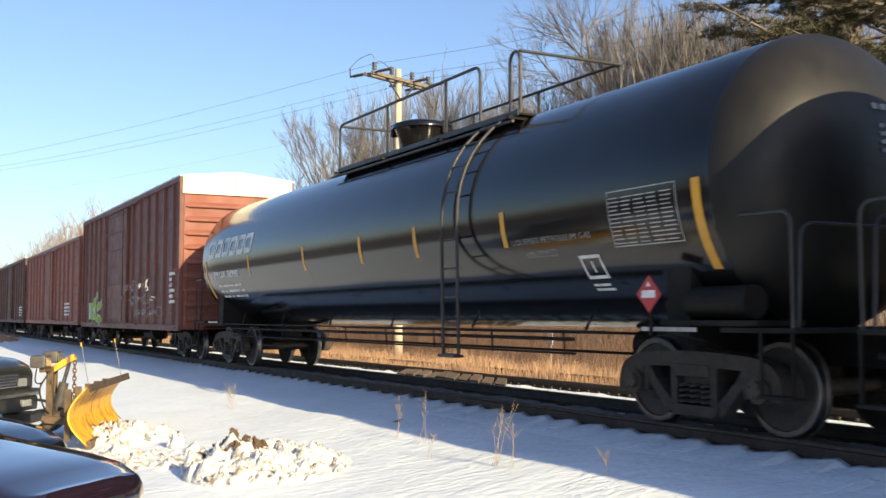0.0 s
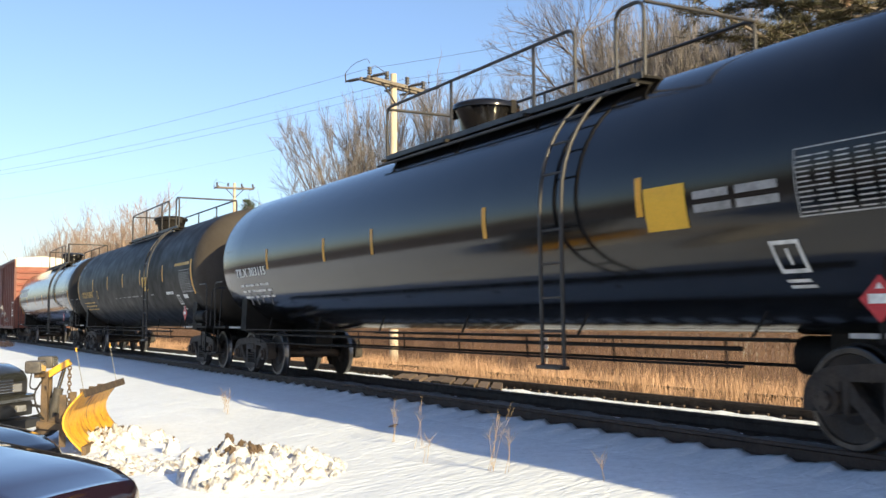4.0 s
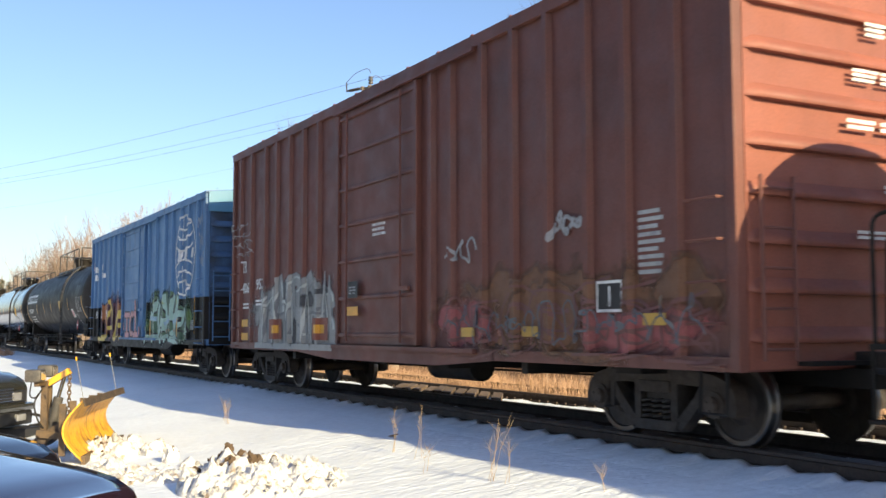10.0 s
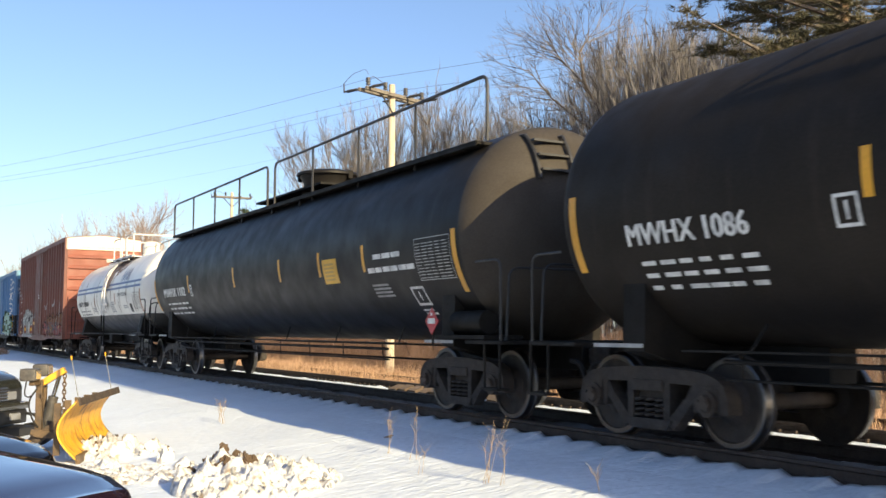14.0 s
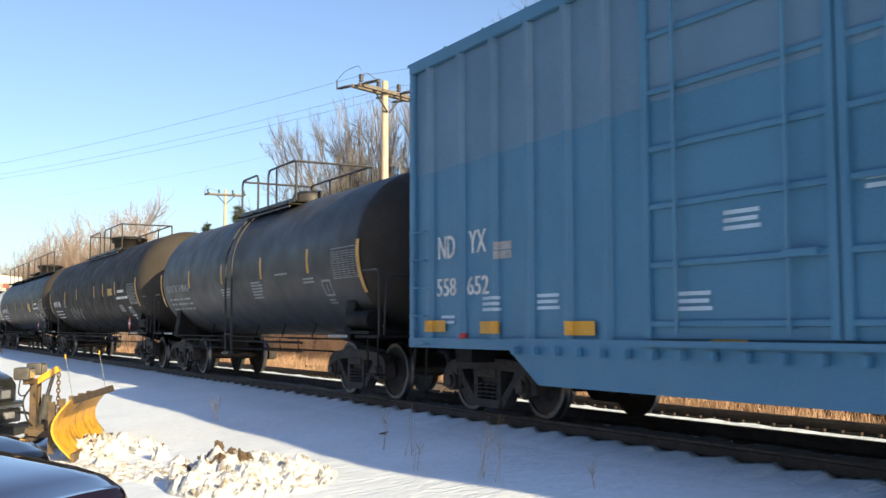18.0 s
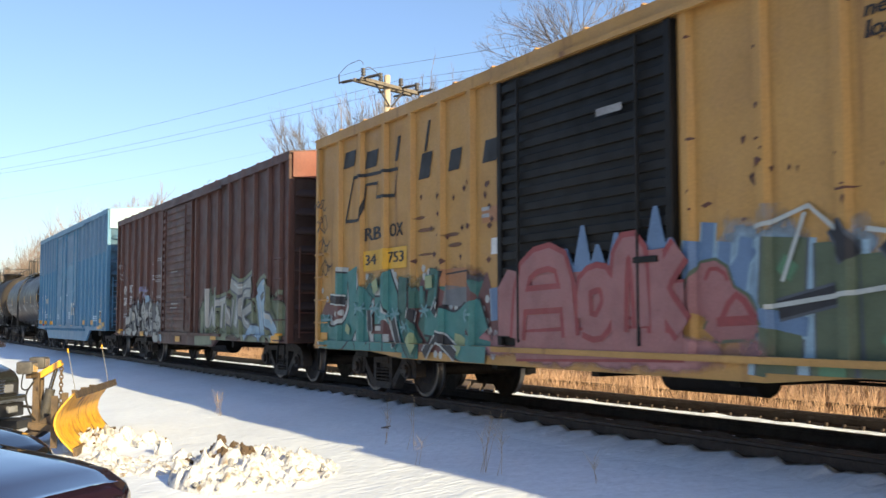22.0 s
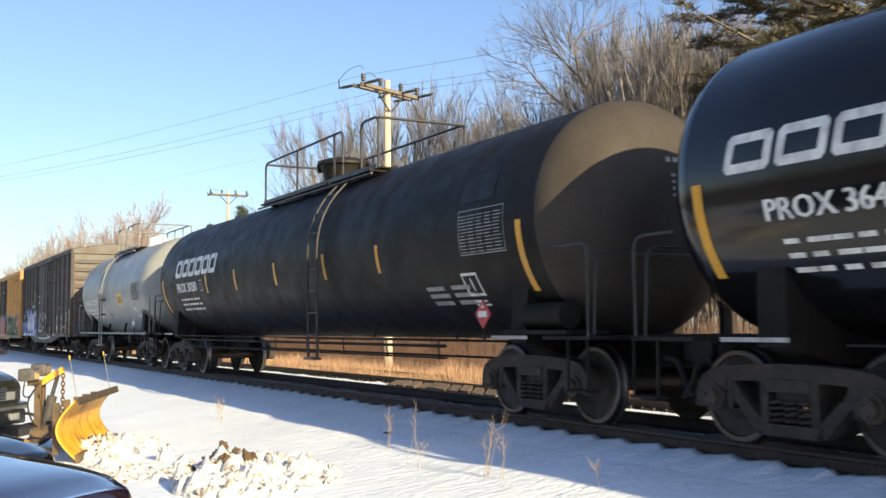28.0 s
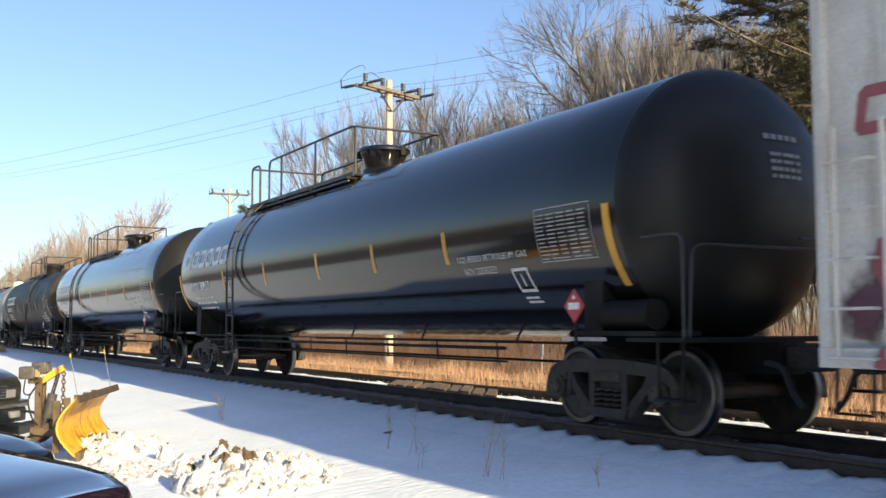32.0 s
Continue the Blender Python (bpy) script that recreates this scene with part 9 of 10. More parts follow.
piece(b, (((3.20, 1.91), (3.37, 1.64)), ((6.44, 1.88), (6.26, 1.50)), ((6.31, 1.27), (7.37, 1.00)), ((5.20, 1.29), (5.01, 0.80)), ((6.49, 0.94), (6.44, 0.77)), ((2.60, 1.24), (3.20, 1.36)), ((4.81, 1.71), (4.62, 1.39)), ((3.67, 1.76), (3.91, 1.49)), ((5.90, 1.81), (6.02, 1.94))), 0.15, "black", "slate", 0.05, None, 1.512)
paint_side(b, "graffiti_shine", d_poly(*[p for q in (((2.42, 1.95), (2.95, 2.09), (3.21, 1.88)), ((2.91, 2.04), (2.66, 1.48)), ((3.50, 1.86), (3.91, 1.78), (4.05, 1.53), (3.91, 1.43), (2.51, 1.27)), ((4.27, 2.08), (4.59, 1.71), (4.89, 1.92), (5.15, 1.83)), ((4.55, 1.59), (4.37, 1.52), (4.44, 1.15)), ((6.15, 1.28), (6.71, 1.42)), ((6.18, 1.27), (6.80, 1.15), (7.39, 0.97)), ((5.15, 1.31), (5.45, 0.81)), ((5.68, 2.01), (5.70, 1.82), (6.19, 1.93)), ((6.22, 1.93), (6.11, 1.51)), ((5.79, 1.11), (6.16, 0.94), (6.31, 0.76))) for p in stroke(q, 0.04)], step=0.00002), M_GRF["pale"], "white outlines of the letters", 0.03)
paint_side(b, "sprayed_patch", d_rect(-3.0, 3.0, 0.6, 1.12), M_MIST["pink"], "", 0.03)
paint_side(b, "small_stencil", d_rect(0.3, 0.72, 3.28, 3.36), M_GREYT, "", 0.13, 1.5, 0)
tags(b, 6.75, 7.5, 2.3, 2.9, 9, M_DARKT, 3, 0.03)
tags(b, -7.5, -7.0, 1.9, 3.3, 10, M_DARKT, 4, 0.03)
paint_side(b, "notice_panel", d_rect(5.14, 5.66, 1.36, 1.76), M_GRF["yellow"], "yellow bordered notice", 0.04)
paint_side(b, "notice_face", d_rect(5.24, 5.56, 1.44, 1.7), M_WHITE, "", 0.044)
paint_side(b, "panel_border", d_frame(5.24, 5.56, 1.44, 1.7, 0.05), M_DARKT, "", 0.048)
g = random.Random(31)
spots = []
for k in range(95):
    x_ = g.choice(P13[6:]) + g.gauss(0, 0.05) if k % 3 else g.uniform(1.7, 7.3)
    z_, w_, h_ = g.uniform(2.0, 3.9), g.uniform(0.01, 0.035) * (4 if k % 7 == 0 else 1), g.uniform(0.012, 0.04)
    spots.append([(x_ - w_, z_), (x_ - 0.3 * w_, z_ - h_ * g.uniform(0.6, 2.2)), (x_ + w_, z_ + 0.2 * h_), (x_ + 0.2 * w_, z_ + h_)])
for k in range(26):
    x_, z_, w_ = g.uniform(-4.0, -1.85), g.uniform(1.9, 3.1), g.uniform(0.02, 0.07)
    spots.append([(x_ - w_, z_), (x_, z_ - 0.05), (x_ + w_, z_), (x_, z_ + 0.04)])
paint_side(b, "rust_spot", d_poly(*spots, step=0.00002), M_OLDRED, "small rust spots and drips", 0.006)
box_bars(b, -2.2, -2.0, 2.45, 2.62, 2, 4, M_PALE)
reflectors(b, ((-7.3, 0.9),), 0.3, 0.15)
paint_side(b, "notice_card", d_rect(-1.98, -1.76, 1.98, 2.18), M_WHITE, "small white notice card", 0.009)
paint_side(b, "overpainted_patch", d_rect(-2.2, -1.82, 2.38, 2.58), M_GRF["orange"], "dull red overpainted patch", 0.006)
paint_side(b, "overpainted_patch", d_rect(-3.3, -2.6, 1.62, 1.85), M_GRF["orange"], "", 0.006)
for xa, xb, z in ((-4.0, -3.4, 2.42), (-4.0, -3.4, 2.08), (-3.2, -2.75, 2.3), (-3.1, -2.7, 2.16), (-4.1, -3.7, 2.6)):
    paint_side(b, "rust_run", d_rect(xa, xb, z - 0.03, z + 0.03), M_MIST["rustdark"], "", 0.0065)

# ---- weathered grey box car
P14 = [-6.91, -5.84, -4.85, -3.76, -2.61, 1.58, 2.27, 3.43, 4.44, 5.56, 6.72]
b = box_car("weathered dark grey box car with blue and white graffiti", 213.5, -7.4, 7.42, 0.86, 4.28, M_GBOX, P14, [(-1.77, 1.31)], 0, (-6.32, 5.83), end_m=M_GEND, n_ribs=9, corr=False, roof_m=M_GBOX, sill=(-4.5, -2.2, 2.4, 4.9, 0.58), peak=0.24)
RING = [(0.34 * math.cos(a), 0.46 * math.sin(a)) for a in (math.radians(360 * k / 14) for k in range(15))]
for xc, zc, qs in ((4.0, 3.33, stroke(RING, 0.2)),
                   (5.2, 3.3, [[(-0.22, z_), (0.14, z_), (0.22, z_ + 0.4), (-0.14, z_ + 0.4)] for z_ in (-0.46, 0.04)]),
                   (6.26, 3.32, [[(-0.4, 0.5), (-0.14, 0.06), (0.14, 0.06), (0.4, 0.5)], [(-0.14, 0.06), (-0.4, -0.5), (0.4, -0.5), (0.14, 0.06)]])):
    paint_side(b, "word_mark", d_poly(*[[(xc + x_, zc + z_) for x_, z_ in q] for q in qs], step=0.00003), M_OLDRED, "faded rust-red shape of an old word mark", 0.0075)
    paint_side(b, "word_mark", d_rect(xc - 0.38, xc + 0.38, zc - 0.74, zc - 0.52), M_OLDRED, "faded rust-red bar under the word mark", 0.0075)
paint_side(b, "sprayed_patch", d_rect(-7.6, -1.4, 0.4, 2.3), M_MIST["frost"], "pale sprayed ground", 0.004)
paint_side(b, "graffiti_ground", d_poly(*cloud(-6.75, -2.3, 0.86, 1.75, random.Random(12), 22, 0.4), step=0), M_GRF["white"], "", 0.0052)
piece(b, (((-6.20, 1.51), (-6.36, 1.08), (-5.93, 1.29)), ((-5.54, 2.22), (-5.82, 1.24), (-5.32, 0.83)), ((-4.76, 2.10), (-5.05, 1.33), (-4.65, 0.79))), 0.24, "blue", "white", 0.08, "skyblue")
piece(b, (((-4.32, 2.11), (-4.53, 1.13), (-4.39, 0.90)), ((-3.90, 2.19), (-4.09, 1.49), (-3.59, 0.91), (-3.26, 0.70)), ((-3.52, 1.95), (-3.19, 1.63), (-3.34, 1.08))), 0.24, "blue", "white", 0.08, "skyblue")
piece(b, (((-2.94, 2.07), (-3.09, 1.46), (-2.83, 1.08)), ((-2.53, 1.44), (-2.60, 0.97), (-2.23, 0.78), (-2.19, 1.27)), ((-3.11, 0.92), (-2.79, 0.70))), 0.30, "blue", "white", 0.08, "skyblue")

splatter(b, -7.2, -6.4, 0.9, 1.6, 10, 22, ("violet",), 0.2, 0.03)
for xa, xb, za, zb in ((-3.14, -2.65, 2.5, 2.57), (-2.4, -2.05, 2.7, 2.78), (-2.0, -1.72, 2.46, 2.66)):
    paint_side(b, "paper_scrap", d_poly([(xa, za), (xb - 0.05, za + 0.01), (xb, zb), (xa + 0.04, zb - 0.02)]), M_GRF["white"], "torn white paper label", 0.03)
paint_side(b, "notice_panel", d_frame(-3.4, -2.8, 2.72, 3.02, 0.025, False), M_YEL, "yellow outlined stencil", 0.02)
box_bars(b, -3.34, -2.86, 2.77, 2.97, 3, 5, M_OCHRE, 3, 0.02)
paint_side(b, "sprayed_patch", d_rect(-2.7, -1.9, 0.9, 1.9), M_MIST["violet"], "", 0.006)
paint_side(b, "graffiti_ground", d_rect(3.6, 4.35, 1.17, 1.36), M_GRF["teal"], "teal patch round the reflector", 0.014)
paint_side(b, "number_ground", d_rect(-6.85, -5.3, 1.62, 1.98), M_DARKT, "", 0.03)
box_text(b, (("137", -6.8, -6.3, 1.68, 1.9), ("894", -5.75, -5.3, 1.72, 1.94)))
for o in [o for o in b.children if o.name.startswith("lettering")]:
    o.location.y -= 0.027
piece(b, (((-0.93, 1.09), (-1.00, 1.45), (-0.53, 1.89), (-0.31, 1.62)), ((0.02, 1.48), (0.23, 1.93), (0.60, 1.55), (0.84, 1.90), (0.96, 1.66), (1.32, 1.75), (1.33, 1.41)), ((-1.12, 1.16), (-0.20, 1.07), (0.64, 1.34)), ((-0.76, 1.59), (-0.53, 1.26), (-0.15, 1.44))), 0.05, "white", "dustgrey", 0.03, None, 1.605, 0)
piece(b, (((1.33, 1.26), (1.58, 0.89)), ((1.67, 1.16), (1.86, 0.77)), ((1.85, 1.07), (2.04, 1.22), (2.27, 1.08), (1.97, 0.85), (2.37, 0.81)), ((-1.36, 0.79), (0.64, 0.75), (2.27, 0.84))), 0.045, "white", "dustgrey", 0.03)
piece(b, (((3.21, 1.48), (2.98, 1.08), (3.35, 0.86), (3.66, 1.08), (3.53, 1.47), (3.85, 1.69), (3.94, 1.37)), ((3.85, 1.69), (4.35, 1.73), (4.33, 1.35)), ((4.12, 1.66), (4.12, 1.39))), 0.05, "pale", "black", 0.05)
piece(b, (((3.38, 1.26), (3.46, 0.91)), ((3.63, 1.08), (4.36, 1.14)), ((3.76, 0.81), (3.84, 1.05), (4.00, 0.81)), ((4.16, 0.81), (4.19, 1.08), (4.34, 0.83))), 0.05, "silver", "black", 0.07)
piece(b, (((4.75, 0.83), (4.83, 1.05), (5.06, 1.06), (5.01, 0.80)), ((5.14, 0.83), (5.20, 1.07), (5.39, 1.08), (5.34, 0.82))), 0.05, "silver", "black", 0.06)
piece(b, (((5.58, 0.89), (5.54, 1.14), (5.76, 1.31), (6.08, 1.28), (6.13, 1.10), (5.87, 0.98), (5.67, 1.08)),), 0.06, "pink", "black", 0.03)
piece(b, (((5.72, 1.17), (5.96, 1.23), (5.97, 1.08)), ((5.79, 0.93), (5.96, 0.85))), 0.04, "silver", "black", 0.05)
for x_, za, zb in ((1.58, 2.0, 2.16), (1.56, 2.62, 2.95), (1.58, 3.3, 3.5), (1.6, 3.62, 3.7), (2.27, 2.3, 2.42), (-2.61, 2.2, 2.5)):
    paint_side(b, "worn_patch", d_poly([(x_ - 0.05, za), (x_ + 0.05, za + 0.03), (x_ + 0.04, zb), (x_ - 0.03, zb - 0.04)]), M_GRF["dustgrey"], "paint worn pale on the post", 0.006)
paint_side(b, "overpainted_patch", d_rect(4.72, 5.48, 1.52, 1.76), M_GRF["slate"], "", 0.012)
paint_side(b, "overpainted_patch", d_rect(4.7, 5.5, 1.1, 1.36), M_GRF["slate"], "", 0.012)
paint_side(b, "panel_border", d_frame(6.0, 6.42, 1.48, 1.82, 0.03), M_WHITE, "square outlined test stencil", 0.01)
for x, z, m_ in ((-0.9, 2.6, M_WHITE), (-0.95, 2.35, M_WHITE), (-2.6, 2.2, M_ICE), (-3.2, 2.15, M_GREYT), (0.0, 2.6, M_OCHRE), (0.0, 2.3, M_OCHRE), (4.9, 2.0, M_OCHRE), (-3.4, 2.4, M_OCHRE)):
    box_bars(b, x, x + 0.3, z, z + 0.12, 2, 5, m_, 1, 0.12)
reflectors(b, ((2.0, 1.2), (3.9, 1.22)), 0.4, 0.16)
for xe in (-7.3, 7.3):
    paint_side(b, "reflector", d_rect(xe - 0.06, xe + 0.06, 1.0, 1.75), M_YEL, "tall reflective strip on the corner", 0.08)
paint_side(b, "reflector", d_rect(7.24, 7.36, 1.76, 1.95), M_ICE, "", 0.081)
for k in range(2, 9):      # rust run along the end ribs
    part("rust_run", boxm(7.421, 7.424, -1.4, 1.4, 0.98 + 0.315 * k, 1.045 + 0.315 * k), M_RUSTRUN, b)
for x in (-6.4, -5.3, -4.3, -3.1, 1.9, 2.85, 3.95, 5.0, 6.1):
    for z in (1.6, 2.35, 3.15, 3.75):
        paint_side(b, "panel_seam", d_rect(x - 0.42, x + 0.42, z, z + 0.025), M_FRAME, "", 0.005)

# ---- dirty white box car that closes the train
b = box_car("dirty white box car with red lettering and graffiti", 303.6, -7.55, 7.55, 0.85, 4.9, M_WBOX, spread(-6.7, -2.2, 6) + spread(2.2, 6.7, 6), [(-1.6, 1.6)], 0, (-6.1, 6.1), n_ribs=9, corr=False, roof_m=M_WBOX)
paint_side(b, "word_mark", logo_blocks(-7.2, -6.0, 2.62, 3.0, 2), M_GRF["red"], "faded red word mark blocks", 0.009)
splatter(b, -7.2, -5.0, 0.9, 1.5, 8, 41, ("lime", "red", "maroon"), 0.35)
graffiti(b, -7.0, -2.0, 0.8, 1.9, 5, 71, "red", "pale", None, 0.2)
for o_ in (-7.3, -6.85):
    part("ladder_stile", tube(bmesh.new(), [(o_, -1.63, 0.9), (o_, -1.63, 2.7)], 0.022, 6), M_WBOX, b)


# ---------------------------------------------------------------- parked vehicles, plow and snow heaps
HEAD = math.degrees(math.atan2(0.664, 0.743))
ZP = -0.62


def loft(bm, secs, n=None):
    """Sections across the length: x, then (y, z) outlines for the near half, mirrored."""
    rings = []
    for x, half in secs:
        full = [(y, z) for y, z in half] + [(-y, z) for y, z in reversed(half)]
        rings.append([bm.verts.new((x, y, z)) for y, z in full])
    m = len(rings[0])
    for a, b in zip(rings, rings[1:]):
        for k in range(m):
            bm.faces.new((a[k], a[(k + 1) % m], b[(k + 1) % m], b[k]))
    bm.faces.new(rings[0]), bm.faces.new(rings[-1][::-1])
    bmesh.ops.recalc_face_normals(bm, faces=bm.faces)
    return bm


def wheel_mesh(r, w):
    bm = bmesh.new()
    prof = [(-w / 2, r * 0.62), (-w / 2, r * 0.92), (-w / 2 + 0.03, r), (w / 2 - 0.03, r), (w / 2, r * 0.92), (w / 2, r * 0.62)]
    rings = [[bm.verts.new((q * math.cos(a), y, q * math.sin(a))) for a in (2 * math.pi * k / 24 for k in range(24))] for y, q in prof]
    for a, b in zip(rings, rings[1:]):
        for k in range(24):
            bm.faces.new((a[k], b[k], b[(k + 1) % 24], a[(k + 1) % 24]))
    return mesh_of("tyre", bm, M_RUBBER, 40)


def rim_mesh(r, w):
    bm = bmesh.new()
    tube(bm, [(0, -w / 2 + 0.02, 0), (0, w / 2 - 0.02, 0)], r * 0.62, 24)
    for k in range(5):
        a = 2 * math.pi * k / 5
        tube(bm, [(0.05 * math.cos(a), -w / 2, 0.05 * math.sin(a)), (r * 0.55 * math.cos(a), -w / 2, r * 0.55 * math.sin(a))], 0.03, 6)
    return mesh_of("rim", bm, M_CHROME, 40)


def add_wheels(car, xs, hw, r, w=0.22):
    t, q = wheel_mesh(r, w), rim_mesh(r, w)
    for x in xs:
        for s in (-1, 1):
            o = part("wheel", t, None, car)
            o.location = (x, s * (hw - w / 2), r)
            part("rim", q, None, o)


def sedan(m, paint, label, hood=0.88):
    """Nose at the origin, looking along x."""
    car = thing("parked_car", label, "car", m, "parked cars")
    w = 0.89

    def sec(x, zb, zs, zt, hw, ht):
        return x, [(hw * 0.9, zb), (hw, zb + 0.12), (hw * 1.0, (zb + zs) / 2), (hw * 0.985, zs - 0.05), (hw * 0.93, zs), (ht, zs + (zt - zs) * 0.72), (ht * 0.7, zt - 0.006), (ht * 0.35, zt)]
    body = [sec(-0.02, 0.34, 0.50, 0.56, 0.52, 0.42), sec(-0.07, 0.24, 0.58, 0.64, 0.66, 0.55), sec(-0.16, 0.2, 0.60, hood - 0.15, 0.76, 0.63), sec(-0.32, 0.18, 0.64, hood - 0.09, 0.84, 0.7), sec(-0.6, 0.18, hood - 0.12, hood - 0.04, 0.88, 0.74), sec(-0.95, 0.18, hood - 0.08, hood, w, 0.76), sec(-1.35, 0.18, hood - 0.05, hood + 0.04, w, 0.78),
            sec(-1.6, 0.18, hood, hood + 0.09, w, 0.78), sec(-2.6, 0.18, 0.92, 0.98, w, 0.76), sec(-3.9, 0.18, 0.94, 1.0, w, 0.74), sec(-4.4, 0.2, 0.92, 0.98, 0.86, 0.72), sec(-4.65, 0.3, 0.8, 0.86, 0.78, 0.6)]
    part("body", loft(bmesh.new(), body), paint, car, label, 50)
    cab = [(-1.55, [(0.74, 0.93), (0.70, 0.96), (0.4, 0.985)]), (-2.25, [(0.72, 0.93), (0.6, 1.38), (0.4, 1.42)]), (-3.2, [(0.72, 0.93), (0.6, 1.40), (0.4, 1.44)]), (-4.05, [(0.70, 0.93), (0.66, 0.99), (0.4, 1.01)])]
    part("glazing", loft(bmesh.new(), cab), M_GLASS, car, "dark car windows", 30)
    part("roof", loft(bmesh.new(), [(-2.2, [(0.6, 1.39), (0.5, 1.425), (0.3, 1.44)]), (-2.7, [(0.6, 1.41), (0.5, 1.45), (0.3, 1.465)]), (-3.3, [(0.58, 1.40), (0.5, 1.435), (0.3, 1.45)])]), paint, car, smooth=40)
    for s in (-1, 1):
        part("headlight", turn_bm(boxm(-0.14, 0.14, -0.17, 0.17, -0.06, 0.06, bevel=0.04), pose(-0.29, s * 0.6, 0.5, 0, 10, s * -28)), M_LAMP, car, "clear headlight", 40)
        part("mirror", boxm(-2.05, -1.9, s * 0.98 - 0.09, s * 0.98 + 0.09, 0.93, 1.05, bevel=0.03), paint, car, smooth=40)
        part("wiper", tube(bmesh.new(), [(-1.5, s * 0.1, 0.995), (-1.68, s * 0.1 + 0.48, 1.06)], 0.010, 5), M_PLASTIC, car)
        bm = tube(bmesh.new(), [(-0.45, s * 0.67, hood - 0.08), (-0.95, s * 0.70, hood - 0.015), (-1.5, s * 0.71, hood + 0.05)], 0.006, 5)
        part("hood_seam", bm, M_PLASTIC, car)
    part("grille", boxm(-0.06, 0.01, -0.34, 0.34, 0.40, 0.52, bevel=0.02), M_PLASTIC, car)
    part("bumper_trim", boxm(-0.05, 0.015, -0.46, 0.46, 0.28, 0.34, bevel=0.02), M_PLASTIC, car)
    add_wheels(car, (-0.85, -3.55), 0.88, 0.31)
    return car


def at_nose(right, ahead, z=ZP, yaw=0.0):
    x, y = spot(right, ahead)
    return pose(x, y, z, 0, 0, HEAD + yaw)


sedan(at_nose(-2.42, 6.95), M_CARNAVY, "glossy dark maroon car with sky on its hood", 0.79)
sedan(at_nose(-3.76, 9.0), M_CARBLK, "glossy black car parked beside a maroon car", 0.81)
sedan(at_nose(-2.25, 4.6, ZP, -6), M_CARBLK, "glossy black car with a dusty hood edge", 0.86)


def pickup(m):
    car = thing("pickup_truck", "dark older pickup truck with a plow on its nose", "truck", m, "parked cars")

    def sec(x, zb, zs, zt, hw):
        return x, [(hw * 0.95, zb), (hw, zb + 0.1), (hw, zs - 0.06), (hw * 0.96, zs), (hw * 0.8, zt - 0.01), (hw * 0.4, zt)]
    part("body", loft(bmesh.new(), [sec(0.0, 0.28, 0.72, 0.78, 0.80), sec(-0.04, 0.24, 0.85, 0.91, 0.87), sec(-0.12, 0.22, 0.93, 1.0, 0.91), sec(-0.3, 0.3, 1.0, 1.07, 0.94), sec(-1.0, 0.45, 1.07, 1.14, 0.95), sec(-1.45, 0.45, 1.12, 1.19, 0.95), sec(-3.2, 0.45, 1.2, 1.22, 0.95), sec(-3.25, 0.45, 1.15, 1.17, 0.95), sec(-5.2, 0.5, 1.15, 1.17, 0.95)]), M_CARGRN, car, smooth=40)
    part("cab", loft(bmesh.new(), [(-1.4, [(0.88, 1.16), (0.85, 1.2), (0.4, 1.22)]), (-2.0, [(0.88, 1.16), (0.74, 1.7), (0.4, 1.76)]), (-3.0, [(0.88, 1.16), (0.74, 1.72), (0.4, 1.78)]), (-3.22, [(0.88, 1.16), (0.76, 1.3), (0.4, 1.32)])]), M_GLASS, car, "dark cab windows", 30)
    part("roof", boxm(-3.05, -1.95, -0.74, 0.74, 1.735, 1.81, bevel=0.03), M_CARGRN, car)
    part("grille", boxm(-0.06, 0.03, -0.36, 0.36, 0.58, 0.82, bevel=0.02), M_PLASTIC, car)
    for k in range(5):
        part("grille_bar", boxm(0.03, 0.045, -0.34, 0.34, 0.605 + 0.048 * k, 0.62 + 0.048 * k), M_CHROME, car)
    for s in (-1, 1):
        part("headlight", boxm(-0.06, 0.04, s * 0.46 - 0.14, s * 0.46 + 0.14, 0.60, 0.745, bevel=0.02), M_LAMP, car, "rectangular headlight")
        part("headlight_bezel", boxm(-0.08, 0.028, s * 0.5 - 0.24, s * 0.5 + 0.24, 0.575, 0.77, bevel=0.02), M_PLASTIC, car)
        part("fog_lamp", boxm(-0.05, 0.135, s * 0.46 - 0.13, s * 0.46 + 0.13, 0.27, 0.39, bevel=0.02), M_LAMP, car, "clear lamp below the bumper")
        part("mirror", boxm(-1.75, -1.6, s * 1.1 - 0.1, s * 1.1 + 0.1, 1.25, 1.5, bevel=0.02), M_PLASTIC, car)
        part("tow_hook", tube(bmesh.new(), rounded([(0.08, s * 0.78, 0.16), (0.3, s * 0.78, 0.2), (0.3, s * 0.78, 0.34), (0.1, s * 0.78, 0.36)], 0.08), 0.025, 8), M_PLASTIC, car, smooth=60)
    part("bumper", boxm(-0.1, 0.11, -0.9, 0.9, 0.43, 0.56, bevel=0.045), M_CARGRN, car, "dark scuffed steel bumper", 40)
    part("valance", boxm(-0.2, 0.08, -0.86, 0.86, 0.2, 0.43, bevel=0.03), M_PLASTIC, car, smooth=40)
    part("plow_mount", boxm(-0.2, 0.34, 0.25, 0.82, 0.0, 0.17, bevel=0.02), M_PLASTIC, car, "black steel plow mount")
    part("antenna", tube(bmesh.new(), [(-1.3, -0.85, 1.1), (-1.35, -0.86, 1.8)], 0.004, 5), M_PLASTIC, car)
    add_wheels(car, (-0.9, -4.1), 0.93, 0.38, 0.26)
    return car


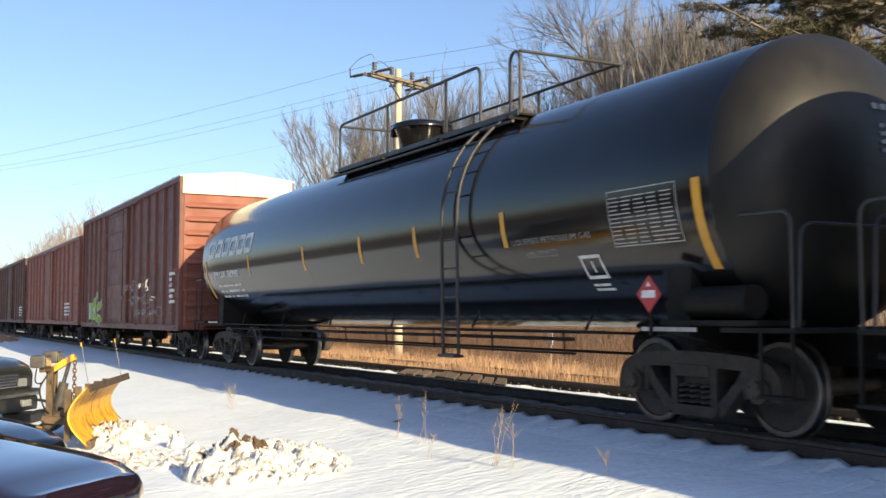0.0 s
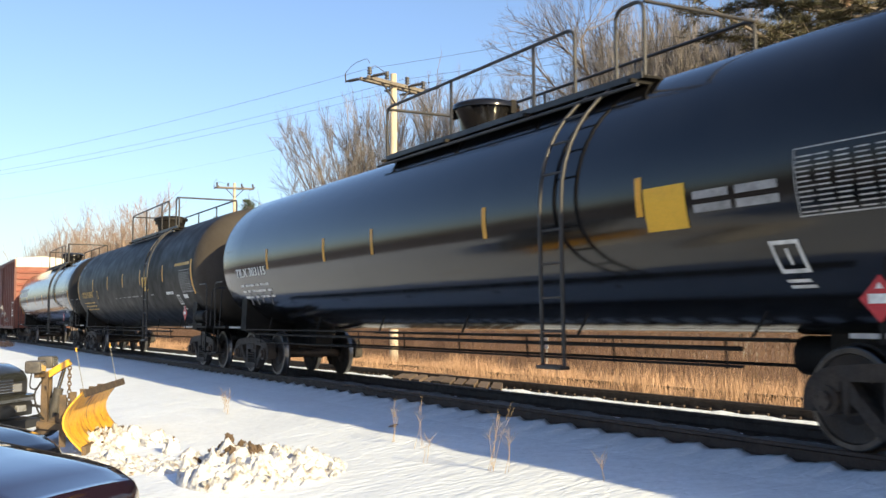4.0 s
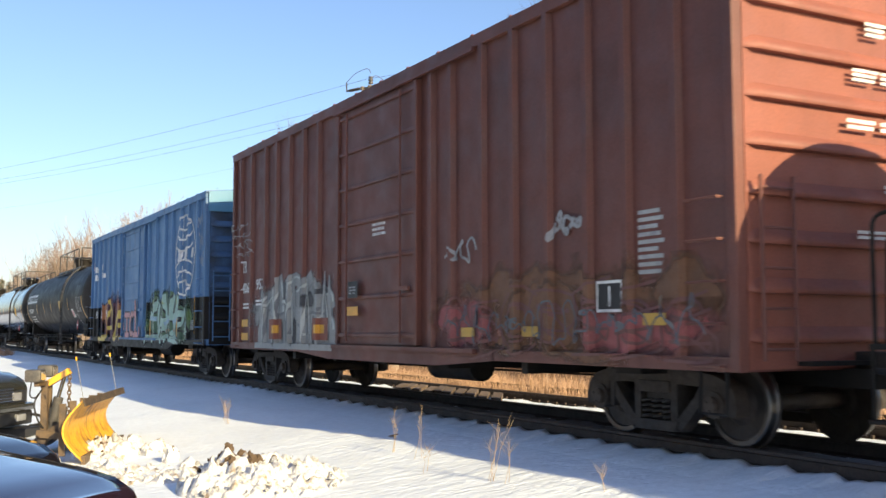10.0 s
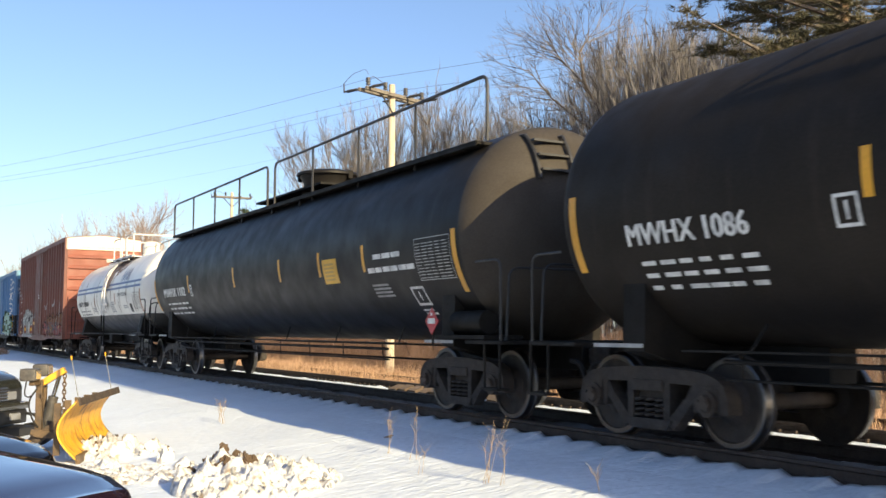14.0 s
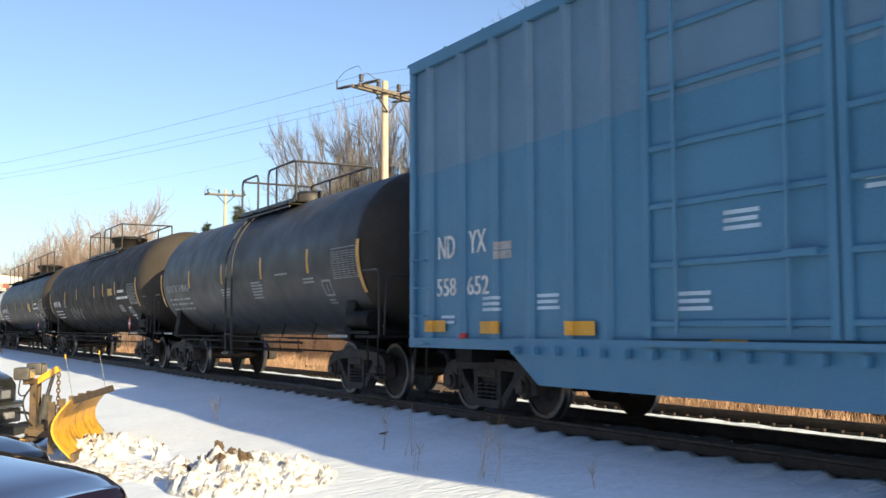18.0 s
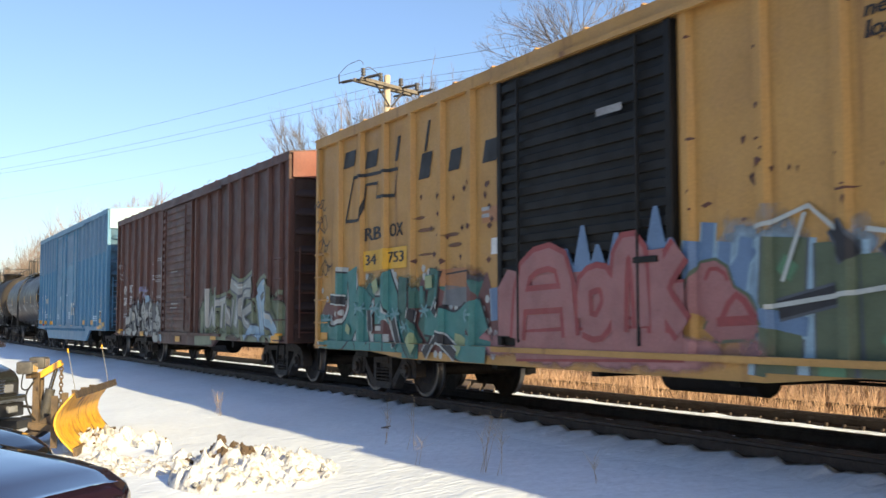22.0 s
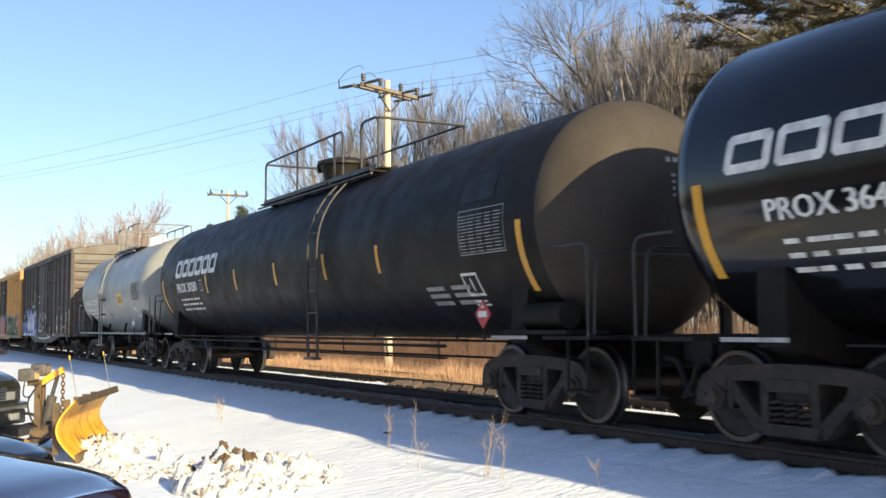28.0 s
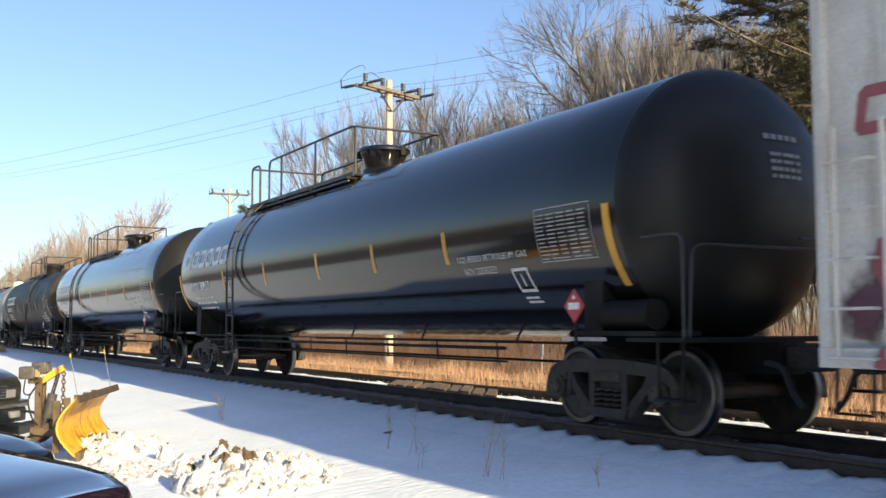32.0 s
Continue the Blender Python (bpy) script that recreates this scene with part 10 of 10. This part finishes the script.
def plow(m):
    """Mount at the origin, blade ahead along x."""
    p = thing("snow_plow", "yellow steel snow plow blade with a rusty lift frame", "snow plow", m)
    bm = bmesh.new()
    prof = [(0.13 - 0.26 * math.sin(math.pi * k / 10) - 0.05 * (k / 10), 0.02 + 0.82 * k / 10) for k in range(11)]
    back = [(x - 0.03, z) for x, z in prof]
    out = prof + [(0.13, 0.87), (0.09, 0.88)] + back[::-1]
    prism(bm, out, -1.5, 1.5)
    bmesh.ops.recalc_face_normals(bm, faces=bm.faces)
    turn = Matrix.Translation((1.1, -0.42, 0.0)) @ Matrix.Rotation(radians(3), 4, "Z")
    part("moldboard", turn_bm(bm, turn), M_PLOW, p, "curved yellow moldboard with rust spots", 35)
    part("cutting_edge", turn_bm(boxm(0.09, 0.15, -1.5, 1.5, -0.03, 0.10), turn), M_PLOWB, p)
    for y in (-1.3, -0.65, 0.0, 0.65, 1.3):
        part("rib", turn_bm(bar(bmesh.new(), (-0.22, 0.08), (-0.22, 0.82), 0.09, y - 0.012, y + 0.012), turn), M_PLOWB, p)
    for y in (-1.2, 1.3):
        st = part("marker_stake", turn_bm(tube(bmesh.new(), [(0.05, y, 0.83), (-0.05, y - 0.1, 1.45)], 0.006, 5), turn), M_PIPEG, p)
        part("stake_tip", turn_bm(tube(bmesh.new(), [(-0.05, y - 0.1, 1.43), (-0.055, y - 0.105, 1.49)], 0.013, 6), turn), M_YEL, st)
    part("top_flap", turn_bm(bar(bmesh.new(), (0.14, 0.795), (0.11, 0.90), 0.022, -1.54, 1.54), turn), M_RUBFLAP, p, "dark rubber snow deflector")
    for y, w, zt in ((-0.32, 0.05, 1.08), (-0.08, 0.035, 1.06)):
        part("upright", boxm(0.27 - w, 0.27 + w, y - w, y + w, 0.1, zt, bevel=0.008), M_PLOWB, p, "rusty brown upright")
    for y in (-0.45, 0.15):
        part("push_beam", bar(bmesh.new(), (0.2, 0.28), (0.9, 0.2), 0.11, y - 0.04, y + 0.04), M_PLOWB, p)
    for y, z in ((-0.66, 1.08), (-0.05, 1.13)):
        q = part("plow_lamp", boxm(0.10, 0.34, y - 0.15, y + 0.15, z, z + 0.19, bevel=0.03), M_LAMPBOX, p, "grey-black auxiliary lamp housing", 40)
        part("lamp_lens", boxm(0.341, 0.347, y - 0.12, y + 0.12, z + 0.03, z + 0.16), M_LAMP, q)
        part("lamp_cable", tube(bmesh.new(), rounded([(0.2, y - 0.1, z + 0.02), (0.16, y - 0.08, z - 0.22), (0.2, y + 0.1, z - 0.26), (0.26, -0.28, z - 0.08)], 0.09), 0.011, 6), M_RUBBER, p)
    part("crossbar", boxm(0.22, 0.30, -0.72, 0.1, 1.01, 1.08, bevel=0.008), M_PLOWB, p)
    part("lift_arm", bar(bmesh.new(), (0.24, 1.0), (0.62, 1.235), 0.095, -0.31, -0.19), M_PLOW, p, "yellow lift arm")
    part("arm_pivot", tube(bmesh.new(), [(0.26, -0.36, 1.0), (0.26, -0.14, 1.0)], 0.05, 12), M_PLOWB, p, smooth=40)
    part("lift_ram", tube(bmesh.new(), [(0.36, -0.2, 0.34), (0.44, -0.22, 0.8), (0.54, -0.25, 1.14)], 0.03, 10), M_CHROME, p, "bright hydraulic rod", 40)
    part("ram_sleeve", tube(bmesh.new(), [(0.34, -0.2, 0.3), (0.45, -0.22, 0.82)], 0.075, 12), M_LAMPBOX, p, smooth=40)
    part("pump_housing", boxm(0.3, 0.5, -0.22, 0.12, 0.42, 0.66, bevel=0.03), M_LAMPBOX, p, smooth=40)
    bm = bmesh.new()
    for k in range(13):
        z = 1.20 - k * 0.062
        pts = [(0.62 + 0.026 * math.cos(a) * (k % 2), -0.25 + 0.026 * math.cos(a) * (1 - k % 2), z + 0.042 * math.sin(a)) for a in (2 * math.pi * j / 8 for j in range(9))]
        tube(bm, pts, 0.011, 5, caps=False)
    part("chain", bm, M_PLOWB, p, "hanging lift chain")
    for y0, y1, x1 in ((-0.05, 0.1, 0.08), (-0.3, -0.42, 0.12), (-0.12, 0.02, 0.16)):
        part("hose", tube(bmesh.new(), rounded([(0.24, y0, 0.98), (x1, y1, 0.75), (x1 + 0.1, y1 - 0.05, 0.45), (0.3, y0, 0.3)], 0.12), 0.015, 6), M_RUBBER, p)
    part("lower_frame", bar(bmesh.new(), (0.16, 0.10), (0.62, 0.42), 0.16, -0.42, 0.28), M_RUBFLAP, p, "greasy black push frame")
    part("a_frame", boxm(0.55, 0.72, -0.5, 0.5, 0.14, 0.24, bevel=0.01), M_PLOWB, p)
    return p


pickup(at_nose(-7.3, 16.7, ZP, 10))
plow(at_nose(-6.05, 15.0, ZP + 0.06, 24)).scale = (0.917,) * 3


def heap(name, label, x, y, lx, ly, h, seed, chunks, rot=0.0, soil=0.0, peaks=()):
    """A lumpy ploughed heap: a broken mound with loose chunks."""
    g = random.Random(seed)
    t = thing(name, label, "snow heap", pose(x, y, ground_z(x, y) - 0.04, 0, 0, rot))
    n, mrows = 76, 60
    V, F = [], []
    for i in range(n + 1):
        for j in range(mrows + 1):
            u, v = 2 * i / n - 1, 2 * j / mrows - 1
            d = math.sqrt(u * u + v * v)
            e = max(0.0, 1 - d ** 2.2)
            px, py = u * lx, v * ly
            z = e * h * (0.75 + 0.35 * noise.noise((px * 1.4 + seed, py * 1.4, 0)))
            for qx, qy, qh, qr in peaks:
                z += qh * math.exp(-((px - qx) ** 2 + (py - qy) ** 2) / qr ** 2)
            k = min(1, e * 4)
            z += k * (0.22 * abs(noise.noise((px * 3.0, py * 3.0, seed))) + 0.09 * noise.noise((px * 7, py * 7, seed)) + 0.07 * noise.noise((px * 14, py * 14, seed)) + 0.045 * noise.noise((px * 30, py * 30, seed)))
            V.append((px + k * 0.04 * noise.noise((px * 8, py * 8, 5)), py, z - (1 - min(1, e * 8)) * 0.1))
    F = [(i * (mrows + 1) + j, (i + 1) * (mrows + 1) + j, (i + 1) * (mrows + 1) + j + 1, i * (mrows + 1) + j + 1) for i in range(n) for j in range(mrows)]
    mound = raw_mesh("mound", V, F, M_DIRTS)
    mound.shade_smooth()
    part("mound", mound, None, t)
    chunk = []
    for k in range(5):
        bm = bmesh.new()
        bmesh.ops.create_icosphere(bm, subdivisions=2, radius=1.0)
        for v in bm.verts:
            v.co *= 0.8 + 0.34 * noise.noise(v.co * 1.3 + Vector((k * 7, seed, 0))) + 0.14 * noise.noise(v.co * 4)
        chunk.append((mesh_of("snow_chunk", bm, M_CRUST, 75), None))
    for k in range(chunks):
        a, d = g.uniform(0, 6.283), g.random() ** 0.5
        px, py = lx * d * math.cos(a), ly * d * math.sin(a)
        i, j = round((px / lx + 1) / 2 * n), round((py / ly + 1) / 2 * mrows)
        z = V[i * (mrows + 1) + j][2]
        o = part("snow_chunk", chunk[g.randrange(5)][0], None, t)
        s = g.uniform(0.01, 0.06) * g.uniform(0.6, 1) * (1.15 - 0.4 * d)
        o.location, o.scale, o.rotation_euler = (px, py, z + s * 0.2), (s * g.uniform(0.8, 1.4), s, s * g.uniform(0.6, 1.0)), (g.uniform(0, 6), g.uniform(0, 6), g.uniform(0, 6))
    if soil:
        for qx, qy, qh, qr in peaks[:1]:
            bm = bmesh.new()
            bmesh.ops.create_icosphere(bm, subdivisions=3, radius=1.0)
            for v in bm.verts:
                v.co *= 0.8 + 0.4 * noise.noise(v.co * 2.2) + 0.2 * noise.noise(v.co * 6)
            o = part("soil_clod", bm, M_SOIL, t, "brown frozen soil clod")
            i, j = round((qx / lx + 1) / 2 * n), round((qy / ly + 1) / 2 * mrows)
            o.location, o.scale = (qx, qy, V[i * (mrows + 1) + j][2] - 0.01), (soil, soil * 0.9, soil * 0.7)
            for k in range(48):
                cx, cy, cs = qx + 0.06 + g.gauss(0, 0.17), qy + g.gauss(0, 0.15), soil * g.uniform(0.12, 0.75)
                i, j = round((cx / lx + 1) / 2 * n), round((cy / ly + 1) / 2 * mrows)
                if 0 < i < n and 0 < j < mrows:
                    q = part("soil_clod", o.data, None, t)
                    q.location, q.scale, q.rotation_euler = (cx, cy, V[i * (mrows + 1) + j][2]), (cs, cs * 0.8, cs * 0.6), (g.uniform(0, 6), g.uniform(0, 6), g.uniform(0, 6))
    return t


x, y = spot(-1.98, 11.15)
heap("snow_heap", "ploughed heap of crusty snow with brown soil on top", x, y, 0.95, 1.1, 0.23, 4, 170, 60, 0.12, ((-0.42, 0.02, 0.12, 0.30), (0.0, 0.1, 0.06, 0.3), (0.45, 0.0, 0.06, 0.22)))
x, y = spot(-4.5, 14.2)
heap("snow_heap", "broken snow pushed up in front of the plow blade", x, y, 0.7, 0.65, 0.08, 9, 110, 60, 0.06, ((-0.25, 0.1, 0.10, 0.24), (0.1, 0.0, 0.05, 0.25)))
x, y = spot(-3.55, 12.2)
heap("snow_heap", "low trampled snow between the heaps", x, y, 1.3, 0.8, 0.03, 14, 50, 40, 0.0)
x, y = spot(-3.55, 13.2)
heap("snow_lump", "small upright lump of snow and soil", x, y, 0.14, 0.12, 0.14, 17, 6, 0, 0.045, ((0.0, 0.0, 0.08, 0.07),))
tw = thing("twig", "short dark twig lying on the snow", "twig", pose(-12.38, 5.99, ground_z(-12.38, 5.99), 0, 0, 30))
part("stick", tube(bmesh.new(), [(-0.07, 0, 0.01), (0, 0.02, 0.03), (0.08, 0.0, 0.045)], 0.008, 6), M_BARK, tw)
part("stick", tube(bmesh.new(), [(-0.06, 0.03, 0.012), (0.03, 0.01, 0.018), (0.06, -0.02, 0.012)], 0.009, 6), M_BARK, tw)


# ---------------------------------------------------------------- motion
def run(t):
    """Metres that the train has gone at t seconds."""
    u = (t - 16) / 16
    return 9.3565 * t - 1.7889 * u ** 2 + 2.3326 * u ** 3 + 3.9107 * u ** 4 - 0.6948 * u ** 5 - 1.4111 * u ** 6


def motions():
    for c, u in TRAIN:
        walk(c, [(k / 2, pose(u - run(k / 2), YC, 0)) for k in range(65)])
    for w, dx, r in ROLLING:
        walk(w, [(k / 15, pose(dx, 0, 0.457, 0, -math.degrees((run(k / 15) - run(0)) / r), 0)) for k in range(481)])


motions()
